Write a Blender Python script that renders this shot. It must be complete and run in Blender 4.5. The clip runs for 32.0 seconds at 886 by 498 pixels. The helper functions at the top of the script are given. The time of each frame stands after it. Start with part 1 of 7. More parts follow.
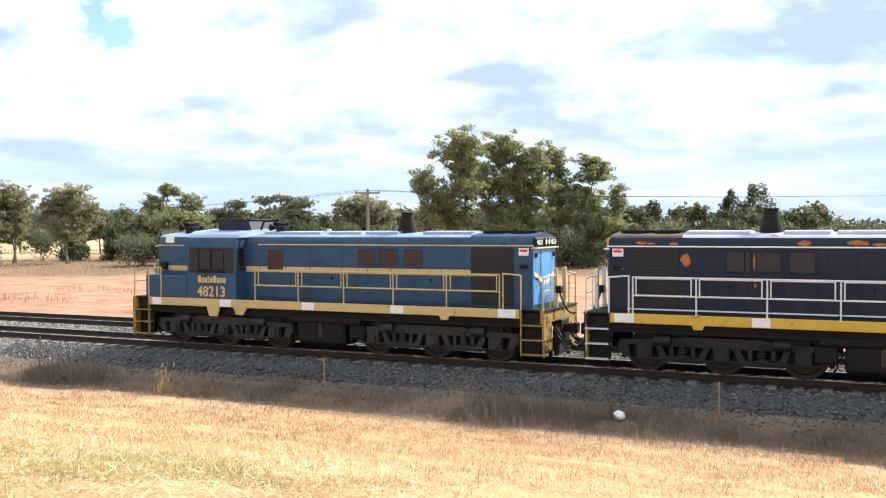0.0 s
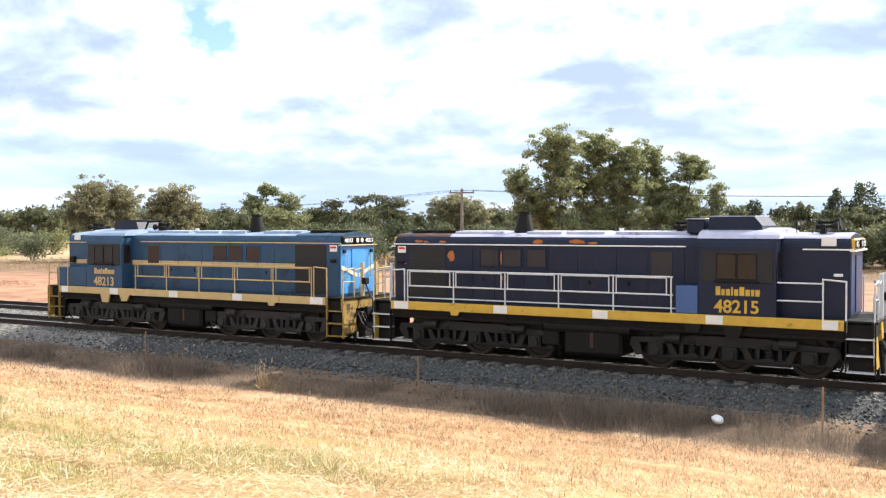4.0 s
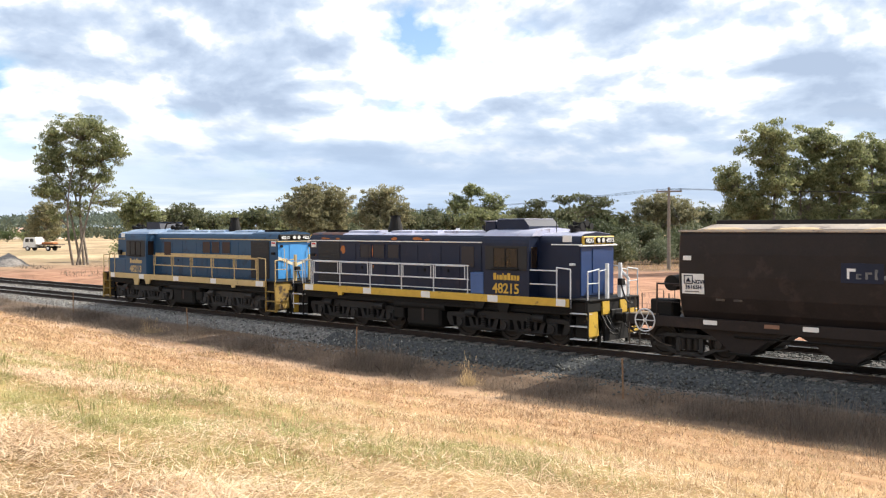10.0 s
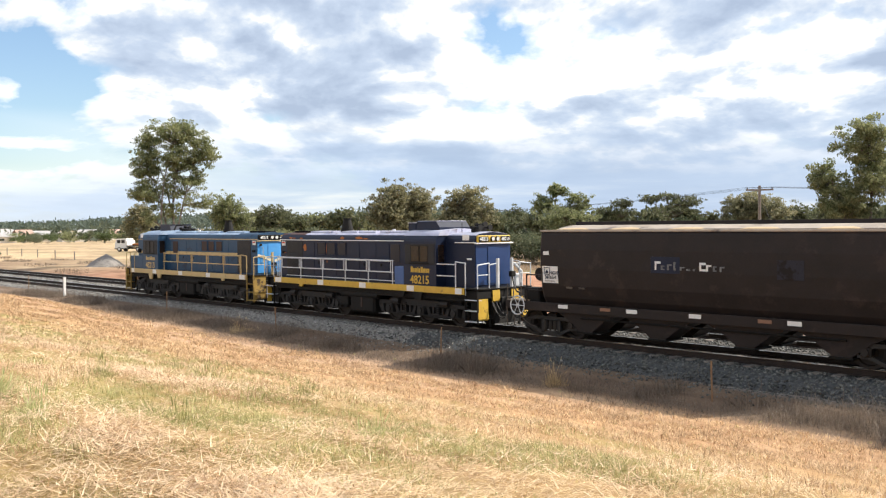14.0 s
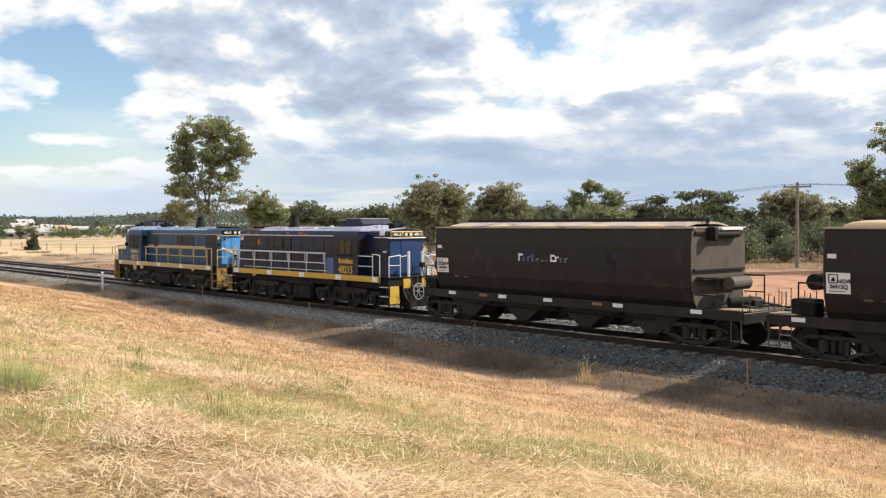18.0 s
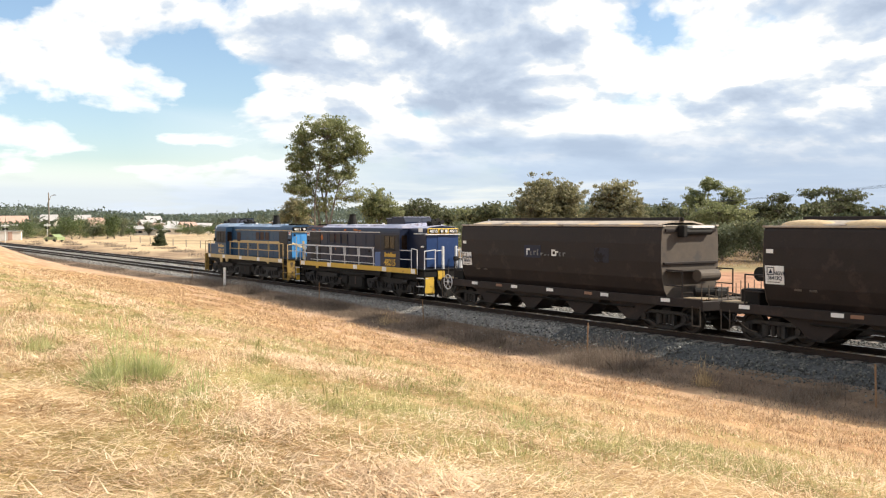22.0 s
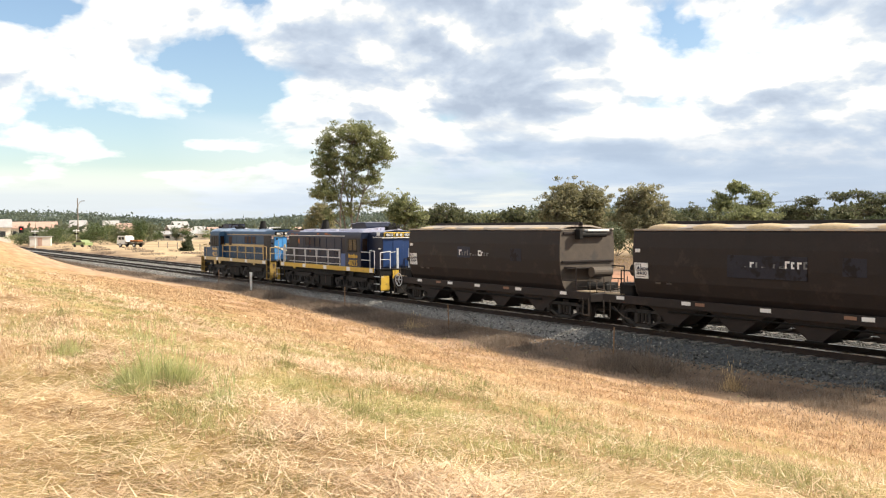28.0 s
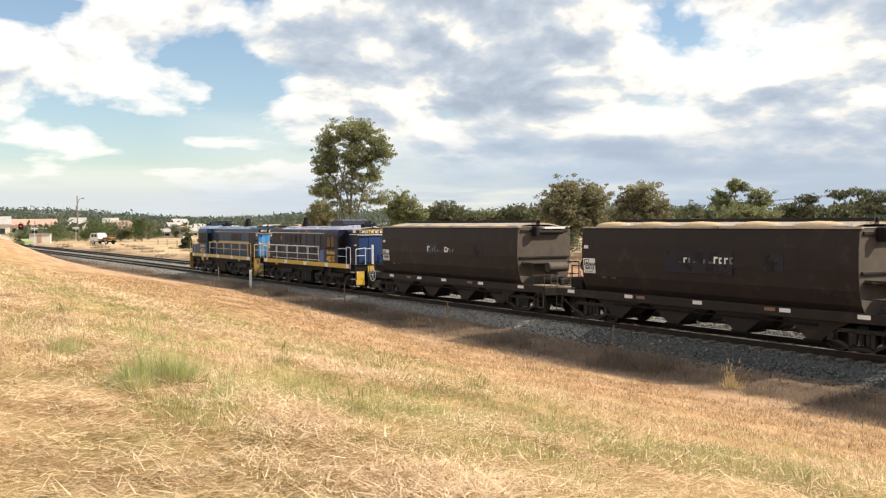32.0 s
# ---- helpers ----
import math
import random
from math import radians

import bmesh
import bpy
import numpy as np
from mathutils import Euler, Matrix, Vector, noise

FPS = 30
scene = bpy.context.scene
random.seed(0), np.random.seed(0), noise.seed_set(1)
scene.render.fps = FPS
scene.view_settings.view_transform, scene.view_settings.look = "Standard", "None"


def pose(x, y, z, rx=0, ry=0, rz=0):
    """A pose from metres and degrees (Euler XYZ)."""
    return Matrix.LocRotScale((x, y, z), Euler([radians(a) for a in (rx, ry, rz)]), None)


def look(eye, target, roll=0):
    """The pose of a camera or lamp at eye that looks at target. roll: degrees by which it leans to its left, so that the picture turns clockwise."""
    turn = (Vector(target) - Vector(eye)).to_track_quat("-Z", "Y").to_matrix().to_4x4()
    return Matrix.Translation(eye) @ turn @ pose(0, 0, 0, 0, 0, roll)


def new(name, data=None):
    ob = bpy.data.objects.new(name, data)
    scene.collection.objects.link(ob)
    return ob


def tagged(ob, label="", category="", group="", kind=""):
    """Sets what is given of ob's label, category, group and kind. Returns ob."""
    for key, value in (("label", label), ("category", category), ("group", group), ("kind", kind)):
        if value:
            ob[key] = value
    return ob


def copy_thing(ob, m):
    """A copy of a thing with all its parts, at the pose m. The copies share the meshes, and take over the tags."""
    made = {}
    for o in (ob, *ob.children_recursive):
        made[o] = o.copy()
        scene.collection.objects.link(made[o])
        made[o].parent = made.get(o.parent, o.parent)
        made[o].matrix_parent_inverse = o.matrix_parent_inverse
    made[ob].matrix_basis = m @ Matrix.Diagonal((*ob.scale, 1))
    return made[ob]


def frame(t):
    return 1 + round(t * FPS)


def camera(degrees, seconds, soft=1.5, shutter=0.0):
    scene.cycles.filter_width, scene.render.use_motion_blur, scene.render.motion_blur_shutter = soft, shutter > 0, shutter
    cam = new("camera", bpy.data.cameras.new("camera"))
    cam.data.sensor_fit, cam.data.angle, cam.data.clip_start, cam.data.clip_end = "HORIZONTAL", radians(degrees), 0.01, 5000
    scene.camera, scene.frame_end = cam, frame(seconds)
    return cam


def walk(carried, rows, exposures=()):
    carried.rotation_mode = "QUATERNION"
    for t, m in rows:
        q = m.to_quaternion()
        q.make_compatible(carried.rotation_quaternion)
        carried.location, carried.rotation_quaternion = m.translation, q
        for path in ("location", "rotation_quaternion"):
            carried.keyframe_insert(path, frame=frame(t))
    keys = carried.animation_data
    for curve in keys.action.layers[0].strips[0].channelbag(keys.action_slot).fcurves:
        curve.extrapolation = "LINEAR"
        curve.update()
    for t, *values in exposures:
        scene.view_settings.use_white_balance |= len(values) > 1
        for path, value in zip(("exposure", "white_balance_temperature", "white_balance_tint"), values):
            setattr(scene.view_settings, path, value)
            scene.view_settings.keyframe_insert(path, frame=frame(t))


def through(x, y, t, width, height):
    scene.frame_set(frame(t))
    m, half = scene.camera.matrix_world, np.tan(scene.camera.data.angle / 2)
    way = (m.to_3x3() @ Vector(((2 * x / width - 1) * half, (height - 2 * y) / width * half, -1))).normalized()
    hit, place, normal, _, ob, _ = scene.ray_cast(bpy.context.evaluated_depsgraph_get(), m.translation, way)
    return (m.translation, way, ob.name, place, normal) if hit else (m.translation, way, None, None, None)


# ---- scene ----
# camera: turned on the spot at the top of a grassed bank; rows of seconds, yaw, pitch, roll
PATH = [
    (0, 25.38, -1.46, 0.30), (0.5, 26.40, -1.45, 0.31), (1, 26.78, -1.44, 0.35), (1.5, 26.96, -1.45, 0.34), (2, 26.95, -1.48, 0.37),
    (2.5, 26.97, -1.49, 0.34), (3, 26.97, -1.50, 0.34), (3.5, 27.95, -1.49, 0.27), (4, 30.91, -1.46, 0.18), (4.5, 32.96, -1.44, 0.15),
    (6.5, 37.04, -1.44, 0.16), (7, 37.82, -1.44, 0.15), (7.5, 38.68, -1.44, 0.16), (8, 39.20, -1.46, 0.27), (8.5, 40.08, -1.45, 0.38),
    (9, 41.67, -1.44, 0.32), (9.5, 42.81, -1.45, 0.33), (10, 42.87, -1.43, 0.25), (10.5, 42.87, -1.47, 0.25), (11, 42.87, -1.47, 0.26),
    (11.5, 42.87, -1.48, 0.29), (12, 42.86, -1.48, 0.33), (12.5, 43.46, -1.47, 0.38), (13, 46.02, -1.46, 0.40), (13.5, 47.17, -1.43, 0.41),
    (14, 47.83, -1.38, 0.47), (14.5, 48.25, -1.36, 0.53), (16.5, 48.37, -1.41, 0.43), (17, 48.62, -1.55, 0.30), (17.5, 49.15, -1.57, 0.31),
    (18, 49.81, -1.58, 0.31), (18.5, 50.34, -1.72, 0.14), (19, 50.61, -1.73, 0.18), (19.5, 51.69, -1.74, 0.17), (20, 53.06, -1.79, 0.16),
    (20.5, 54.39, -1.78, 0.11), (21, 55.29, -1.75, 0.12), (21.5, 55.81, -1.73, 0.11), (22, 56.47, -1.68, 0.15), (22.5, 56.91, -1.65, 0.13),
    (23, 57.93, -1.60, 0.18), (23.5, 57.94, -1.54, 0.20), (24, 57.93, -1.55, 0.23), (24.5, 57.93, -1.54, 0.24), (25, 57.93, -1.55, 0.26),
    (25.5, 57.93, -1.53, 0.26), (27.5, 57.96, -1.41, 0.33), (28, 57.95, -1.41, 0.33), (28.5, 57.97, -1.44, 0.34), (29, 57.94, -1.45, 0.35),
    (29.5, 57.94, -1.46, 0.38), (30, 57.94, -1.45, 0.40), (30.5, 57.95, -1.45, 0.40), (31, 57.94, -1.45, 0.42), (31.5, 57.93, -1.47, 0.35),
    (32, 57.93, -1.55, 0.28),
]
RUN = [0.00, -2.36, -4.74, -7.05, -9.31, -11.58, -13.89, -16.15, -18.34, -20.48, -22.63, -24.75, -26.81, -28.82, -30.77, -32.65, -34.45, -36.17, -37.82, -39.39, -40.88, -42.30, -43.64, -44.92, -46.13, -47.27, -48.34, -49.34, -50.26, -51.09, -51.83, -52.45, -52.97]
HEIGHT = 3.70          # eye above the rail tops, metres
TRACK = 25.0           # from the eye to the centre line of the near track
cam = camera(49.0, 32.0, 1.2)
walk(cam, [(t, pose(0, 0, HEIGHT, 90 + pitch, roll, yaw)) for t, yaw, pitch, roll in PATH],
     exposures=[(0, 0.88, 6450, 10), (4.5, 0.86, 6450, 10), (7, 0.75, 6500, 10), (9, 0.57, 6500, 10), (14, 0.44, 6550, 10), (17, 0.27, 6600, 10), (19, 0.31, 6700, 10), (21, 0.43, 6800, 10), (25, 0.44, 6900, 10), (29, 0.46, 7050, 10), (32, 0.29, 7150, 10)])

# ---- light ----
SUN_ELEVATION, SUN_TURN = 38.0, 30.5     # the sun stands behind the train, towards +y and a little to +x
sun = new("sun", bpy.data.lights.new("sun", "SUN"))
sun.data.energy, sun.data.angle, sun.data.color = 5.0, radians(0.6), (1.0, 0.93, 0.82)
a, e = radians(SUN_TURN), radians(SUN_ELEVATION)
sun_way = Vector((math.sin(a) * math.cos(e), math.cos(a) * math.cos(e), math.sin(e)))
sun.matrix_world = look(sun_way * 50, (0, 0, 0))


def nodes_of(tree):
    tree.nodes.clear()

    def add(kind, inputs=(), **settings):
        node = tree.nodes.new(kind)
        for key, value in settings.items():
            setattr(node, key, value)
        for key, value in (inputs.items() if isinstance(inputs, dict) else inputs):
            if hasattr(value, "is_linked"):
                tree.links.new(value, node.inputs[key])
            else:
                node.inputs[key].default_value = value
        return node
    return add


def ramp(add, fac, *stops):
    node = add("ShaderNodeValToRGB", {0: fac})
    els = node.color_ramp.elements
    while len(els) < len(stops):
        els.new(0.5)
    for el, (place, colour) in zip(els, stops):
        el.position = place
        el.color = (*colour, 1) if len(colour) == 3 else colour
    return node.outputs[0]


def grey(v):
    return (v, v, v)


def maths(add, op, a, b=0.0, c=0.0):
    return add("ShaderNodeMath", {0: a, 1: b, 2: c}, operation=op).outputs[0]


def mixed(add, fac, a, b, blend="MIX"):
    node = add("ShaderNodeMix", data_type="RGBA", blend_type=blend)
    tree = node.id_data
    for key, value in ((0, fac), (6, a), (7, b)):
        if hasattr(value, "is_linked"):
            tree.links.new(value, node.inputs[key])
        else:
            node.inputs[key].default_value = (*value, 1) if key and len(value) == 3 else value
    return node.outputs[2]


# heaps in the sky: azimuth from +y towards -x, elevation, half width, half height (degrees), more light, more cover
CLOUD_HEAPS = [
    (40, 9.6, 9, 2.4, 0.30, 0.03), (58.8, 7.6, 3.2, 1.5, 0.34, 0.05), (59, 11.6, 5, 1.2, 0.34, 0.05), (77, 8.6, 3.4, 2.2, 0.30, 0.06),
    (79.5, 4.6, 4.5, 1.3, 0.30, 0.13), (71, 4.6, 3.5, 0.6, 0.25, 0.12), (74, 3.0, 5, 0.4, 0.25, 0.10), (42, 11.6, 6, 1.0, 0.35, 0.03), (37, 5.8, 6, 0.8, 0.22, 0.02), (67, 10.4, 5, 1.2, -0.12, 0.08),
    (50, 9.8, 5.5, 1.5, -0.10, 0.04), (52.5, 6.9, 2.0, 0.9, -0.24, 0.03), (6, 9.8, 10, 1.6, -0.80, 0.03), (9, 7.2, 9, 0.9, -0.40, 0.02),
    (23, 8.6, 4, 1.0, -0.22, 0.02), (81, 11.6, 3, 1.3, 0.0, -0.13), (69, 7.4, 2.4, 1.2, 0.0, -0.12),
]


def make_world():
    world = bpy.data.worlds.new("sky")
    scene.world = world
    world.use_nodes = True
    add = nodes_of(world.node_tree)
    sky = add("ShaderNodeTexSky", sky_type="NISHITA", sun_disc=False, sun_elevation=radians(SUN_ELEVATION),
              sun_rotation=radians(SUN_TURN), air_density=1.0, dust_density=0.6, ozone_density=3.0)
    clear = add("ShaderNodeBackground", {0: sky.outputs[0], 1: 0.13})
    coord = add("ShaderNodeTexCoord").outputs["Generated"]
    xyz = add("ShaderNodeSeparateXYZ", {0: coord})
    # heaped clouds, squeezed together towards the horizon
    rise = maths(add, "MULTIPLY", maths(add, "SQRT", maths(add, "MAXIMUM", xyz.outputs[2], 0.0)), 1.55)
    flat = add("ShaderNodeCombineXYZ", {0: xyz.outputs[0], 1: xyz.outputs[1], 2: rise}).outputs[0]

    def heap(shift, scale, detail, rough, warp):
        moved = add("ShaderNodeMapping", {0: flat, 1: shift}).outputs[0]
        return add("ShaderNodeTexNoise", {"Vector": moved, "Scale": scale, "Detail": detail, "Roughness": rough, "Distortion": warp}).outputs[0]

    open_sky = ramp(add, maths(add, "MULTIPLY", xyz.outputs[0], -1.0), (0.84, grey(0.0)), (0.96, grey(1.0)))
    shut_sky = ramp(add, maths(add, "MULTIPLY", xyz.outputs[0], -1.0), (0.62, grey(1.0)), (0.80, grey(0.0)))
    c = Vector(CLOUD_SHIFT)

    def puffs(shift):
        """Broad cloud masses with rounded heads."""
        moved = add("ShaderNodeMapping", {0: flat, 1: shift}).outputs[0]
        wob = add("ShaderNodeTexNoise", {"Vector": moved, "Scale": 14.0, "Detail": 5.0, "Roughness": 0.6}).outputs[1]
        bent = add("ShaderNodeVectorMath", {0: moved, 1: add("ShaderNodeVectorMath", {0: wob, 3: 0.07}, operation="SCALE").outputs[0]}, operation="ADD").outputs[0]
        head = add("ShaderNodeTexVoronoi", {"Vector": bent, "Scale": 11.0, "Detail": 3.0, "Roughness": 0.5, "Smoothness": 0.4}, feature="SMOOTH_F1").outputs[0]
        return maths(add, "MULTIPLY_ADD", head, -0.15, maths(add, "ADD", heap(shift, 4.6, 10.0, 0.53, 0.25), 0.07))

    dense = puffs(c)
    sunward = puffs(c + Vector((0.004, 0.006, 0.030)))
    broad = heap(c + Vector((5.0, 1.0, 2.0)), 2.2, 3.0, 0.5, 0.0)
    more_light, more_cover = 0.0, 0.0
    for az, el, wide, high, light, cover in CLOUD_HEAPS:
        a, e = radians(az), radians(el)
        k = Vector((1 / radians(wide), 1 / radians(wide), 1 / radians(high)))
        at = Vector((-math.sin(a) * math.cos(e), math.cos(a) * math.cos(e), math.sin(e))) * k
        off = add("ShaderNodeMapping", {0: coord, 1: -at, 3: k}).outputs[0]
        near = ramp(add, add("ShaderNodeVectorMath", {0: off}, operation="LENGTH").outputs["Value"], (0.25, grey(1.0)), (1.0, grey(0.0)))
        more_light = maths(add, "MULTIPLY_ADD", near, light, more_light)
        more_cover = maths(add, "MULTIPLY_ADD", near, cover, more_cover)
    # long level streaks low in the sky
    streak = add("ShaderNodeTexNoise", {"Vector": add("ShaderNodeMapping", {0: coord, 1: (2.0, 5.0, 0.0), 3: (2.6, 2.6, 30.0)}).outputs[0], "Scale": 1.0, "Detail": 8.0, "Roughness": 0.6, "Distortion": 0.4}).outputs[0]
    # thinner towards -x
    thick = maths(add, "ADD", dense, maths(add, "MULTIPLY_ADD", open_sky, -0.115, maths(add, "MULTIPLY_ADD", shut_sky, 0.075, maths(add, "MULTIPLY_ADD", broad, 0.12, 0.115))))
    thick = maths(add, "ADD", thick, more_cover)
    # cloud thinned overhead, out of view, to make the shade deeper and bluer
    thick = maths(add, "SUBTRACT", thick, ramp(add, xyz.outputs[2], (0.26, grey(0.0)), (0.50, grey(0.17))))
    cover = ramp(add, thick, (0.43, grey(0.0)), (0.50, grey(0.80)), (0.58, grey(1.0)))
    lit = maths(add, "MULTIPLY_ADD", maths(add, "SUBTRACT", dense, sunward), 5.2, 0.60)
    lit = maths(add, "SUBTRACT", lit, maths(add, "MULTIPLY", maths(add, "SUBTRACT", thick, 0.61), 3.0))
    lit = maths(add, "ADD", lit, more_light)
    shade = ramp(add, lit, (0.0, (0.47, 0.57, 0.74)), (0.34, (0.62, 0.73, 0.90)), (0.55, (0.82, 0.90, 1.0)), (0.66, (1.06, 1.08, 1.10)), (0.9, (1.35, 1.34, 1.31)))
    low = ramp(add, xyz.outputs[2], (0.0, grey(0.0)), (0.05, grey(0.12)), (0.115, grey(1.0)))
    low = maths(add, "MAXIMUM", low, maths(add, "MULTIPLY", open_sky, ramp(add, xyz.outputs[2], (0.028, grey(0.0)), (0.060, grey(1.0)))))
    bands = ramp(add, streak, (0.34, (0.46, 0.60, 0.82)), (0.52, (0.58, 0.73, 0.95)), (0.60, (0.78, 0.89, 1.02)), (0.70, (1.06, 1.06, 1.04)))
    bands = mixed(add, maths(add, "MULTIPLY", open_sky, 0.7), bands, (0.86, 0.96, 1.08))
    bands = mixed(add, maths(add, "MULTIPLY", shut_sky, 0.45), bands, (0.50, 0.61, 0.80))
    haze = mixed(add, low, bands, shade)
    cloud = add("ShaderNodeBackground", {0: haze, 1: 0.74})
    fac = maths(add, "MAXIMUM", maths(add, "MULTIPLY", cover, 0.97), maths(add, "SUBTRACT", 0.85, maths(add, "MULTIPLY", low, 0.85)))
    mix = add("ShaderNodeMixShader", {0: fac, 1: clear.outputs[0], 2: cloud.outputs[0]})
    add("ShaderNodeOutputWorld", {0: mix.outputs[0]})


CLOUD_SHIFT = (3.1, 0.25, 1.4)
make_world()


# ---- materials ----
def material(name, colours, rough=0.6, metal=0.0, scale=6.0, fine=60.0, bump=0.15, wear=None, spec=0.5, depth=0.01, island=False, alpha_random=0.0):
    """Two scales of noise over a base colour; wear = (colour, amount, scale) lays patches of another colour."""
    m = bpy.data.materials.new(name)
    m.use_nodes = True
    add = nodes_of(m.node_tree)
    place = add("ShaderNodeTexCoord").outputs["Object"]
    n1 = add("ShaderNodeTexNoise", {"Vector": place, "Scale": scale, "Detail": 6.0, "Roughness": 0.6}).outputs[0]
    n2 = add("ShaderNodeTexNoise", {"Vector": place, "Scale": fine, "Detail": 4.0, "Roughness": 0.7}).outputs[0]
    both = maths(add, "ADD", maths(add, "MULTIPLY", n1, 0.65), maths(add, "MULTIPLY", n2, 0.35))
    k = len(colours)
    colour = ramp(add, both, *[(0.36 + 0.28 * i / max(1, k - 1), c) for i, c in enumerate(colours)])
    if wear:
        patch = add("ShaderNodeTexNoise", {"Vector": add("ShaderNodeMapping", {0: place, 1: (7.3, 2.2, 5.1)}).outputs[0], "Scale": wear[2], "Detail": 8.0, "Roughness": 0.65}).outputs[0]
        colour = mixed(add, ramp(add, patch, (wear[1], grey(0.0)), (wear[1] + 0.07, grey(1.0))), colour, wear[0])
    if island or alpha_random:
        if island:
            r = add("ShaderNodeNewGeometry").outputs["Random Per Island"]
        else:
            r = add("ShaderNodeObjectInfo").outputs["Random"]
        amount = alpha_random or 0.35
        hsv = add("ShaderNodeHueSaturation", {"Color": colour, "Value": maths(add, "MULTIPLY_ADD", r, 2 * amount, 1 - amount),
                                              "Hue": maths(add, "MULTIPLY_ADD", r, 0.03, 0.485)})
        colour = hsv.outputs[0]
    bumped = add("ShaderNodeBump", {"Strength": bump, "Distance": depth, "Height": both}).outputs[0]
    rgh = maths(add, "MULTIPLY_ADD", n1, 0.3, rough - 0.15)
    b = add("ShaderNodeBsdfPrincipled", {"Base Color": colour, "Roughness": rgh, "Metallic": metal, "Normal": bumped, "Specular IOR Level": spec})
    add("ShaderNodeOutputMaterial", {0: b.outputs[0]})
    return m


MAT = {}
MAT["blue"] = material("sky_blue_paint", [(0.022, 0.060, 0.116), (0.030, 0.080, 0.150)], 0.48, scale=1.5, fine=25, bump=0.03, wear=((0.02112, 0.04416, 0.0816), 0.56, 1.6), spec=0.25)
# brighter copy of the sky blue: sunlight on the ends put into the colour
MAT["sunlit_end_blue"] = material("sunlit_blue_end_paint", [(0.06, 0.27, 0.62), (0.08, 0.33, 0.70)], 0.35, scale=2, fine=30, bump=0.03)
MAT["navy"] = material("navy_paint", [(0.0078, 0.0128, 0.031), (0.0118, 0.0188, 0.044)], 0.42, scale=1.2, fine=20, bump=0.03, wear=((0.01766, 0.01932, 0.03974), 0.59, 1.5), spec=0.25)
# navy lifted for the ends, standing in for sun and sky light there
MAT["sunlit_navy_end"] = material("sunlit_navy_end_paint", [(0.008, 0.034, 0.115), (0.013, 0.046, 0.150)], 0.38, scale=1.2, fine=20, bump=0.03)
# roof tones made pale to stand for sun and sky sheen; worn patches darker
MAT["roof_blue"] = material("sunlit_worn_blue_roof_paint", [(0.221, 0.323, 0.4675), (0.357, 0.4505, 0.578)], 0.42, scale=2, fine=30, bump=0.05, wear=((0.085, 0.1275, 0.187), 0.58, 1.5))
MAT["roof_navy"] = material("sunlit_worn_navy_roof_paint", [(0.36, 0.37, 0.50), (0.52, 0.53, 0.64)], 0.42, scale=2, fine=30, bump=0.05, wear=((0.16, 0.12, 0.14), 0.60, 1.3))
MAT["yellow"] = material("yellow_paint", [(0.50, 0.31, 0.030), (0.62, 0.40, 0.05)], 0.5, scale=3, fine=40, bump=0.05, wear=((0.12, 0.075, 0.035), 0.62, 4.0))
MAT["cream"] = material("faded_cream_yellow_paint", [(0.47, 0.34, 0.145), (0.57, 0.43, 0.20)], 0.55, scale=3, fine=40, bump=0.05, wear=((0.17, 0.11, 0.055), 0.62, 4.0))
MAT["white"] = material("white_paint", [(0.70, 0.70, 0.68), (0.80, 0.80, 0.78)], 0.45, scale=4, fine=40, bump=0.04, wear=((0.35, 0.33, 0.30), 0.64, 6.0))
MAT["black"] = material("dirty_underframe_steel", [(0.0048, 0.00432, 0.00396), (0.0114, 0.0102, 0.009)], 0.7, scale=4, fine=50, bump=0.3, wear=((0.033, 0.0264, 0.0216), 0.63, 7.0), spec=0.25)
MAT["bogie"] = material("dusty_cast_bogie_steel", [(0.018, 0.0172, 0.0165), (0.046, 0.043, 0.040)], 0.7, scale=5, fine=40, bump=0.3, wear=((0.085, 0.078, 0.070), 0.62, 6.0), spec=0.3)
MAT["grille"] = material("black_radiator_shutter", [(0.004, 0.004, 0.005), (0.008, 0.008, 0.010)], 0.6, scale=4, fine=50, bump=0.1)
MAT["screen"] = material("brown_filter_mesh", [(0.03, 0.015, 0.0108), (0.051, 0.024, 0.0168)], 0.7, scale=6, fine=80, bump=0.2)
MAT["wheel"] = material("brake_dust_wheel_steel", [(0.0112, 0.0091, 0.0077), (0.0266, 0.021, 0.0168)], 0.6, metal=0.3, scale=6, fine=40, bump=0.1)
MAT["tread"] = material("polished_tyre_steel", [(0.35, 0.33, 0.31), (0.5, 0.48, 0.46)], 0.3, metal=1.0, scale=5, fine=40, bump=0.03)
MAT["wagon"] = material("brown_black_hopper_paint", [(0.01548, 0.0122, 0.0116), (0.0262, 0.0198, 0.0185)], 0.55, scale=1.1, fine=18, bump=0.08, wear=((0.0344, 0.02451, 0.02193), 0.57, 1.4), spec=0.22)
# end sheets get a lighter brown than the sides: the lit face, in colour
MAT["wagon_end"] = material("lit_hopper_end_steel", [(0.05897, 0.04549, 0.03454), (0.1011, 0.07917, 0.06065)], 0.75, scale=2.0, fine=30, bump=0.08, wear=((0.05054, 0.04212, 0.03791), 0.58, 1.5))
# roof steel tinted light for the sun on it, over its dust
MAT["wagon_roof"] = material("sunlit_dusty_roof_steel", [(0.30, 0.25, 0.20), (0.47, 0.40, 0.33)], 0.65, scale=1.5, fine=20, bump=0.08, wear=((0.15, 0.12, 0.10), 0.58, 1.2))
MAT["plank"] = material("worn_tan_planking", [(0.26, 0.19, 0.12), (0.42, 0.32, 0.21)], 0.85, scale=6, fine=60, bump=0.3)
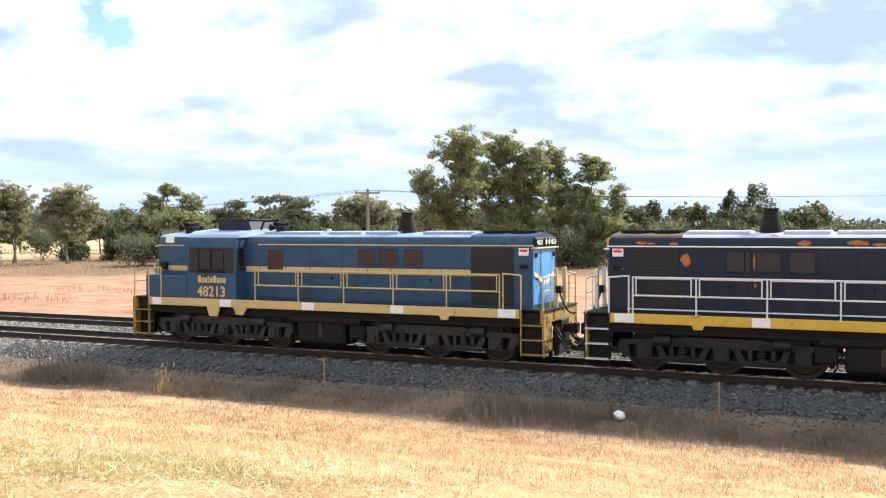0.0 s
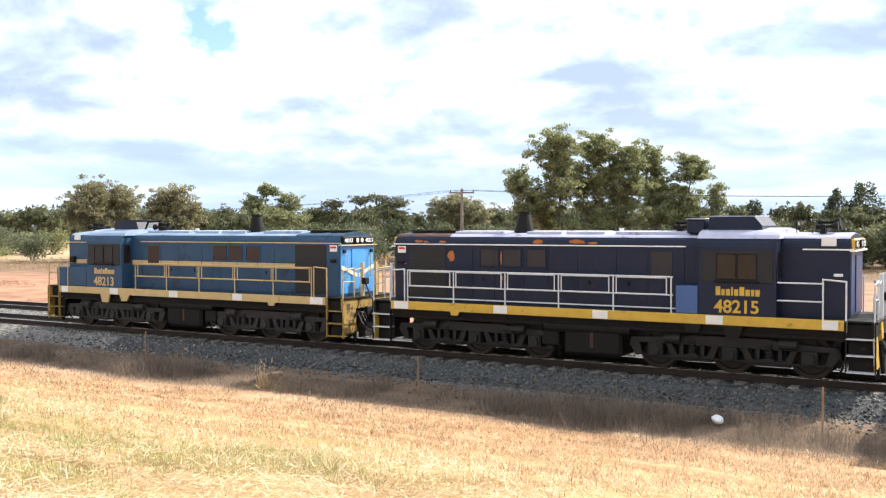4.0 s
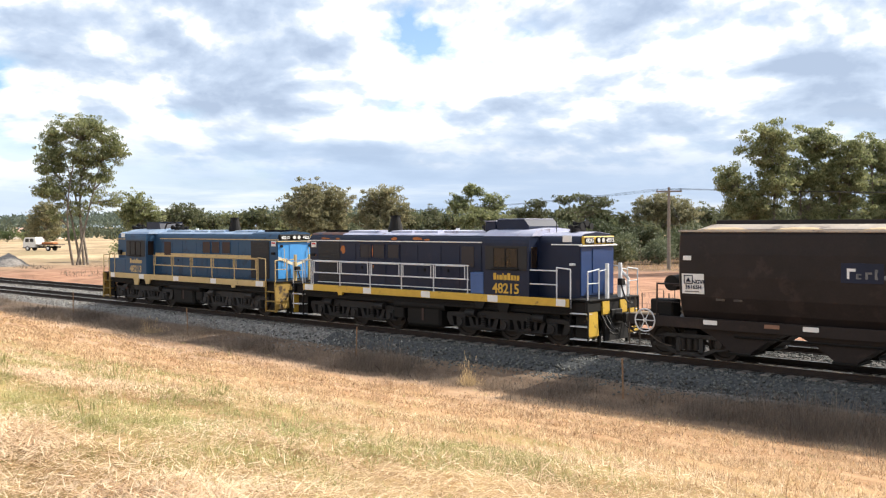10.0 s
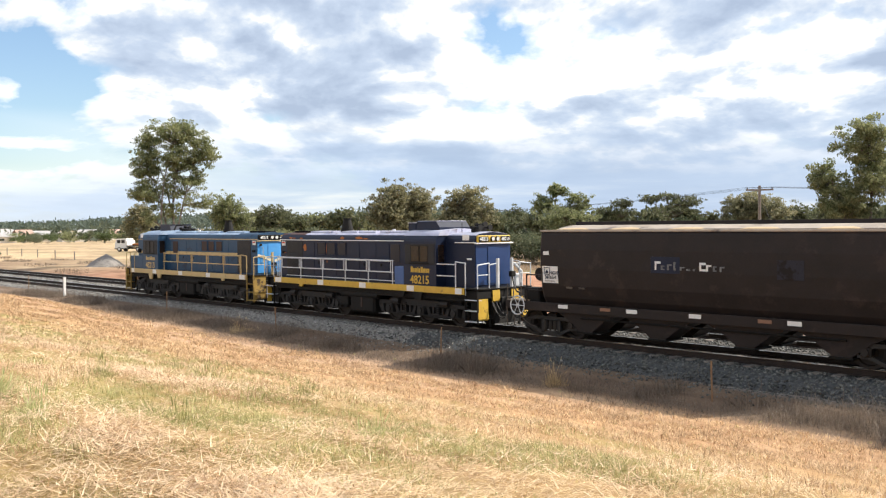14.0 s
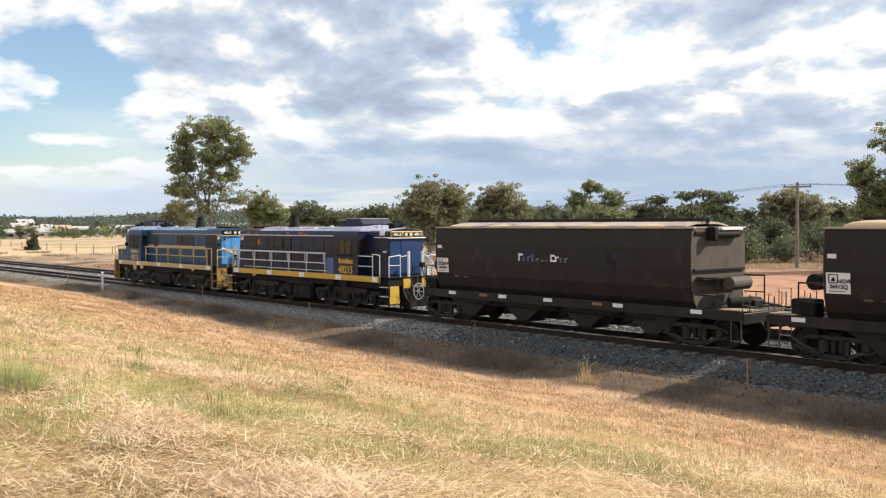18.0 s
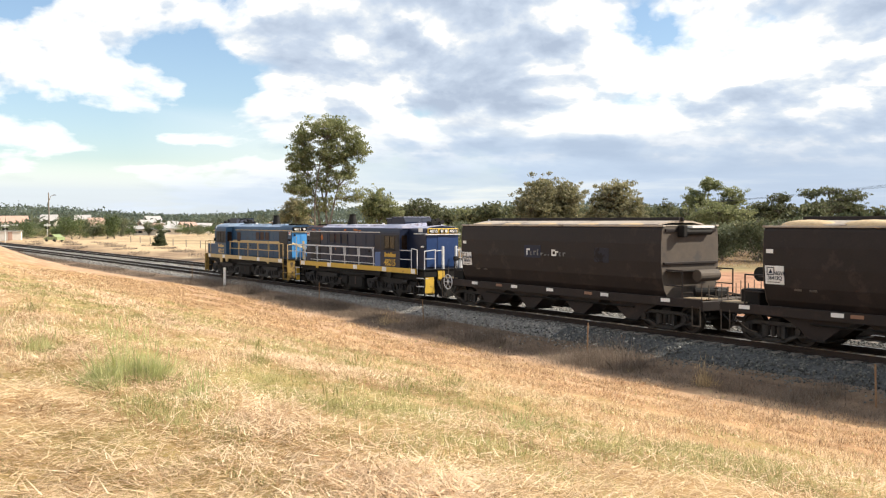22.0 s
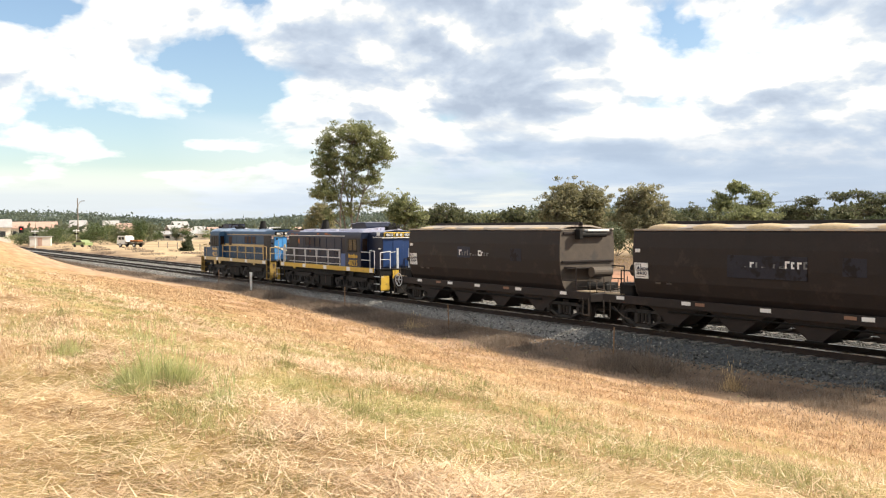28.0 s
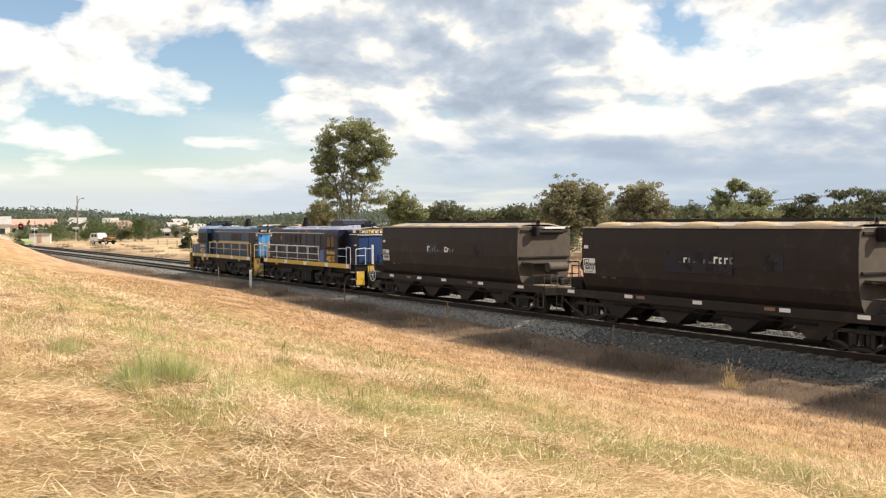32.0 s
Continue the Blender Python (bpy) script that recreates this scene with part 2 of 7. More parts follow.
MAT["grain"] = material("spilt_wheat_dust", [(0.50, 0.36, 0.21), (0.66, 0.50, 0.31)], 0.9, scale=8, fine=90, bump=0.3)
MAT["rail"] = material("rusty_rail_side", [(0.0216, 0.015, 0.012), (0.042, 0.0276, 0.021)], 0.8, metal=0.2, scale=5, fine=50, bump=0.2)
MAT["railtop"] = material("worn_bright_railhead", [(0.42, 0.40, 0.38), (0.55, 0.53, 0.50)], 0.32, metal=1.0, scale=3, fine=50, bump=0.05)
MAT["sleeper"] = material("grey_sleeper", [(0.14, 0.12, 0.105), (0.24, 0.21, 0.185)], 0.9, scale=6, fine=60, bump=0.4, alpha_random=0.25)
MAT["stone"] = material("blue_grey_ballast", [(0.055, 0.0568, 0.0515), (0.147, 0.148, 0.136)], 0.8, scale=9, fine=70, bump=0.3, island=True, alpha_random=0.72)
# paler copy of the ballast, standing in for stones out in the sun
MAT["sunlit_stone"] = material("sunlit_pale_ballast", [(0.12, 0.118, 0.108), (0.36, 0.345, 0.315)], 0.85, scale=9, fine=70, bump=0.3, island=True, alpha_random=0.6)
MAT["peg"] = material("weathered_timber_peg", [(0.20, 0.11, 0.06), (0.32, 0.20, 0.11)], 0.85, scale=9, fine=90, bump=0.3)
MAT["pole"] = material("grey_timber_pole", [(0.19, 0.16, 0.13), (0.30, 0.26, 0.22)], 0.9, scale=6, fine=60, bump=0.3)
MAT["bark"] = material("pale_gum_bark", [(0.11, 0.088, 0.068), (0.25, 0.215, 0.175)], 0.9, scale=3, fine=20, bump=0.4)
MAT["glass"] = material("cab_glass", [(0.014, 0.009, 0.007), (0.028, 0.017, 0.012)], 0.2, scale=2, fine=20, bump=0.0, spec=0.4)
MAT["hose"] = material("black_rubber_hose", [(0.01, 0.01, 0.01), (0.02, 0.02, 0.02)], 0.6, scale=9, fine=60, bump=0.1)
MAT["wire"] = material("dark_wire", [(0.05, 0.05, 0.05), (0.08, 0.08, 0.08)], 0.5, metal=0.6)
MAT["rust"] = material("orange_rust_patch", [(0.32, 0.10, 0.03), (0.45, 0.17, 0.05)], 0.9, scale=9, fine=60, bump=0.2)
MAT["red"] = material("red_lens", [(0.5, 0.02, 0.02), (0.6, 0.03, 0.03)], 0.3)
MAT["bag"] = material("white_plastic_bag", [(0.70, 0.71, 0.73), (0.82, 0.83, 0.84)], 0.4, scale=9, fine=60, bump=0.5)


def leaf_material(name, dark, light, through=0.42):
    m = bpy.data.materials.new(name)
    m.use_nodes = True
    add = nodes_of(m.node_tree)
    place = add("ShaderNodeTexCoord").outputs["Object"]
    n = add("ShaderNodeTexNoise", {"Vector": place, "Scale": 0.9, "Detail": 4.0}).outputs[0]
    r = add("ShaderNodeNewGeometry").outputs["Random Per Island"]
    fac = maths(add, "ADD", maths(add, "MULTIPLY", n, 0.6), maths(add, "MULTIPLY", r, 0.45))
    colour = ramp(add, fac, (0.25, dark), (0.8, light))
    d = add("ShaderNodeBsdfPrincipled", {"Base Color": colour, "Roughness": 0.55, "Specular IOR Level": 0.35})
    t = add("ShaderNodeBsdfTranslucent", {0: colour})
    mix = add("ShaderNodeMixShader", {0: through, 1: d.outputs[0], 2: t.outputs[0]})
    add("ShaderNodeOutputMaterial", {0: mix.outputs[0]})
    return m


MAT["gum"] = leaf_material("olive_gum_leaves", (0.112, 0.140, 0.062), (0.400, 0.408, 0.205), 0.56)
MAT["pale_gum"] = leaf_material("pale_flowering_gum_leaves", (0.14, 0.145, 0.075), (0.46, 0.42, 0.25), 0.5)
MAT["belt"] = leaf_material("dark_olive_belt_leaves", (0.065, 0.080, 0.042), (0.21, 0.215, 0.11), 0.45)
MAT["pine"] = leaf_material("dark_cypress_leaves", (0.040, 0.055, 0.028), (0.12, 0.14, 0.070))
MAT["wattle"] = leaf_material("grey_green_shrub_leaves", (0.085, 0.105, 0.060), (0.22, 0.24, 0.14))
# far leaves greyed in colour to imitate haze
MAT["far_leaf"] = leaf_material("haze_tinted_far_leaves", (0.055, 0.072, 0.048), (0.13, 0.145, 0.09))
MAT["straw"] = leaf_material("bleached_straw", (0.33, 0.20, 0.096), (0.94, 0.73, 0.46), 0.12)
MAT["green_grass"] = leaf_material("fresh_green_grass", (0.215, 0.215, 0.075), (0.59, 0.54, 0.245), 0.32)
MAT["weed"] = leaf_material("dead_brown_weeds", (0.098, 0.075, 0.060), (0.325, 0.258, 0.197))
MAT["tuft"] = leaf_material("pale_dry_tuft", (0.32, 0.21, 0.10), (0.58, 0.42, 0.23))


def ground_material():
    m = bpy.data.materials.new("dry_paddock_ground")
    m.use_nodes = True
    add = nodes_of(m.node_tree)
    place = add("ShaderNodeTexCoord").outputs["Object"]
    xyz = add("ShaderNodeSeparateXYZ", {0: place})
    wob = add("ShaderNodeTexNoise", {"Vector": place, "Scale": 0.12, "Detail": 6.0}).outputs[0]
    y = maths(add, "MULTIPLY_ADD", maths(add, "SUBTRACT", wob, 0.5), 3.0, xyz.outputs[1])
    n1 = add("ShaderNodeTexNoise", {"Vector": place, "Scale": 0.55, "Detail": 8.0, "Roughness": 0.65}).outputs[0]
    # mown rows run along the bank
    rows = add("ShaderNodeTexNoise", {"Vector": add("ShaderNodeMapping", {0: place, 3: (0.22, 1.9, 1.0)}).outputs[0], "Scale": 1.0, "Detail": 7.0, "Roughness": 0.7}).outputs[0]
    n2 = add("ShaderNodeTexNoise", {"Vector": place, "Scale": 14.0, "Detail": 6.0, "Roughness": 0.75}).outputs[0]
    f = maths(add, "ADD", maths(add, "MULTIPLY", n1, 0.35), maths(add, "ADD", maths(add, "MULTIPLY", rows, 0.35), maths(add, "MULTIPLY", n2, 0.3)))
    pale = ramp(add, f, (0.34, (0.109, 0.063, 0.029)), (0.45, (0.277, 0.172, 0.080)), (0.54, (0.445, 0.302, 0.151)), (0.66, (0.638, 0.479, 0.277)))
    tan = ramp(add, f, (0.34, (0.155, 0.083, 0.043)), (0.45, (0.365, 0.212, 0.110)), (0.54, (0.545, 0.353, 0.193)), (0.66, (0.70, 0.505, 0.30)))
    straw = mixed(add, ramp(add, maths(add, "DIVIDE", y, 80.0), (0.08, grey(0.0)), (0.18, grey(1.0)), (0.46, grey(1.0)), (0.58, grey(0.15))), pale, tan)
    green = add("ShaderNodeTexNoise", {"Vector": add("ShaderNodeMapping", {0: place, 1: (11.0, 3.0, 0.0), 3: (0.5, 1.0, 1.0)}).outputs[0], "Scale": 0.45, "Detail": 7.0, "Roughness": 0.65}).outputs[0]
    near = ramp(add, maths(add, "DIVIDE", y, 20.0), (0.45, grey(1.0)), (0.75, grey(0.0)))
    near = maths(add, "MULTIPLY", near, ramp(add, maths(add, "DIVIDE", xyz.outputs[0], -10.0), (0.25, grey(0.0)), (0.75, grey(1.0))))
    gfac = maths(add, "MULTIPLY", ramp(add, green, (0.47, grey(0.0)), (0.60, grey(0.45))), near)
    straw = mixed(add, gfac, straw, (0.27, 0.26, 0.08))
    soil = ramp(add, f, (0.36, (0.23, 0.110, 0.066)), (0.50, (0.40, 0.215, 0.135)), (0.64, (0.55, 0.335, 0.225)))
    dust = ramp(add, f, (0.36, (0.27, 0.160, 0.100)), (0.50, (0.46, 0.305, 0.195)), (0.64, (0.63, 0.455, 0.315)))
    gravel = ramp(add, n2, (0.3, (0.11, 0.11, 0.11)), (0.7, (0.30, 0.29, 0.28)))
    # bare red soil along the foot of the bank and along the far side of the tracks
    foot = ramp(add, maths(add, "DIVIDE", y, 30.0), (0.47, grey(0.0)), (0.55, grey(1.0)), (0.66, grey(1.0)), (0.72, grey(0.6)))
    foot = maths(add, "MULTIPLY", foot, ramp(add, maths(add, "DIVIDE", xyz.outputs[0], -60.0), (0.15, grey(0.35)), (0.45, grey(1.0))))
    soiled = mixed(add, maths(add, "MULTIPLY", foot, ramp(add, n1, (0.40, grey(0.35)), (0.55, grey(1.0)))), straw, dust)
    litter = ramp(add, f, (0.36, (0.064, 0.046, 0.034)), (0.50, (0.132, 0.095, 0.070)), (0.64, (0.24, 0.175, 0.126)))
    under = ramp(add, maths(add, "DIVIDE", y, 30.0), (0.636, grey(0.0)), (0.668, grey(0.85)), (0.74, grey(0.9)))
    soiled = mixed(add, under, soiled, litter)
    yard = ramp(add, maths(add, "DIVIDE", y, 100.0), (0.222, grey(0.0)), (0.228, grey(1.0)), (0.315, grey(1.0)), (0.335, grey(0.0)))
    soiled = mixed(add, yard, soiled, gravel)
    # the red dirt road swings away from the line towards +x
    swing = ramp(add, maths(add, "DIVIDE", xyz.outputs[0], -100.0), (0.40, grey(0.20)), (0.66, grey(0.0)))
    road_y = maths(add, "SUBTRACT", maths(add, "DIVIDE", y, 100.0), swing)
    strip = maths(add, "MULTIPLY", ramp(add, maths(add, "DIVIDE", y, 100.0), (0.32, grey(0.0)), (0.335, grey(1.0))), ramp(add, road_y, (0.46, grey(1.0)), (0.53, grey(0.0))))
    here = ramp(add, maths(add, "DIVIDE", xyz.outputs[0], -200.0), (0.38, grey(1.0)), (0.50, grey(0.12)))
    strip = maths(add, "MULTIPLY", strip, here)
    soiled = mixed(add, maths(add, "MULTIPLY", strip, ramp(add, n1, (0.35, grey(0.6)), (0.5, grey(1.0)))), soiled, soil)
    wide = add("ShaderNodeTexNoise", {"Vector": place, "Scale": 0.035, "Detail": 5.0, "Roughness": 0.6}).outputs[0]
    beyond = ramp(add, maths(add, "DIVIDE", y, 100.0), (0.42, grey(0.0)), (0.60, grey(1.0)))
    soiled = mixed(add, maths(add, "MULTIPLY", beyond, ramp(add, wide, (0.52, grey(0.0)), (0.62, grey(0.4)))), soiled, soil)
    soiled = mixed(add, maths(add, "MULTIPLY", beyond, ramp(add, wide, (0.36, grey(0.7)), (0.46, grey(0.0)))), soiled, (0.30, 0.27, 0.12))
    # bleached dry grass over the paddocks before the town
    bleached = ramp(add, f, (0.36, (0.36, 0.245, 0.135)), (0.50, (0.58, 0.43, 0.26)), (0.64, (0.76, 0.61, 0.40)))
    town_side = maths(add, "MULTIPLY", ramp(add, maths(add, "DIVIDE", xyz.outputs[0], -200.0), (0.42, grey(0.0)), (0.54, grey(0.85))), ramp(add, maths(add, "DIVIDE", y, 100.0), (0.33, grey(0.0)), (0.37, grey(1.0))))
    soiled = mixed(add, maths(add, "MULTIPLY", town_side, ramp(add, wide, (0.40, grey(0.35)), (0.52, grey(1.0)))), soiled, bleached)
    bumped = add("ShaderNodeBump", {"Strength": 0.5, "Distance": 0.06, "Height": f}).outputs[0]
    b = add("ShaderNodeBsdfPrincipled", {"Base Color": soiled, "Roughness": 0.95, "Normal": bumped, "Specular IOR Level": 0.15})
    add("ShaderNodeOutputMaterial", {0: b.outputs[0]})
    return m


MAT["ground"] = ground_material()


# ---- mesh helpers ----
def part(name, bm, mat, parent=None, label="", smooth=False):
    me = bpy.data.meshes.new(name)
    bm.normal_update()
    bm.to_mesh(me)
    bm.free()
    for m in (mat if isinstance(mat, list) else [mat]):
        me.materials.append(m)
    if smooth:
        me.polygons.foreach_set("use_smooth", [True] * len(me.polygons))
    ob = new(name, me)
    if parent:
        ob.parent = parent
    return tagged(ob, label)


def empty(name, label, category, group="", m=None):
    ob = new(name)
    ob.empty_display_size = 0.3
    if m is not None:
        ob.matrix_basis = m
    return tagged(ob, label, category, group)


def bx(bm, x0, x1, y0, y1, z0, z1, bevel=0.0):
    made = bmesh.ops.create_cube(bm, size=1.0, matrix=Matrix.LocRotScale(((x0 + x1) / 2, (y0 + y1) / 2, (z0 + z1) / 2), None, (abs(x1 - x0), abs(y1 - y0), abs(z1 - z0))))
    if bevel:
        edges = list({e for v in made["verts"] for e in v.link_edges})
        bmesh.ops.bevel(bm, geom=edges, offset=bevel, segments=1, affect="EDGES")
    return bm


def box(x0, x1, y0, y1, z0, z1, bevel=0.008):
    return bx(bmesh.new(), x0, x1, y0, y1, z0, z1, bevel)


def cyl(bm, a, b, r, n=12, r2=None):
    a, b = Vector(a), Vector(b)
    way = b - a
    m = Matrix.Translation((a + b) / 2) @ way.to_track_quat("Z", "Y").to_matrix().to_4x4()
    bmesh.ops.create_cone(bm, cap_ends=True, segments=n, radius1=r, radius2=r if r2 is None else r2, depth=way.length, matrix=m)
    return bm


def rod(points, r=0.018, n=8):
    """A bent bar through the points, with a ball at every bend."""
    bm = bmesh.new()
    for a, b in zip(points, points[1:]):
        cyl(bm, a, b, r, n)
    for q in points[1:-1]:
        bmesh.ops.create_uvsphere(bm, u_segments=n, v_segments=5, radius=r, matrix=Matrix.Translation(q))
    return bm


def hose_path(a, b, sag, n=10):
    a, b = Vector(a), Vector(b)
    return [a.lerp(b, i / n) - Vector((0, 0, sag * 4 * (i / n) * (1 - i / n))) for i in range(n + 1)]


def prism(profile, x0, x1, bm=None):
    """A closed outline of (y, z) drawn out from x0 to x1."""
    bm = bm or bmesh.new()
    a = [bm.verts.new((x0, y, z)) for y, z in profile]
    b = [bm.verts.new((x1, y, z)) for y, z in profile]
    n = len(profile)
    for i in range(n):
        j = (i + 1) % n
        bm.faces.new((a[i], a[j], b[j], b[i]))
    bm.faces.new(a[::-1])
    bm.faces.new(b)
    bmesh.ops.recalc_face_normals(bm, faces=bm.faces)
    return bm


def side_prism(profile, y0, y1, bm=None):
    """A closed outline of (x, z) drawn out from y0 to y1."""
    bm = bm or bmesh.new()
    a = [bm.verts.new((x, y0, z)) for x, z in profile]
    b = [bm.verts.new((x, y1, z)) for x, z in profile]
    n = len(profile)
    for i in range(n):
        j = (i + 1) % n
        bm.faces.new((a[i], a[j], b[j], b[i]))
    bm.faces.new(a[::-1])
    bm.faces.new(b)
    bmesh.ops.recalc_face_normals(bm, faces=bm.faces)
    return bm


def arc_profile(half, foot, side, crown, corner, steps=6):
    """Cross-section of a hood or cab: upright sides, rounded shoulders, slightly domed top."""
    pts = [(-half, foot), (-half, side)]
    for i in range(1, steps + 1):
        a = i / steps * math.pi / 2
        pts.append((-half + corner * (1 - math.cos(a)), side + (crown - 0.06 - side) * math.sin(a)))
    pts.append((0.0, crown))
    return pts + [(-y, z) for y, z in reversed(pts[:-1])]


def lettering(text, size, mat, parent, m, name="lettering", label=""):
    cu = bpy.data.curves.new(name, "FONT")
    cu.body, cu.size, cu.extrude, cu.align_x, cu.align_y = text, size, 0.002, "CENTER", "CENTER"
    cu.offset = size * 0.022
    tmp = bpy.data.objects.new(name, cu)
    scene.collection.objects.link(tmp)
    me = bpy.data.meshes.new_from_object(tmp.evaluated_get(bpy.context.evaluated_depsgraph_get()))
    bpy.data.objects.remove(tmp)
    bpy.data.curves.remove(cu)
    me.materials.clear()
    me.materials.append(mat)
    ob = new(name, me)
    ob.parent = parent
    ob.matrix_basis = m
    return tagged(ob, label)


def word_bars(widths, heights, gap, depth=0.004):
    """A word drawn as a row of plain bars, centred on the origin in the x-z plane."""
    bm = bmesh.new()
    total = sum(widths) + gap * (len(widths) - 1)
    x = -total / 2
    for w, h in zip(widths, heights):
        bx(bm, x, x + w, -depth, depth, 0, h)
        x += w + gap
    return bm


# ---- ground ----
def smooth_step(a, b, v):
    k = np.clip((v - a) / (b - a), 0, 1)
    return k * k * (3 - 2 * k)


def ground_z(x, y):
    """Height over the rail tops: a broad grassed bank on the near side, a level track bed, a level plain beyond."""
    x, y = np.asarray(x, float), np.asarray(y, float)
    top = 2.02
    brink = 3.5
    away = smooth_step(-22, -58, x)          # the foot of the bank lies higher and nearer the track further along
    foot = 18.2 + 2.0 * away
    k = np.clip((y - brink) / (foot - brink), 0, 1)
    fall = 0.75 * k + 0.25 * k * k * (3 - 2 * k)
    low = -0.74 + 0.50 * away
    z = top + (low - top) * fall + (-0.55 + 0.33 * away - low) * smooth_step(20.2, 22.4, y)
    z = np.where((y > 22.4) & (y < 32), np.minimum(z, -0.22 - 0.33 * smooth_step(22.4, 23.6, y)), z)
    z = np.where(y > 32, -0.55 + 0.35 * smooth_step(32, 38, y), z)
    z = z + 0.05 * np.sin(x * 0.31 + y * 0.5) * smooth_step(20, 12, y) + 0.03 * np.sin(x * 1.1 - y * 0.7) * smooth_step(20, 14, y)
    z = z + 2.2 * smooth_step(-84, -128, x) * smooth_step(22.0, 15.5, y)
    # tussocky lumps over the mown bank
    lump = 0.0
    for k, (a, w, p) in enumerate(((0.3, 1.9, 0.4), (1.3, 1.35, 2.1), (2.4, 0.95, 4.0), (0.9, 0.72, 1.2), (1.9, 0.60, 5.2), (2.9, 0.52, 3.3))):
        lump = lump + 0.0075 * w ** 0.5 * np.sin(2 * math.pi * (x * math.cos(a) + y * math.sin(a)) / w + p + 0.8 * np.sin(0.9 * x - 0.7 * y + k))
    z = z + lump * smooth_step(18.5, 15, y) * smooth_step(-46, -34, x)
    far = np.hypot(x, y)
    return z - smooth_step(200, 900, far) * 4.0


def make_ground():
    def axis(mid, reach):
        mid = list(mid)
        out, s, v = [], mid[-1] - mid[-2], mid[-1]
        while v < reach:
            s *= 1.35
            v += s
            out.append(v)
        left, s, v = [], mid[1] - mid[0], mid[0]
        while v > -reach:
            s *= 1.35
            v -= s
            left.append(v)
        return np.array(left[::-1] + mid + out)
    xs = axis([*np.arange(-90, -36, 0.7), *np.arange(-36, 3, 0.21), *np.arange(3, 20, 0.7)], 4200)
    ys = axis([*np.arange(-6, 2, 0.45), *np.arange(2, 17, 0.20), *np.arange(17, 40, 0.45)], 4200)
    X, Y = np.meshgrid(xs, ys)
    Z = ground_z(X, Y)
    v = np.stack([X.ravel(), Y.ravel(), Z.ravel()], 1)
    nx = len(xs)
    i = np.arange(len(v)).reshape(len(ys), nx)
    f = np.stack([i[:-1, :-1].ravel(), i[:-1, 1:].ravel(), i[1:, 1:].ravel(), i[1:, :-1].ravel()], 1)
    me = bpy.data.meshes.new("ground")
    me.from_pydata(v.tolist(), [], f.tolist())
    me.polygons.foreach_set("use_smooth", [True] * len(me.polygons))
    me.materials.append(MAT["ground"])
    tagged(new("ground", me), "dry straw-coloured paddock with red soil along the railway", "ground", kind="structure")


make_ground()


def stuff(name, verts, faces, mat, label, category):
    me = bpy.data.meshes.new(name)
    me.from_pydata(verts, [], faces)
    me.materials.append(mat)
    return tagged(new(name, me), label, category, kind="stuff")


# ---- tracks ----
def bed_z(d):
    """Height of the ballast across the near track, d metres from its centre line."""
    d = abs(d)
    return -0.20 if d < 1.75 else -0.20 - (d - 1.75) * 0.36


def make_track(name, y0, x0, x1, gravel, near):
    track = tagged(new(name), "railway track of steel rails on sleepers in crushed stone", "track", kind="structure")
    prof = [(y0 - 2.75, -0.62), (y0 - 1.8, -0.215), (y0 + 1.8, -0.215), (y0 + 2.75, -0.62)]
    part("ballast_bed", prism(prof, x0, -27), MAT["sunlit_bed"], track, "pale ballast, sunlight put into its colour")
    part("ballast_bed", prism(prof, -27, x1), gravel, track)
    for side in (-1, 1):
        c = y0 + side * 0.7525
        web = [(c - 0.07, -0.185), (c + 0.07, -0.185), (c + 0.07, -0.16), (c + 0.012, -0.145), (c + 0.012, -0.045), (c + 0.035, -0.035),
               (c + 0.035, -0.006), (c - 0.035, -0.006), (c - 0.035, -0.035), (c - 0.012, -0.045), (c - 0.012, -0.145), (c - 0.07, -0.16)]
        part("rail", prism(web, x0, x1), MAT["rail"], track)
        part("rail_head", box(x0, x1, c - 0.031, c + 0.031, -0.0055, 0.0, 0.0), MAT["railtop"], track, "worn bright rail head")
    return track


# lighter bed for the stretch in sunlight, the light put into its colour
MAT["sunlit_bed"] = material("sunlit_stone_bed", [(0.09, 0.085, 0.078), (0.20, 0.19, 0.175), (0.36, 0.345, 0.32)], 0.9, scale=10, fine=22, bump=1.0, depth=0.06)
MAT["bed"] = material("crushed_stone_bed", [(0.02301, 0.02608, 0.02761), (0.05752, 0.06213, 0.06366), (0.1304, 0.1342, 0.1342)], 0.9, scale=10, fine=22, bump=1.0, depth=0.06)
near_track = make_track("track_near", TRACK, -420, 60, MAT["bed"], True)
MAT["brown_bed"] = material("oily_brown_stone_bed", [(0.035, 0.031, 0.028), (0.075, 0.066, 0.058), (0.15, 0.135, 0.12)], 0.9, scale=10, fine=22, bump=1.0, depth=0.06)
far_track = make_track("track_far", TRACK + 4.3, -420, 60, MAT["brown_bed"], False)


# ---- locomotive ----
WHEELS = []          # (wheelset, radius) of all rolling stock


def lathe(outline, n=28):
    """A body of revolution about the y axis from (y, radius) pairs."""
    bm = bmesh.new()
    rings = [[bm.verts.new((max(q, 1e-4) * math.cos(2 * math.pi * k / n), y, max(q, 1e-4) * math.sin(2 * math.pi * k / n))) for k in range(n)] for y, q in outline]
    for a, b in zip(rings, rings[1:]):
        for k in range(n):
            bm.faces.new((a[k], a[(k + 1) % n], b[(k + 1) % n], b[k]))
    bm.faces.new(rings[0])
    bmesh.ops.recalc_face_normals(bm, faces=bm.faces)
    return bm


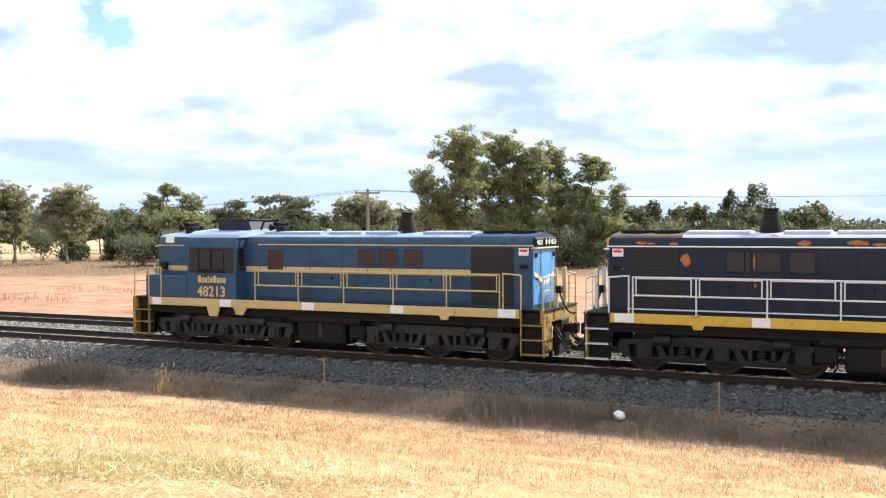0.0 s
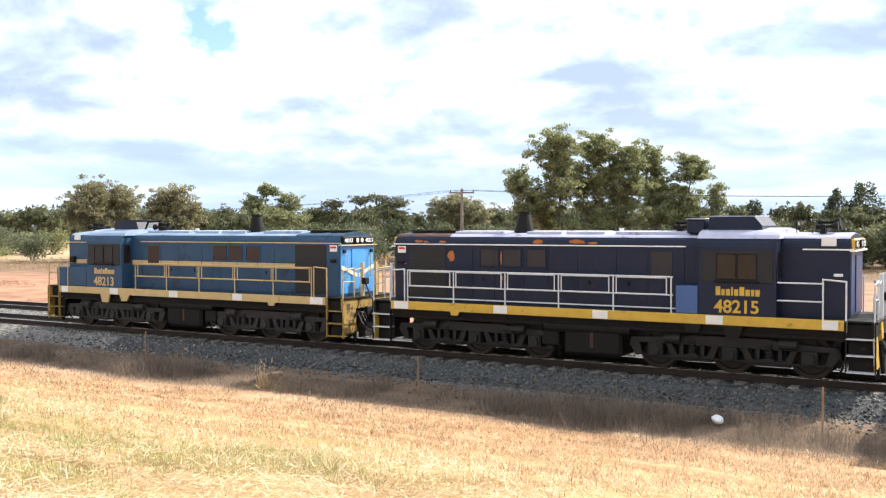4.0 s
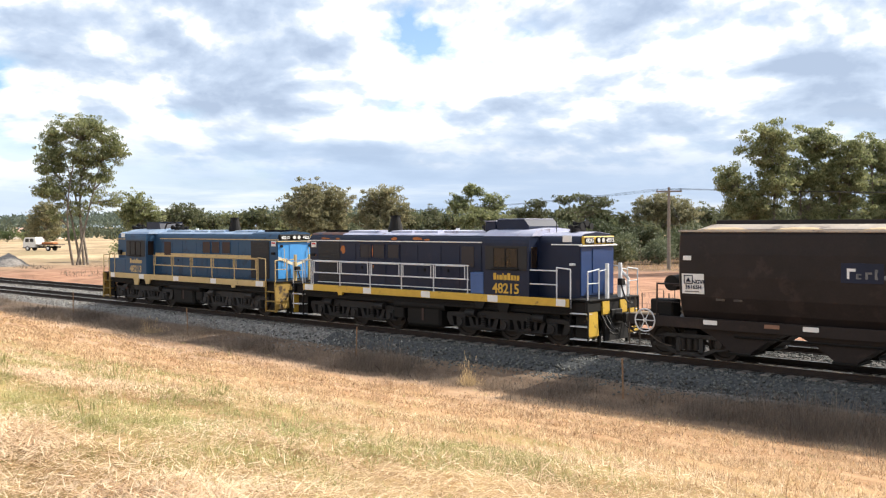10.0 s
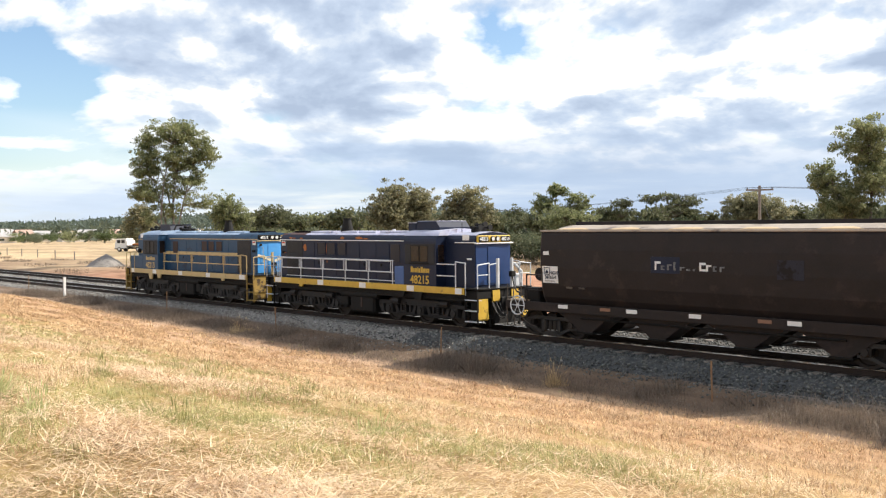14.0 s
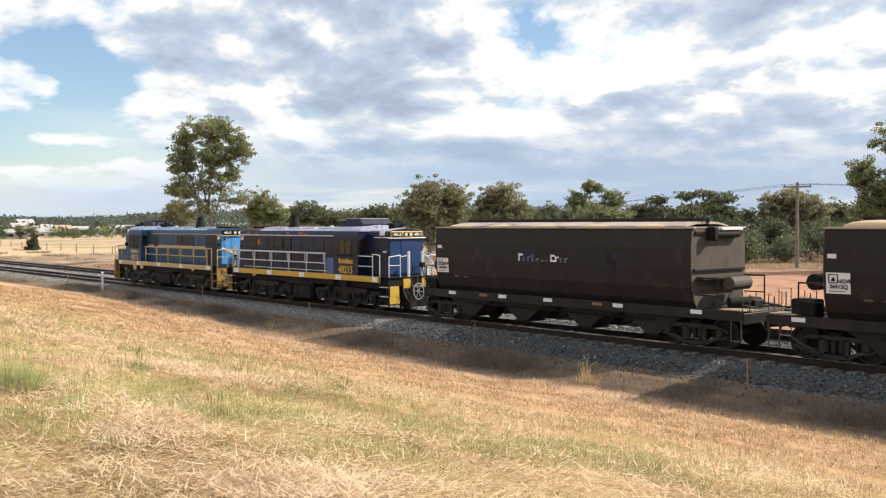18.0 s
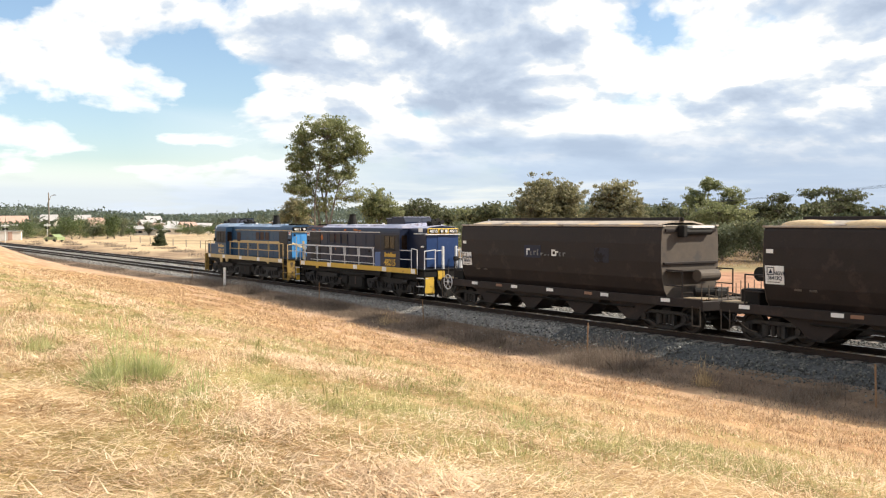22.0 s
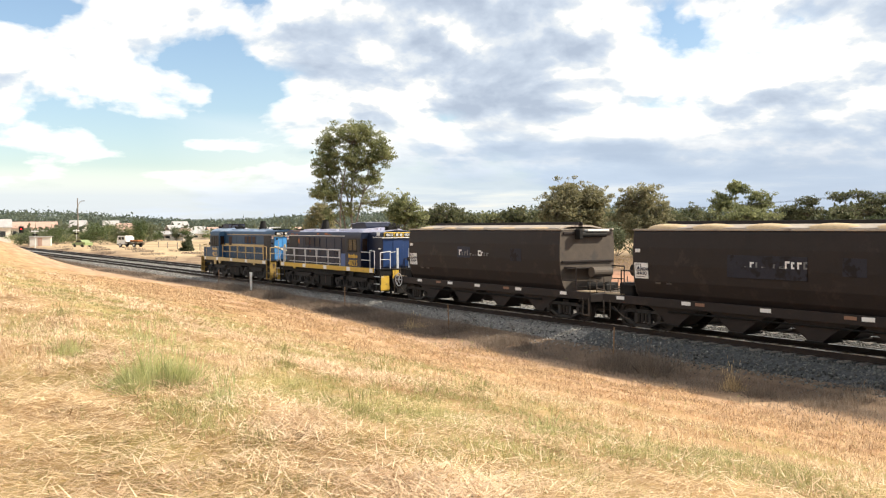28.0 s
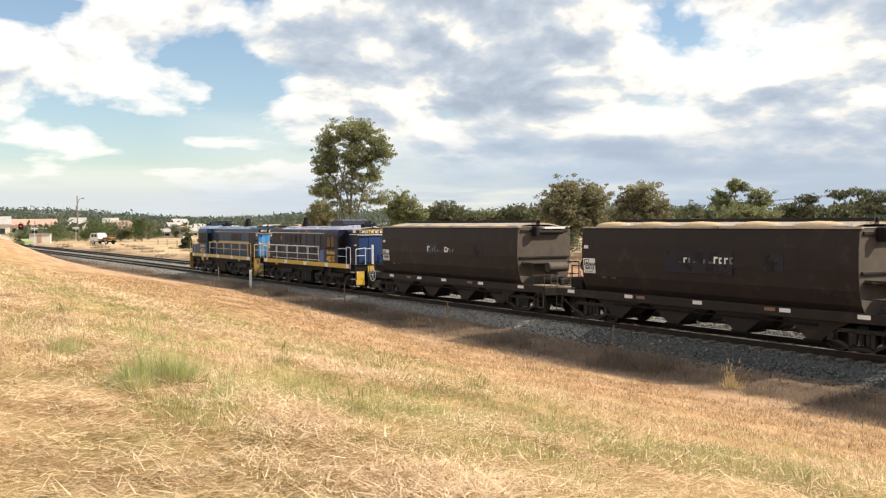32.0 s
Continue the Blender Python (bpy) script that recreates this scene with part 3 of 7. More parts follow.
def wheelset(parent, x, r, z=None):
    ws = new("wheelset")
    ws.parent = parent
    ws.matrix_basis = pose(x, 0, r)
    for side in (-1, 1):
        outline = [(0.66, 0.12), (0.67, r * 0.9), (0.655, r + 0.028), (0.69, r + 0.028), (0.70, r), (0.83, r - 0.004), (0.83, r * 0.80),
                   (0.785, r * 0.74), (0.77, 0.20), (0.82, 0.15), (0.90, 0.12), (0.90, 0.0)]
        part("wheel", lathe([(side * y, q) for y, q in outline]), MAT["wheel"], ws)
    part("axle", cyl(bmesh.new(), (0, -0.9, 0), (0, 0.9, 0), 0.08, 10), MAT["wheel"], ws)
    WHEELS.append((ws, r))
    return ws


def loco_bogie(loco, cx, cast):
    for side in (-1, 1):
        y0, y1 = min(side * 0.98, side * 1.12), max(side * 0.98, side * 1.12)
        bm = side_prism([(cx - 2.55, 0.60), (cx - 2.5, 0.80), (cx - 1.2, 0.85), (cx - 0.9, 0.92), (cx + 0.9, 0.92), (cx + 1.2, 0.85), (cx + 2.5, 0.80), (cx + 2.55, 0.60), (cx + 2.35, 0.68), (cx - 2.35, 0.68)], y0, y1)
        for mid in (cx - 0.93, cx + 0.93):
            side_prism([(mid - 0.66, 0.70), (mid - 0.52, 0.70), (mid - 0.38, 0.42), (mid + 0.38, 0.42), (mid + 0.52, 0.70), (mid + 0.66, 0.70), (mid + 0.50, 0.27), (mid - 0.50, 0.27)], y0, y1, bm)
            for u in (-0.26, 0.0, 0.26):
                bx(bm, mid + u - 0.045, mid + u + 0.045, y0, y1, 0.40, 0.70)
        for way in (-1, 1):
            side_prism([(cx + way * 2.30, 0.70), (cx + way * 2.55, 0.62), (cx + way * 2.38, 0.36), (cx + way * 2.20, 0.36)], y0, y1, bm)
        part("bogie_frame", bm, cast, loco)
        for k in (-1.86, 0, 1.86):
            bm = box(cx + k - 0.19, cx + k + 0.19, side * 1.05 - 0.13, side * 1.05 + 0.13, 0.34, 0.70, 0.03)
            cyl(bm, (cx + k, side * 1.15, 0.51), (cx + k, side * 1.24, 0.51), 0.13, 12)
            part("axle_box", bm, cast, loco)
        for k in (-0.93, 0.93):
            bm = bmesh.new()
            for i in range(5):
                cyl(bm, (cx + k, side * 1.10, 0.45 + i * 0.075), (cx + k, side * 1.10, 0.49 + i * 0.075), 0.10, 12)
            bx(bm, cx + k - 0.15, cx + k + 0.15, side * 1.0 - 0.1, side * 1.0 + 0.2, 0.40, 0.45)
            part("spring", bm, cast, loco)
            part("brake_cylinder", cyl(bmesh.new(), (cx + k * 1.5 - 0.2, side * 1.18, 0.82), (cx + k * 1.5 + 0.2, side * 1.18, 0.82), 0.11, 12), cast, loco)
        part("sand_pipe", rod([(cx - 2.45, side * 1.14, 0.8), (cx - 2.6, side * 1.1, 0.4), (cx - 2.45, side * 0.85, 0.12)], 0.02), cast, loco)
        part("brake_rod", rod([(cx - 2.2, side * 1.16, 0.36), (cx + 2.2, side * 1.16, 0.36)], 0.02), cast, loco)
    # motor block and inner plates added to hide sunlit ballast, keeping the underside dark
    part("traction_motor", box(cx - 2.3, cx + 2.3, -0.58, 0.58, 0.22, 0.90, 0.05), cast, loco)
    for side in (-1, 1):
        for k in (-2.45, -1.25, -0.55, 0.6, 1.3, 2.45):
            part("brake_block", box(cx + k - 0.07, cx + k + 0.07, side * 0.70, side * 0.84, 0.30, 0.72, 0.03), cast, loco)
        part("bogie_skirt", box(cx - 2.0, cx + 2.0, side * 0.88, side * 0.93, 0.62, 0.98, 0.02), cast, loco)
    part("bogie_bolster", box(cx - 0.5, cx + 0.5, -0.95, 0.95, 0.55, 0.95, 0.03), cast, loco)
    for k in (-1.86, 0, 1.86):
        wheelset(loco, cx + k, 0.508)


def end_works(loco, x, way, rail_mat, step_mat, pilot_mat):
    """Headstock, coupler, steps and end handrails at the end x of a locomotive; way is +1 or -1."""
    dark = step_mat == MAT["silver"]
    inner = 0.86 if dark else 0.72
    part("headstock", box(x - way * 0.10, x, -1.38, 1.38, 1.10, 1.46, 0.02), MAT["black"] if dark else pilot_mat, loco)
    for side in (-1, 1):
        if dark:
            part("pilot_brace", side_prism([(x - way * 0.02, 1.40), (x + way * 0.03, 1.40), (x + way * 0.05, 1.02), (x - way * 0.01, 0.96)], min(side * 0.30, side * 0.66), max(side * 0.30, side * 0.66)), pilot_mat, loco, "chipped yellow brace plate")
        part("corner_plate", side_prism([(x - way * 0.06, 1.12), (x - way * 0.01, 1.12), (x + way * 0.03, 0.40), (x - way * 0.03, 0.34)], min(side * inner, side * 1.36), max(side * inner, side * 1.36)), pilot_mat, loco, "yellow corner plate, chipped and grimy")
        part("lifeguard", box(x - way * 0.08, x + way * 0.02, side * 0.70, side * 0.80, 0.10, 0.5, 0.02), MAT["black"], loco)
        for k in range(3):
            part("brake_hose", rod(hose_path((x + way * 0.02, side * (0.35 + 0.14 * k), 1.05 - 0.05 * k), (x + way * (0.40 + 0.05 * k), side * (0.30 + 0.12 * k), 0.62 - 0.08 * k), 0.20), 0.022), MAT["hose"], loco)
    part("pilot", side_prism([(x - way * 0.02, 0.9), (x + way * 0.02, 0.9), (x + way * 0.10, 0.22), (x + way * 0.02, 0.22)], -0.62, 0.62), MAT["black"], loco)
    bm = box(x, x + way * 0.42, -0.11, 0.11, 0.80, 1.02, 0.03)
    bx(bm, x + way * 0.38, x + way * 0.50, -0.17, 0.15, 0.76, 1.06, 0.03)
    part("coupler", bm, MAT["black"], loco)
    part("drawgear_pocket", box(x, x + way * 0.12, -0.30, 0.30, 0.68, 1.15, 0.03), MAT["black"], loco)
    for side in (-1, 1):
        y = side * 1.33
        for dx in (0.0, 0.62):
            part("step_stringer", box(x - way * (dx + 0.016), x - way * (dx - 0.016), side * 1.33, side * 1.41, 0.24, 1.47, 0.006), step_mat if step_mat != MAT["silver"] else MAT["black"], loco)
        for z in (0.30, 0.68, 1.06):
            part("step_tread", box(x - way * 0.62, x, side * 1.16, side * 1.42, z - 0.014, z + 0.014, 0.004), step_mat, loco)
        part("step_back", box(x - way * 0.60, x - way * 0.02, side * 1.10, side * 1.13, 0.30, 1.40, 0.004), MAT["black"], loco)
        part("end_handrail", rod([(x - way * 0.62, side * 1.38, 1.2), (x - way * 0.62, side * 1.38, 2.36), (x - way * 1.12, side * 1.38, 2.40), (x - way * 1.12, side * 1.38, 1.46)], 0.021), rail_mat, loco)
        part("grab_post", rod([(x - way * 0.02, side * 1.36, 0.5), (x - way * 0.02, side * 1.36, 2.30), (x - way * 0.02, side * 0.78, 2.36), (x - way * 0.02, side * 0.78, 1.46)], 0.021), rail_mat, loco)
        part("grab_bar", rod([(x - way * 0.02, side * 1.36, 1.95), (x - way * 0.02, side * 0.78, 1.95)], 0.016), rail_mat, loco)
        part("end_stanchion", box(x - way * 0.06, x + way * 0.04, side * 0.36 - 0.05, side * 0.36 + 0.05, 1.46, 2.52, 0.012), rail_mat, loco)
        part("end_stanchion_bar", rod([(x, side * 0.36, 2.35), (x, side * 0.78, 2.30)], 0.018), rail_mat, loco)
        part("brake_hose", rod(hose_path((x + way * 0.05, side * 0.5, 0.95), (x + way * 0.45, side * 0.42, 0.55), 0.12), 0.024), MAT["hose"], loco)
        part("brake_hose", rod(hose_path((x + way * 0.05, side * 0.72, 1.0), (x + way * 0.5, side * 0.6, 0.62), 0.22), 0.02), MAT["hose"], loco)
    if dark:
        part("handbrake_stand", rod([(x - way * 0.12, -0.98, 1.47), (x - way * 0.12, -0.98, 2.02), (x - way * 0.30, -0.80, 2.30)], 0.045), rail_mat, loco, "white handbrake stand")
        part("handbrake_box", box(x - way * 0.30, x - way * 0.10, -0.88, -0.62, 1.47, 1.95, 0.03), rail_mat, loco, "white brake gear box")
    part("jumper_cable", rod(hose_path((x + way * 0.03, -0.3, 2.0), (x + way * 0.5, -0.2, 1.35), 0.25), 0.026), MAT["hose"], loco)
    part("jumper_box", box(x - way * 0.02, x + way * 0.14, -0.42, -0.2, 1.85, 2.05, 0.02), MAT["black"], loco)
    part("end_platform", box(x - way * 0.65, x + way * 0.05, -1.36, 1.36, 1.43, 1.475, 0.006), MAT["black"], loco)


def make_loco(name, label, m, body, roof, endpaint, stripe, sill, rails, steps, pilot, number, low_nose, brand_white):
    """A hood locomotive with its cab towards -x."""
    loco = empty(name, label, "locomotive", "locomotives of the train", m)
    HW = 0.90
    part("underframe", box(-6.80, 6.80, -1.25, 1.25, 0.98, 1.40, 0.02), MAT["black"], loco)
    part("walkway", box(-6.2, 6.2, -1.39, 1.39, 1.40, 1.466, 0.01), MAT["black"], loco)
    for side in (-1, 1):
        y = side * 1.385
        part("sill", box(-6.2, 6.2, y - 0.02, y + 0.02, 1.235, 1.475, 0.008), sill, loco)
        for x, w in ((-5.9, 0.35), (-3.25, 0.42), (-0.3, 0.42), (2.6, 0.42), (5.85, 0.5)):
            part("sill_patch", box(x - w / 2, x + w / 2, y + side * 0.012 - 0.012, y + side * 0.012 + 0.012, 1.25, 1.46, 0.004), MAT["white"], loco, "white painted sill patch")
        part("jack_bracket", side_prism([(-3.95, 1.24), (-3.45, 1.24), (-3.55, 0.95), (-3.85, 0.95)], y - 0.03, y + 0.03), sill if low_nose else MAT["black"], loco)
        part("jack_bracket", side_prism([(-2.95, 1.24), (-2.45, 1.24), (-2.6, 1.02), (-2.85, 1.02)], y - 0.03, y + 0.03), sill if low_nose else MAT["black"], loco)
        part("jack_bracket", side_prism([(3.9, 1.24), (4.2, 1.24), (4.15, 1.13), (3.95, 1.13)], y - 0.03, y + 0.03), sill, loco)
    # long hood
    part("long_hood", prism(arc_profile(HW, 1.46, 3.14, 3.46, 0.30), -2.86, 6.38), [body], loco)
    # pale skin over the top, its brightness being sunlight in the colour
    part("long_hood_roof", prism([(y, z + 0.012) for y, z in arc_profile(HW, 1.46, 3.14, 3.46, 0.30) if z > 3.3], -2.8, 4.55), roof, loco, "worn hood roof, sunlight put into its pale colour")
    part("fan_deck", prism([(y, z + 0.010) for y, z in arc_profile(HW, 1.46, 3.14, 3.46, 0.30) if z > 3.3], 4.56, 6.37), body if low_nose else MAT["rust_roof"], loco, "dark roof over the radiator fans")
    for x in (5.05, 5.85):
        bm = cyl(bmesh.new(), (x, 0, 3.44), (x, 0, 3.50), 0.42, 20)
        for k in range(-3, 4):
            bx(bm, x - 0.40, x + 0.40, k * 0.11 - 0.012, k * 0.11 + 0.012, 3.50, 3.515)
        part("fan_grille", bm, MAT["black"], loco)
    part("hood_end", prism([(y * 0.97, z if z > 2 else 1.55) for y, z in arc_profile(HW, 1.5, 3.05, 3.30, 0.28)], 6.38, 6.405), endpaint, loco)
    # roof panels, exhaust, hatches
    for x0, x1 in ((-2.4, -0.4), (-0.1, 1.0), (1.15, 2.2), (3.0, 4.5)):
        part("roof_hatch", prism([(-0.56, 3.42), (-0.55, 3.49), (0, 3.515), (0.55, 3.49), (0.56, 3.42)], x0, x1), roof, loco)
    ex = 2.22 if low_nose else 2.55
    bm = cyl(bmesh.new(), (ex, 0, 3.40), (ex, 0, 3.62), 0.30, 16, 0.26)
    cyl(bm, (ex, 0, 3.60), (ex, 0, 4.02), 0.25, 16, 0.16)
    cyl(bm, (ex, 0, 4.0), (ex, 0, 4.05), 0.19, 16)
    part("exhaust_chimney", bm, MAT["black"], loco)
    part("roof_vent", cyl(bmesh.new(), (-0.25, -0.3, 3.45), (-0.25, -0.3, 3.58), 0.07, 10), MAT["white"], loco)
    for side in (-1, 1):
        y = side * (HW + 0.004)
        part("gutter", box(-2.4, 6.42, y - 0.02, y + 0.02, 3.10, 3.135, 0.006), MAT["white"] if not low_nose else stripe, loco)
        part("radiator_shutter", box(4.62, 5.86, y - 0.012, y + 0.012, 1.52, 3.06, 0.006), MAT["grille"], loco)
        for i in range(18):
            part("shutter_slat", box(4.64, 5.84, y + side * 0.008 - 0.01, y + side * 0.008 + 0.012, 1.57 + i * 0.082, 1.61 + i * 0.082, 0.003), MAT["grille"], loco)
        for x in ((1.38, 2.08, 2.86) if low_nose else (1.75, 2.5, 3.2)):
            part("filter_screen", box(x - 0.28, x + 0.28, y - 0.012, y + 0.012, 2.52, 3.0, 0.006), MAT["screen"] if low_nose else MAT["dim_screen"], loco)
            part("screen_frame", rod([(x - 0.29, y + side * 0.012, 2.51), (x + 0.29, y + side * 0.012, 2.51), (x + 0.29, y + side * 0.012, 3.01), (x - 0.29, y + side * 0.012, 3.01), (x - 0.29, y + side * 0.012, 2.51)], 0.012, 6), body, loco)
        part("filter_screen", box(-2.05, -1.5, y - 0.012, y + 0.012, 2.30, 2.98, 0.006), MAT["screen"] if low_nose else MAT["dim_screen"], loco)
        for x in (-2.35, -1.4, -0.55, 0.55, 1.4, 2.15, 3.05, 3.75):
            part("door_edge", box(x - 0.012, x + 0.012, y - 0.008, y + 0.012, 1.62, 3.0, 0.003), body, loco)
        for x in (-0.9, 0.2, 3.4):
            part("door_latch", box(x - 0.03, x + 0.03, y - 0.01, y + 0.03, 2.1, 2.2, 0.006), MAT["black"], loco)
        part("hood_foot_rail", box(-2.6, 5.9, y - 0.01, y + 0.02, 1.53, 1.565, 0.004), MAT["white"] if not low_nose else body, loco)
        if stripe and low_nose:
            part("side_stripe", box(-2.84, 4.60, y - 0.006, y + 0.010, 2.29, 2.46, 0.003), stripe, loco, "cream-yellow side stripe")
        part("warning_plate", box(6.0, 6.28, y - 0.006, y + 0.012, 2.86, 3.06, 0.003), MAT["white"], loco, "white notice plate")
        part("plate_bars", box(6.03, 6.25, y + side * 0.012 - 0.003, y + side * 0.012 + 0.003, 2.96, 3.02, 0.0), MAT["red"], loco)
        part("marker_lamp", box(6.05, 6.25, y, y + side * 0.07, 2.52, 2.62, 0.015), MAT["black"], loco)
    # end of the long hood: numberboards, lamps, door
    for side in (-1, 1):
        part("number_board", box(6.37, 6.47, side * 0.30, side * 0.80, 3.10, 3.30, 0.015), MAT["black"], loco, "black number board")
        lettering(number, 0.17, MAT["white"], loco, pose(6.475, side * 0.55, 3.20, 90, 0, 90), "board_number")
    part("number_strip", box(6.34, 6.455, -0.84, 0.84, 3.085, 3.335, 0.03), MAT["black"] if low_nose else MAT["yellow"], loco, "panel of number boards and lamps")
    for dy in (-0.12, 0.12):
        part("end_headlight", cyl(bmesh.new(), (6.40, dy, 3.21), (6.50, dy, 3.21), 0.10, 16), MAT["black"], loco)
        part("headlight_lens", cyl(bmesh.new(), (6.49, dy, 3.21), (6.507, dy, 3.21), 0.075, 14), MAT["lens"], loco, "clear headlight lens")
    for side in (-1, 1):
        part("end_lamp", cyl(bmesh.new(), (6.40, side * 0.72, 2.86), (6.46, side * 0.72, 2.86), 0.06, 12), MAT["black"], loco)
        part("end_grab", rod([(6.41, side * 0.62, 2.05), (6.47, side * 0.62, 2.05), (6.47, side * 0.62, 2.75), (6.41, side * 0.62, 2.75)], 0.014), rails, loco)
    part("end_cornice", box(6.36, 6.50, -0.95, 0.95, 3.03, 3.07, 0.01), MAT["white"] if not low_nose else stripe, loco)
    part("end_door", box(6.40, 6.425, -0.32, 0.32, 1.6, 2.95, 0.01), endpaint, loco)
    if low_nose:
        for side in (-1, 1):
            part("wing_stripe", prism([(side * 0.04, 2.16), (side * 0.30, 2.24), (side * 0.60, 2.36), (side * 0.88, 2.44), (side * 0.88, 2.32), (side * 0.60, 2.24), (side * 0.30, 2.12), (side * 0.04, 2.04)], 6.425, 6.432), MAT["wing"], loco, "cream wing stripe")
    # cab
    part("cab", prism(arc_profile(1.38, 1.475, 3.12, 3.58, 0.55), -4.70, -2.86), body, loco)
    part("cab_roof", prism([(y, z + 0.012) for y, z in arc_profile(1.38, 1.46, 3.12, 3.58, 0.55) if z > 3.25], -4.74, -2.80), roof, loco, "cab roof, sunlight put into its pale colour")
    for side in (-1, 1):
        y = side * 1.384
        part("window_surround", box(-4.62, -2.94, y - 0.01, y + 0.012, 2.27, 3.03, 0.01), MAT["grille"], loco)
        for x0, x1 in ((-4.25, -3.80), (-3.76, -3.30)):
            part("cab_window", box(x0, x1, y - 0.006, y + 0.018, 2.36, 2.96, 0.004), MAT["glass"], loco, "brown-tinted sliding cab window")
            part("window_frame", rod([(x0, y + side * 0.016, 2.36), (x1, y + side * 0.016, 2.36), (x1, y + side * 0.016, 2.96), (x0, y + side * 0.016, 2.96), (x0, y + side * 0.016, 2.36)], 0.012, 6), MAT["black"], loco)
        part("arm_rest", box(-4.3, -3.25, y, y + side * 0.08, 2.28, 2.33, 0.01), MAT["black"], loco)
        lettering(number, 0.43, MAT["yellow"] if not brand_white else MAT["cream"], loco, pose(-3.78, y + side * 0.006, 1.68, 90, 0, 0 if side < 0 else 180), "cab_number", "yellow running number")
        left = -3.78 - 0.50 * (1 if side < 0 else -1)
        for w, tall in zip((0.115, 0.075, 0.10, 0.04, 0.10, 0.115, 0.10, 0.075, 0.10), (0.215, 0.155, 0.155, 0.205, 0.155, 0.215, 0.155, 0.155, 0.155)):
            right = left + (w if side < 0 else -w)
            part("brand_bar", box(min(left, right), max(left, right), y + side * 0.006 - 0.004, y + side * 0.006 + 0.004, 1.96, 1.96 + tall, 0.0), MAT["yellow"] if not brand_white else MAT["cream"], loco, "yellow bar of the operator name")
            left = right + (0.028 if side < 0 else -0.028)
    for side in (-1, 1):
        part("cab_end_window", box(-2.87, -2.845, side * 0.98, side * 1.28, 2.35, 3.0, 0.01), MAT["glass"], loco)
        part("cab_end_window", box(-4.712, -4.69, side * 0.98, side * 1.28, 2.35, 3.0, 0.01), MAT["glass"], loco)
    # short hood
    part("short_hood", prism(arc_profile(HW, 1.46, 3.14, 3.46, 0.30), -6.25, -4.70), body, loco)
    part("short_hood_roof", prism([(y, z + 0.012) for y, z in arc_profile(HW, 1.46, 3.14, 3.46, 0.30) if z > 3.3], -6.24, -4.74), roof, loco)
    part("short_hood_end", prism([(y * 0.97, z if z > 2 else 1.55) for y, z in arc_profile(HW, 1.5, 3.05, 3.30, 0.28)], -6.275, -6.25), endpaint, loco)
    part("short_hood_door", box(-6.30, -6.27, -0.30, 0.30, 1.6, 2.95, 0.01), endpaint, loco)
    for side in (-1, 1):
        y = side * (HW + 0.004)
        part("gutter", box(-6.32, -5.2, y - 0.02, y + 0.02, 3.06, 3.095, 0.006), MAT["white"] if not low_nose else stripe, loco)
        part("number_board", box(-6.36, -6.26, side * 0.30, side * 0.80, 3.10, 3.30, 0.015), MAT["black"], loco, "black number board")
        lettering(number, 0.17, MAT["white"], loco, pose(-6.365, side * 0.55, 3.20, 90, 0, -90), "board_number")
        part("warning_plate", box(-5.95, -5.62, y - 0.006, y + 0.012, 3.16, 3.36, 0.003), MAT["white"], loco, "white notice plate")
        if stripe and low_nose:
            part("side_stripe", box(-6.2, -4.72, y - 0.006, y + 0.010, 2.29, 2.44, 0.003), stripe, loco, "cream-yellow side stripe")
            part("side_locker", box(-6.38, -4.715, side * 0.92, side * 1.37, 1.475, 2.16, 0.03), body, loco, "low blue battery locker beside the nose")
            part("marker_lamp", box(-6.1, -5.85, y, y + side * 0.14, 2.32, 2.55, 0.03), MAT["black"], loco)
        else:
            part("marker_lamp", box(-6.1, -5.9, y, y + side * 0.07, 2.45, 2.52, 0.01), MAT["white"], loco)
            part("nose_handrail", rod([(-4.72, side * 1.36, 2.30), (-5.75, side * 1.36, 2.30)], 0.02), rails, loco)
            part("nose_handrail", rod([(-4.72, side * 1.36, 1.88), (-5.75, side * 1.36, 1.88)], 0.02), rails, loco)
    part("number_strip", box(-6.345, -6.24, -0.84, 0.84, 3.085, 3.335, 0.03), MAT["black"] if low_nose else MAT["yellow"], loco, "panel of number boards and lamps")
    for dy in (-0.12, 0.12):
        part("nose_headlight", cyl(bmesh.new(), (-6.28, dy, 3.21), (-6.40, dy, 3.21), 0.10, 16), MAT["black"], loco)
        part("headlight_lens", cyl(bmesh.new(), (-6.39, dy, 3.21), (-6.407, dy, 3.21), 0.075, 14), MAT["lens"], loco, "clear headlight lens")
    part("end_cornice", box(-6.38, -6.24, -0.95, 0.95, 3.03, 3.07, 0.01), MAT["white"] if not low_nose else stripe, loco)
    # roof box and horns over the cab
    if low_nose:
        part("roof_box", side_prism([(-4.10, 3.45), (-4.05, 3.84), (-2.95, 3.86), (-2.80, 3.45)], -0.62, 0.62), MAT["navy"], loco, "raised air-conditioning box")
        part("roof_box_lid", box(-4.10, -2.90, -0.64, 0.64, 3.855, 3.885, 0.01), MAT["navy"], loco)
    else:
        part("roof_box", side_prism([(-4.24, 3.45), (-4.24, 3.64), (-4.05, 3.86), (-2.95, 3.86), (-2.92, 3.45)], -0.78, 0.78), MAT["navy"], loco, "raised air-conditioning box")
        part("roof_box_lid", box(-4.06, -2.94, -0.74, 0.74, 3.86, 3.885, 0.01), roof, loco)
        part("roof_box_step", box(-2.82, -2.36, -0.72, 0.72, 3.45, 3.80, 0.03), MAT["navy"], loco)
        part("roof_box_step_lid", box(-2.84, -2.34, -0.74, 0.74, 3.80, 3.825, 0.01), roof, loco)
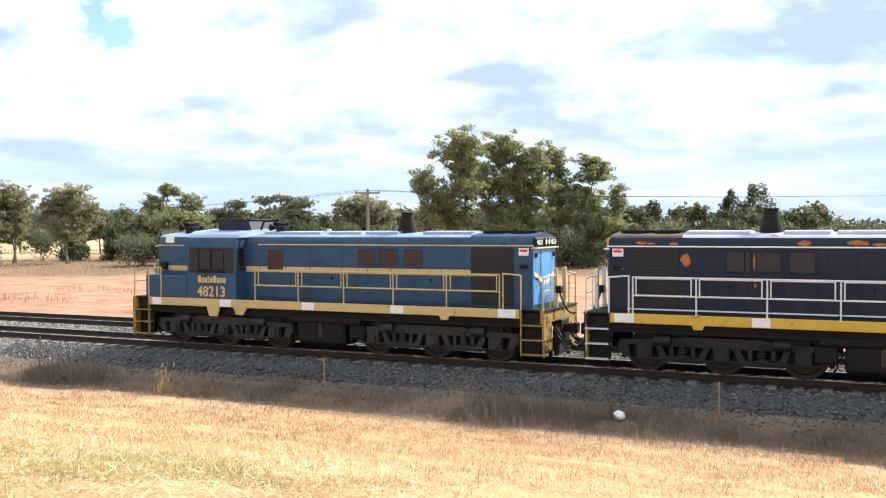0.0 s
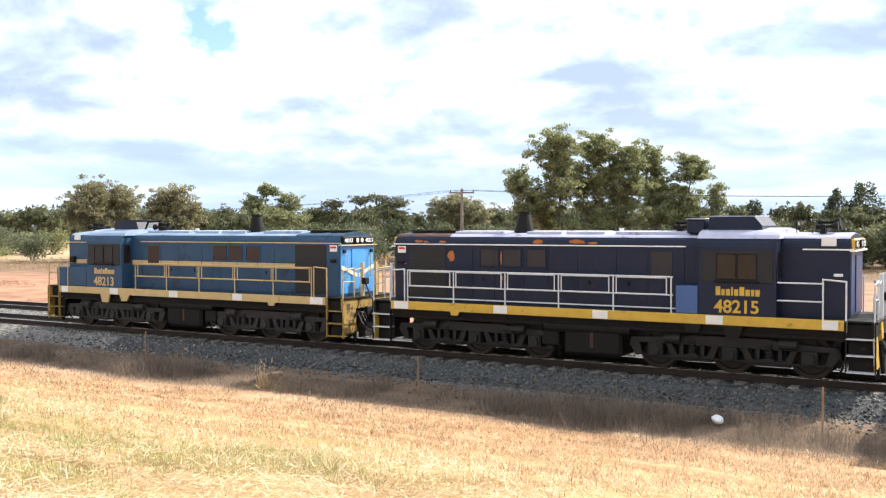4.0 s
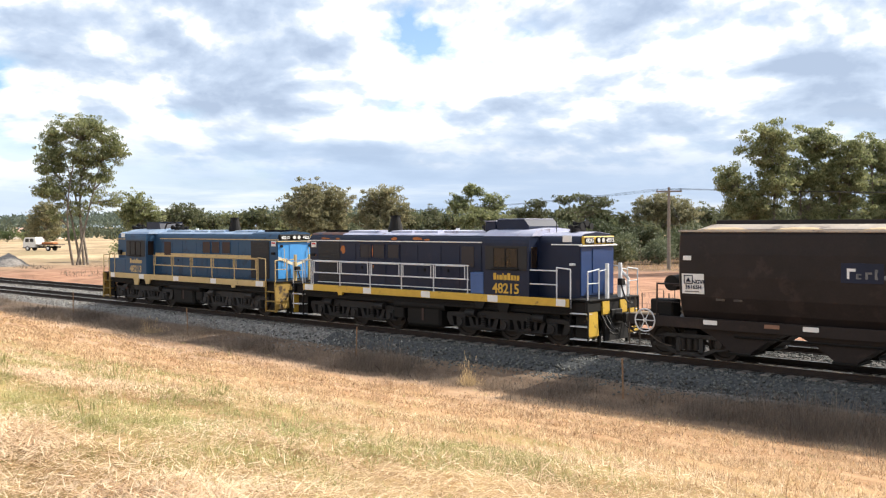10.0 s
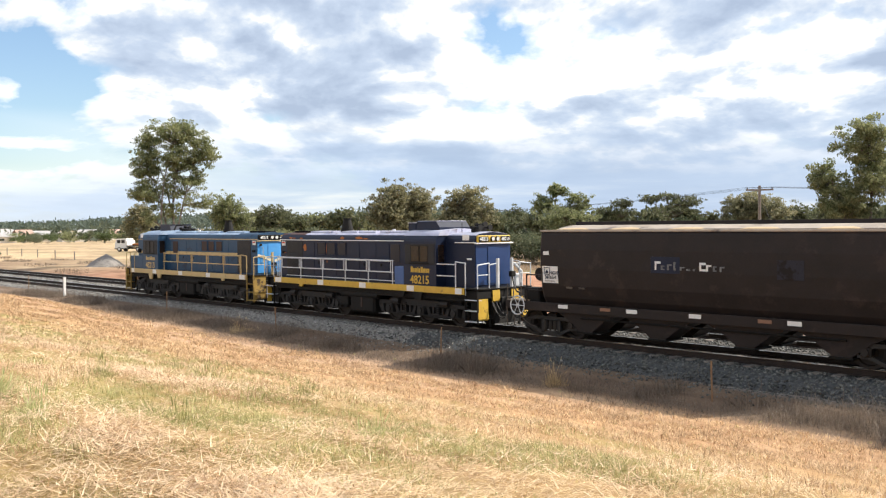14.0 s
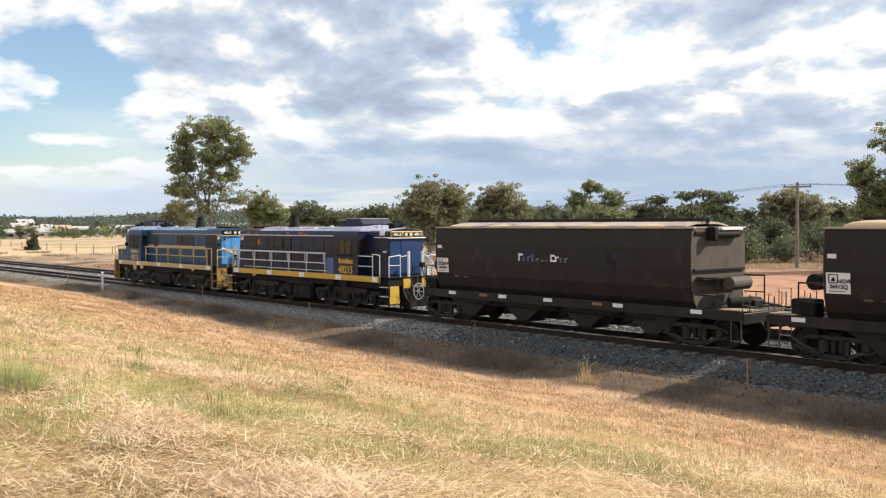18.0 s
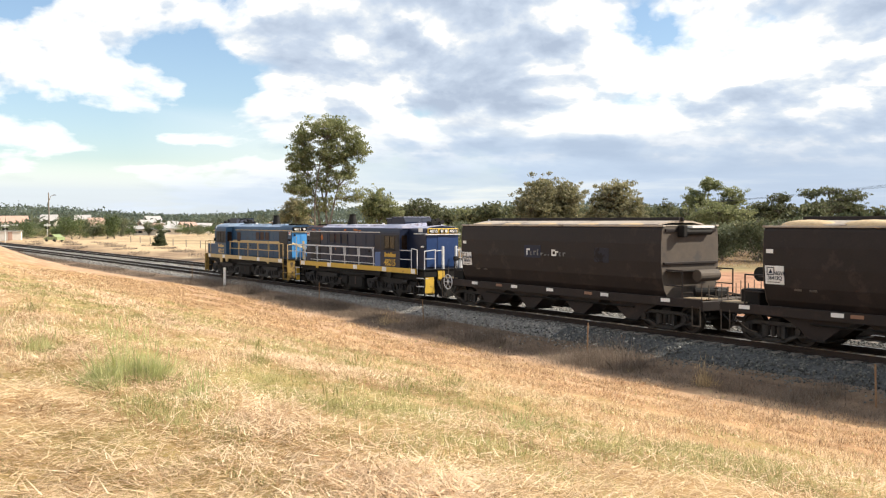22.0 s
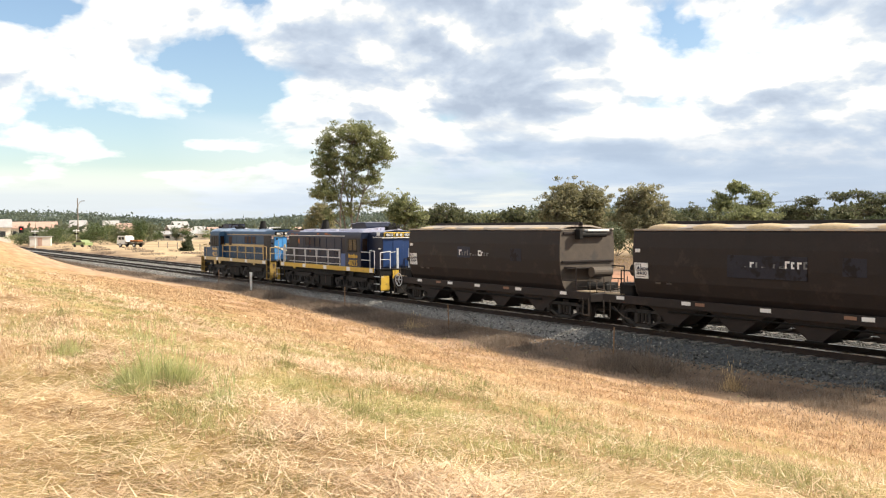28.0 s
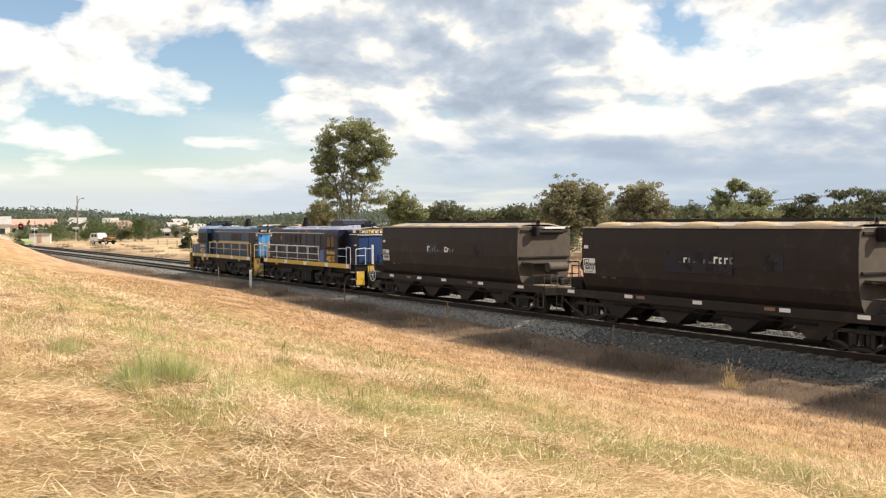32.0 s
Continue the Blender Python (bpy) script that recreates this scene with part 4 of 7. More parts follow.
    part("roof_pipe", rod([(-2.5, -0.6, 3.55), (-2.45, -0.5, 3.82), (-2.1, -0.2, 3.85)], 0.035), MAT["black"], loco)
    for x in (-5.55, -2.05):
        for dy in (-0.25, 0.0, 0.25):
            up = 3.62 + 0.10 * (dy == 0.0)
            bm = cyl(bmesh.new(), (x - 0.16, dy, up), (x + 0.10, dy, up), 0.035, 10)
            cyl(bm, (x - 0.34, dy, up + 0.01), (x - 0.14, dy, up), 0.11, 12, 0.035)
            cyl(bm, (x + 0.08, dy, up), (x + 0.17, dy, up), 0.06, 10)
            part("horn", bm, MAT["black"], loco)
        part("horn_bracket", box(x - 0.06, x + 0.06, -0.36, 0.36, 3.44, 3.66, 0.01), MAT["black"], loco)
        part("horn_pipe", rod([(x + 0.16, -0.25, 3.62), (x + 0.26, -0.1, 3.58), (x + 0.28, 0.1, 3.44)], 0.02), MAT["black"], loco)
    part("aerial", cyl(bmesh.new(), (-4.95, 0.3, 3.45), (-4.95, 0.3, 3.80), 0.012, 6), MAT["black"], loco)
    # handrails along the walkway
    posts = [5.64, 4.10, 2.47, 0.88, -0.65, -2.17]
    for side in (-1, 1):
        y = side * 1.37
        for i, x in enumerate(posts):
            part("handrail_post", rod([(x, y, 1.30), (x, y, 2.37)], 0.021), rails, loco)
            part("post_foot", box(x - 0.05, x + 0.05, y - 0.03, y + 0.03, 1.38, 1.48, 0.008), rails, loco)
        for a, b in zip(posts, posts[1:]):
            bars = [(a - 0.08, y, 1.93), (a - 0.08, y, 2.34), (b + 0.12, y, 2.34), (b + 0.12, y, 1.93)]
            part("handrail_panel", rod(bars + bars[:1], 0.017), rails, loco)
        part("handrail", rod([(posts[0], y, 2.37), (posts[-1] - 0.05, y, 2.37)], 0.021), rails, loco)
        part("handrail", rod([(posts[0], y, 1.92), (posts[-1] - 0.05, y, 1.92)], 0.019), rails, loco)
    # fuel tank, reservoirs, bogies
    bm = box(-0.80, 0.80, -1.22, 1.22, 0.24, 1.00, 0.08)
    part("fuel_tank", bm, MAT["black"], loco)
    for side in (-1, 1):
        part("tank_gauge", box(-0.05, 0.05, side * 1.225 - 0.01, side * 1.225 + 0.01, 0.45, 0.85, 0.005), MAT["screen"], loco)
        part("tank_cover", box(-0.75, -0.12, side * 1.225 - 0.01, side * 1.225 + 0.01, 0.34, 0.92, 0.008), MAT["black"], loco)
        part("air_reservoir", cyl(bmesh.new(), (-1.05, side * 1.15, 0.95), (1.35, side * 1.15, 0.95), 0.13, 14), MAT["black"], loco)
        part("equipment_box", box(0.95, 1.45, side * 0.9, side * 1.2, 0.45, 0.85, 0.03), MAT["black"], loco)
        part("pipe_run", rod([(-6.0, side * 1.27, 1.10), (6.0, side * 1.27, 1.10)], 0.02), MAT["black"], loco)
    loco_bogie(loco, -3.55, MAT["bogie"] if low_nose else MAT["sooty_bogie"])
    loco_bogie(loco, 3.55, MAT["bogie"] if low_nose else MAT["sooty_bogie"])
    end_works(loco, -6.86, -1, rails, steps, pilot)
    end_works(loco, 6.86, 1, rails, steps, pilot)
    return loco


MAT["wing"] = material("pale_cream_paint", [(0.66, 0.60, 0.44), (0.76, 0.70, 0.54)], 0.5, scale=3, fine=40, bump=0.05)
MAT["lens"] = material("clear_lamp_lens", [(0.55, 0.55, 0.52), (0.7, 0.7, 0.66)], 0.15, scale=9, fine=60, bump=0.05)
MAT["sooty_bogie"] = material("sooty_cast_bogie_steel", [(0.0072, 0.0068, 0.0068), (0.0208, 0.0192, 0.0184)], 0.65, scale=5, fine=40, bump=0.3, wear=((0.08, 0.072, 0.064), 0.68, 9.0), spec=0.35)
MAT["rust_roof"] = material("rust_brown_roof_paint", [(0.05, 0.022, 0.018), (0.10, 0.042, 0.03)], 0.7, scale=3, fine=40, bump=0.1, wear=((0.014, 0.02, 0.05), 0.55, 2.0))
MAT["dim_screen"] = material("sooty_filter_mesh", [(0.020, 0.016, 0.018), (0.032, 0.024, 0.024)], 0.7, scale=6, fine=80, bump=0.2)
MAT["battery_blue"] = material("mid_blue_box_paint", [(0.036, 0.09, 0.24), (0.048, 0.114, 0.3)], 0.45, scale=3, fine=30, bump=0.04)
MAT["silver"] = material("silver_grey_paint", [(0.55, 0.56, 0.57), (0.68, 0.69, 0.70)], 0.45, scale=6, fine=40, bump=0.05, wear=((0.25, 0.22, 0.2), 0.64, 7.0))
MAT["dull_yellow"] = material("grimy_yellow_paint", [(0.26, 0.165, 0.035), (0.38, 0.245, 0.055)], 0.6, scale=3, fine=40, bump=0.08, wear=((0.07, 0.045, 0.025), 0.54, 4.0))
L1 = -15.22
L2 = -0.40
lead = make_loco("locomotive", "sky-blue diesel locomotive with cream-yellow stripe and handrails, leading the train", pose(L1, TRACK, 0), MAT["blue"], MAT["roof_blue"],
                 MAT["sunlit_end_blue"], MAT["cream"], MAT["cream"], MAT["cream"], MAT["dull_yellow"], MAT["dull_yellow"], "48213", True, True)
second = make_loco("locomotive", "navy-blue diesel locomotive with white handrails and rust patches, running cab last", pose(L2, TRACK, 0, 0, 0, 180), MAT["navy"], MAT["roof_navy"],
                   MAT["sunlit_navy_end"], MAT["cream"], MAT["yellow"], MAT["silver"], MAT["silver"], MAT["yellow"], "48215", False, False)


def blob(x, z, w, h, y0, y1, seed):
    """A ragged flat patch."""
    r = random.Random(seed)
    n = 14
    return side_prism([(x + w / 2 * math.cos(6.283 * k / n) * r.uniform(0.6, 1.1), z + h / 2 * math.sin(6.283 * k / n) * r.uniform(0.5, 1.1)) for k in range(n)], y0, y1)


for k, (x, z, w, h) in enumerate(((4.45, 2.80, 0.26, 0.36), (5.55, 3.20, 0.34, 0.10), (5.30, 3.19, 0.22, 0.08), (4.75, 3.19, 0.26, 0.09), (2.82, 2.76, 0.08, 0.42), (2.0, 2.88, 0.10, 0.12), (1.7, 3.21, 0.34, 0.14), (0.55, 3.22, 0.6, 0.16), (0.1, 3.19, 0.4, 0.08), (6.1, 2.55, 0.3, 0.05), (2.8, 2.2, 0.06, 0.12))):
    part("rust_patch", blob(x, z, w, h, 0.902, 0.913 if z < 3.15 else 0.904, k), MAT["rust"], second, "orange rust patch")
for side in (-1, 1):
    part("battery_box", box(-2.84, -2.28, side * 0.92, side * 1.37, 1.475, 2.16, 0.02), MAT["battery_blue"], second, "mid-blue battery box beside the cab")


# ---- grain hopper wagon ----
def wagon_profile(top=3.50):
    pts = [(-1.06, 1.10), (-1.22, 1.35), (-1.33, 1.75), (-1.38, 2.30), (-1.38, 2.9), (-1.34, 3.38), (-1.28, top)]
    return pts + [(-y, z) for y, z in reversed(pts)]


def wagon_bogie(wagon, cx):
    r = 0.46
    for side in (-1, 1):
        y0, y1 = min(side * 0.93, side * 1.05), max(side * 0.93, side * 1.05)
        chord = [(-1.16, 0.56), (-0.70, 0.69), (0.70, 0.69), (1.16, 0.56), (1.14, 0.47), (0.68, 0.58), (-0.68, 0.58), (-1.14, 0.47)]
        belly = [(-1.12, 0.40), (-0.74, 0.35), (-0.36, 0.20), (0.36, 0.20), (0.74, 0.35), (1.12, 0.40), (1.12, 0.31), (0.74, 0.26), (0.40, 0.10), (-0.40, 0.10), (-0.74, 0.26), (-1.12, 0.31)]
        bm = side_prism([(cx + u, w) for u, w in chord], y0, y1)
        side_prism([(cx + u, w) for u, w in belly], y0, y1, bm)
        for u in (-0.34, 0.34):
            bx(bm, cx + u - 0.06, cx + u + 0.06, y0, y1, 0.15, 0.62)
        part("side_frame", bm, MAT["bogie"], wagon)
        for k in (-0.9, 0.9):
            bm = box(cx + k - 0.14, cx + k + 0.14, side * 0.98 - 0.1, side * 0.98 + 0.12, 0.34, 0.60, 0.03)
            cyl(bm, (cx + k, side * 1.08, 0.46), (cx + k, side * 1.14, 0.46), 0.10, 12)
            part("axle_box", bm, MAT["wheel"], wagon)
        bm = bmesh.new()
        for k in (-0.2, 0.0, 0.2):
            cyl(bm, (cx + k, side * 1.03, 0.26), (cx + k, side * 1.03, 0.56), 0.075, 10)
        part("spring_nest", bm, MAT["wheel"], wagon)
    part("bolster", box(cx - 0.2, cx + 0.2, -1.0, 1.0, 0.5, 0.8, 0.03), MAT["black"], wagon)
    for k in (-0.9, 0.9):
        wheelset(wagon, cx + k, r)


def make_wagon(name, label, m, placard_bars, panel):
    wagon = empty(name, label, "wagon", "grain wagons of the train", m)
    A = 5.78
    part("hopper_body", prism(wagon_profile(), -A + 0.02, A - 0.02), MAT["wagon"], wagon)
    for way in (-1, 1):
        prof = [(y * 1.0, z) for y, z in wagon_profile()]
        part("hopper_end", prism(prof, min(way * (A - 0.02), way * A), max(way * (A - 0.02), way * A)), MAT["wagon_end"], wagon, "grey-brown end sheet, toned as sunlit")
        part("end_rib", box(min(way * A, way * (A + 0.07)), max(way * A, way * (A + 0.07)), -1.30, 1.30, 2.22, 2.30, 0.01), MAT["wagon"], wagon)
        part("end_rib", box(min(way * A, way * (A + 0.05)), max(way * A, way * (A + 0.05)), -1.22, 1.22, 3.30, 3.40, 0.01), MAT["wagon"], wagon)
        # sloped end plate and braces down to the platform
        part("end_slope", side_prism([(way * A, 1.75), (way * (A + 0.02), 1.95), (way * (A - 0.4), 1.05), (way * (A - 0.6), 1.05)], -1.1, 1.1), MAT["wagon_end"], wagon)
        part("platform", box(min(way * (A - 0.2), way * 7.42), max(way * (A - 0.2), way * 7.42), -1.28, 1.28, 1.02, 1.10, 0.01), MAT["wagon"], wagon)
        part("centre_sill", box(min(way * 4.5, way * 7.42), max(way * 4.5, way * 7.42), -0.25, 0.25, 0.72, 1.02, 0.02), MAT["black"], wagon)
        part("headstock", box(min(way * 7.36, way * 7.47), max(way * 7.36, way * 7.47), -1.30, 1.30, 0.80, 1.12, 0.02), MAT["wagon"], wagon)
        bm = box(min(way * 7.45, way * 7.86), max(way * 7.45, way * 7.86), -0.11, 0.11, 0.76, 0.98, 0.03)
        bx(bm, min(way * 7.80, way * 7.95), max(way * 7.80, way * 7.95), -0.17, 0.15, 0.70, 1.02, 0.03)
        part("coupler", bm, MAT["black"], wagon)
        part("brake_hose", rod(hose_path((way * 7.46, -0.45, 0.85), (way * 7.95, -0.3, 0.5), 0.15), 0.025), MAT["hose"], wagon)
        for side in (-1, 1):
            part("side_sill", box(-7.42, 7.42, side * 1.28 - 0.03, side * 1.28 + 0.03, 0.88, 1.17, 0.01), MAT["wagon"], wagon) if way > 0 else None
            part("foot_ladder", rod([(way * 7.05, side * 1.30, 0.95), (way * 7.05, side * 1.30, 0.32), (way * 7.38, side * 1.30, 0.32), (way * 7.38, side * 1.30, 0.95)], 0.02), MAT["wagon_end"], wagon)
            part("platform_rail", rod([(way * 6.55, side * 1.22, 1.1), (way * 6.55, side * 1.22, 2.05), (way * 5.85, side * 1.22, 2.05)], 0.024), MAT["wagon"], wagon)
            part("platform_rail", rod([(way * 6.55, side * 1.22, 1.55), (way * 5.85, side * 1.22, 1.55)], 0.02), MAT["wagon"], wagon)
            part("grab_iron", rod([(way * 7.42, side * 0.95, 1.1), (way * 7.42, side * 0.95, 1.62)], 0.018), MAT["wagon_end"], wagon)
        part("walkway_deck", box(min(way * 6.6, way * 7.44), max(way * 6.6, way * 7.44), -0.9, 0.9, 1.12, 1.16, 0.01), MAT["wagon_end"], wagon)
        for k in range(4):
            part("deck_plank", box(min(way * 6.62, way * 7.42), max(way * 6.62, way * 7.42), -1.24 + 0.19 * k, -1.08 + 0.19 * k, 1.162, 1.195, 0.006), MAT["plank"], wagon, "worn tan deck plank")
        for k in (-0.55, 0.1, 0.7):
            part("deck_pipe", rod([(way * 5.9, k, 1.26), (way * 6.5, k + 0.05, 1.30), (way * 7.38, k + 0.05, 1.22)], 0.03), MAT["wagon_end"], wagon)
        part("deck_box", box(min(way * 6.75, way * 7.15), max(way * 6.75, way * 7.15), -0.25, 0.25, 1.18, 1.42, 0.03), MAT["black"], wagon)
        for k in (-1.26, -0.6, 0.6, 1.26):
            part("deck_post", rod([(way * 7.40, k, 1.1), (way * 7.40, k, 1.72)], 0.014), MAT["wagon_end"], wagon)
        part("end_step", box(min(way * A, way * (A + 0.30)), max(way * A, way * (A + 0.30)), -1.2, 1.2, 1.98, 2.02, 0.006), MAT["wagon"], wagon)
        # top-corner gear of the roof doors
        part("roof_gear", cyl(bmesh.new(), (way * (A + 0.10), -0.55, 3.30), (way * (A + 0.10), 0.85, 3.30), 0.11, 12), MAT["black"], wagon)
        part("roof_gear_arm", box(min(way * A, way * (A + 0.3)), max(way * A, way * (A + 0.3)), -0.65, -0.45, 3.12, 3.52, 0.03), MAT["black"], wagon)
        part("roof_gear_cover", box(min(way * A, way * (A + 0.22)), max(way * A, way * (A + 0.22)), -0.15, 0.95, 3.42, 3.50, 0.01), MAT["white"], wagon)
    # brake gear: reservoir on the trailing platform, hand wheel at the leading corner
    part("air_reservoir", cyl(bmesh.new(), (6.25, -0.2, 1.85), (6.25, 0.75, 1.85), 0.20, 16), MAT["wagon_end"], wagon)
    part("brake_cylinder", cyl(bmesh.new(), (6.6, -0.7, 1.32), (6.95, -0.2, 1.32), 0.17, 14), MAT["black"], wagon)
    part("brake_valve", box(6.4, 6.8, 0.2, 0.7, 1.16, 1.45, 0.03), MAT["black"], wagon)
    part("leading_tank", cyl(bmesh.new(), (-6.35, -0.8, 2.05), (-6.35, -0.1, 2.05), 0.22, 16), MAT["black"], wagon)
    part("leading_valve", box(-6.9, -6.2, -1.0, -0.5, 1.1, 1.6, 0.04), MAT["black"], wagon)
    bm = bmesh.new()
    ring = [Vector((-6.85 + 0.31 * math.cos(a), -1.36, 1.02 + 0.31 * math.sin(a))) for a in np.linspace(0, 2 * math.pi, 25)]
    for a, b in zip(ring, ring[1:]):
        cyl(bm, a, b, 0.022, 6)
    for i in range(0, 24, 4):
        cyl(bm, (-6.85, -1.36, 1.02), ring[i], 0.014, 6)
    cyl(bm, (-6.85, -1.40, 1.02), (-6.85, -1.28, 1.02), 0.05, 10)
    if panel:
        bm.free()
    else:
        part("hand_wheel", bm, MAT["silver"], wagon, "grey spoked brake hand wheel")
    part("brake_chain", rod(hose_path((-6.85, -1.3, 0.75), (-6.1, -1.2, 0.35), 0.1), 0.014), MAT["wagon_end"], wagon)
    # top rim, roof doors, grain on the lids
    for side in (-1, 1):
        part("top_rim", box(-A - 0.05, A + 0.05, side * 1.28 - 0.07, side * 1.28 + 0.07, 3.47, 3.53, 0.01), MAT["wagon_roof"], wagon, "dusty top rim, sunlight put into its colour")
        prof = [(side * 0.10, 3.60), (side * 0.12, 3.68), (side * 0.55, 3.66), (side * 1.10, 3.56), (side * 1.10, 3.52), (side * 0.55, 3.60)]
        part("roof_door", prism(prof, -A + 0.5, A - 0.4), MAT["wagon_roof"], wagon, "long dusty roof door, toned pale as sunlit")
        part("roof_door_bar", box(-A + 0.45, A - 0.4, side * 0.10 - 0.04, side * 0.10 + 0.04, 3.66, 3.79, 0.01), MAT["wagon"], wagon)
    for x in (-4.6, -2.6, -0.4, 1.9, 4.1):
        bm = bmesh.new()
        bmesh.ops.create_uvsphere(bm, u_segments=16, v_segments=8, radius=1.0, matrix=Matrix.LocRotScale((x, -0.80, 3.53), None, (0.95, 0.42, 0.17 if panel else 0.07)))
        part("spilt_grain", bm, MAT["grain"], wagon, "mound of spilt wheat on the roof", True)
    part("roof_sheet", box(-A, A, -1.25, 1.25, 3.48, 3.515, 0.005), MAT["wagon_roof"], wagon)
    # discharge hoppers between the bogies
    for x in (-4.15, -1.42, 1.45, 4.15):
        for side in (-1, 1):
            prof = [(x - 1.36, 1.12), (x + 1.36, 1.12), (x + 1.22, 0.88), (x + 0.75, 0.66), (x + 0.26, 0.30), (x - 0.26, 0.30), (x - 0.75, 0.66), (x - 1.22, 0.88)]
            part("discharge_chute", side_prism(prof, min(side * 0.30, side * 1.10), max(side * 0.30, side * 1.10)), MAT["wagon"], wagon)
            part("chute_gate", box(x - 0.32, x + 0.32, side * 0.7 - 0.45, side * 0.7 + 0.45, 0.24, 0.30, 0.01), MAT["black"], wagon)
    part("operating_pipe", rod([(-4.3, -1.15, 0.72), (4.3, -1.15, 0.72)], 0.03), MAT["black"], wagon)
    for side in (-1, 1):
        for x in ((-3.35, -0.13, 3.3, -6.5, 5.9) if panel else (-4.9, -2.2, 0.0, 3.0, 5.9)):
            part("label_plate", box(x - 0.2, x + 0.2, side * 1.312 - 0.006, side * 1.312 + 0.006, 1.01, 1.13, 0.003), MAT["white"], wagon, "white stencil plate")
        for x in ((-2.75, 2.75) if panel else (-3.2, 2.15)):
            part("reflector", box(x - 0.2, x + 0.2, side * 1.312 - 0.006, side * 1.312 + 0.006, 1.02, 1.12, 0.003), MAT["reflector"], wagon, "dull orange reflector")
    # placard on the side near the leading end
    y = -1.372
    part("placard", prism([(-1.392, 2.36), (-1.384, 2.36), (-1.345, 1.82), (-1.353, 1.82)], -5.70, -5.05), MAT["white"], wagon, "white wagon number placard")
    ob = part("placard_badge", rod([(-5.62, -1.392, 2.10), (-5.62, -1.392, 2.31), (-5.38, -1.392, 2.31), (-5.38, -1.392, 2.10), (-5.62, -1.392, 2.10)], 0.012, 6), MAT["navy"], wagon)
    if placard_bars:
        lettering("NGVF", 0.15, MAT["navy"], wagon, pose(-5.20, -1.390, 2.14, 90, 0, 0), "placard_code")
        lettering(placard_bars, 0.15, MAT["navy"], wagon, pose(-5.36, -1.378, 2.00, 87, 0, 0), "placard_code")
    else:
        ob = part("placard_bars", word_bars([0.06] * 4, [0.10] * 4, 0.025), MAT["navy"], wagon, "dark code bars")
        ob.matrix_basis = pose(-5.20, -1.388, 2.12)
        ob = part("placard_bars", word_bars([0.06] * 6, [0.10] * 6, 0.025), MAT["navy"], wagon, "dark code bars")
        ob.matrix_basis = pose(-5.38, -1.378, 1.97)
    part("placard_bars", box(-5.62, -5.2, -1.366, -1.352, 1.87, 1.89, 0.0), MAT["wagon_end"], wagon)
    bm = side_prism([(-5.57, 2.14), (-5.43, 2.14), (-5.50, 2.26)], -1.394, -1.390)
    part("placard_triangle", bm, MAT["navy"], wagon)
    part("small_plate", box(-5.66, -5.42, -1.392, -1.38, 2.72, 2.84, 0.004), MAT["white"], wagon)
    # faded lettering panel
    if panel:
        part("paint_panel", box(-1.55, 1.40, -1.394, -1.378, 2.02, 2.72, 0.003), MAT["faded"], wagon, "faded dark blue panel")
        hs = [0.0, 0.02, 0.16, 0.16, 0.03, 0.0, 0.12, 0.06, 0.22, 0.20, 0.20, 0.22]
        at = (0.10, 2.36)
    else:
        part("paint_panel", box(-1.45, -0.45, -1.390, -1.378, 2.26, 2.74, 0.003), MAT["navy"], wagon, "faded dark blue patch")
        hs = [0.25, 0.13, 0.17, 0.24, 0.10, 0.05, 0.06, 0.24, 0.18, 0.15, 0.14]
        at = (-0.12, 2.36)
    for k, h in enumerate(hs):
        w = (0.20, 0.12, 0.15, 0.07, 0.15, 0.13, 0.08, 0.20, 0.16, 0.11, 0.15, 0.12)[k]
        x = at[0] - 1.18 + 0.215 * k
        bm = bmesh.new()
        if h > 0:
            bx(bm, x, x + 0.055, -1.402, -1.388, at[1], at[1] + h)
            bx(bm, x + 0.06, x + w, -1.402, -1.388, at[1] + h * 0.72, at[1] + h)
            if k % 2:
                bx(bm, x + 0.06, x + w, -1.402, -1.388, at[1], at[1] + h * 0.25)
            part("faded_bar", bm, MAT["white"] if k in ((0, 7, 8) if not panel else (2, 8, 9, 10)) else MAT["worn_white"], wagon, "worn white bar of an operator name")
        else:
            bm.free()
    part("dusty_panel", box(2.55, 3.30, -1.388, -1.376, 2.2, 2.72, 0.003), MAT["faded"], wagon, "dusty grey patch")
    for x in (-4.6, -4.1):
        part("stencil_bar", box(x - 0.12, x + 0.12, -1.345, -1.30, 1.66, 1.72, 0.003), MAT["wagon_end"], wagon)
    wagon_bogie(wagon, -5.65)
    wagon_bogie(wagon, 5.65)
    return wagon


MAT["worn_white"] = material("worn_white_lettering", [(0.07, 0.07, 0.075), (0.22, 0.22, 0.22)], 0.7, scale=6, fine=50, bump=0.05)
MAT["reflector"] = material("dull_orange_reflector", [(0.20, 0.10, 0.06), (0.28, 0.15, 0.09)], 0.6)
MAT["faded"] = material("dusty_faded_panel", [(0.019, 0.019, 0.027), (0.032, 0.032, 0.041)], 0.7, scale=2, fine=25, bump=0.05, wear=((0.016, 0.0125, 0.0125), 0.50, 3.0), spec=0.2)
W1 = 15.20
W2 = 30.80
wagon_a = make_wagon("hopper_wagon", "dark brown grain hopper wagon with worn white lettering, behind the locomotives", pose(W1, TRACK, 0), "36165H", False)
wagon_b = make_wagon("hopper_wagon", "dark brown grain hopper wagon with faded blue panel, wheat on top", pose(W2, TRACK, 0), "36412Q", True)
wagon_c = make_wagon("hopper_wagon", "dark brown grain hopper wagon coupled at the tail", pose(W2 + 15.6, TRACK, 0), 0, True)


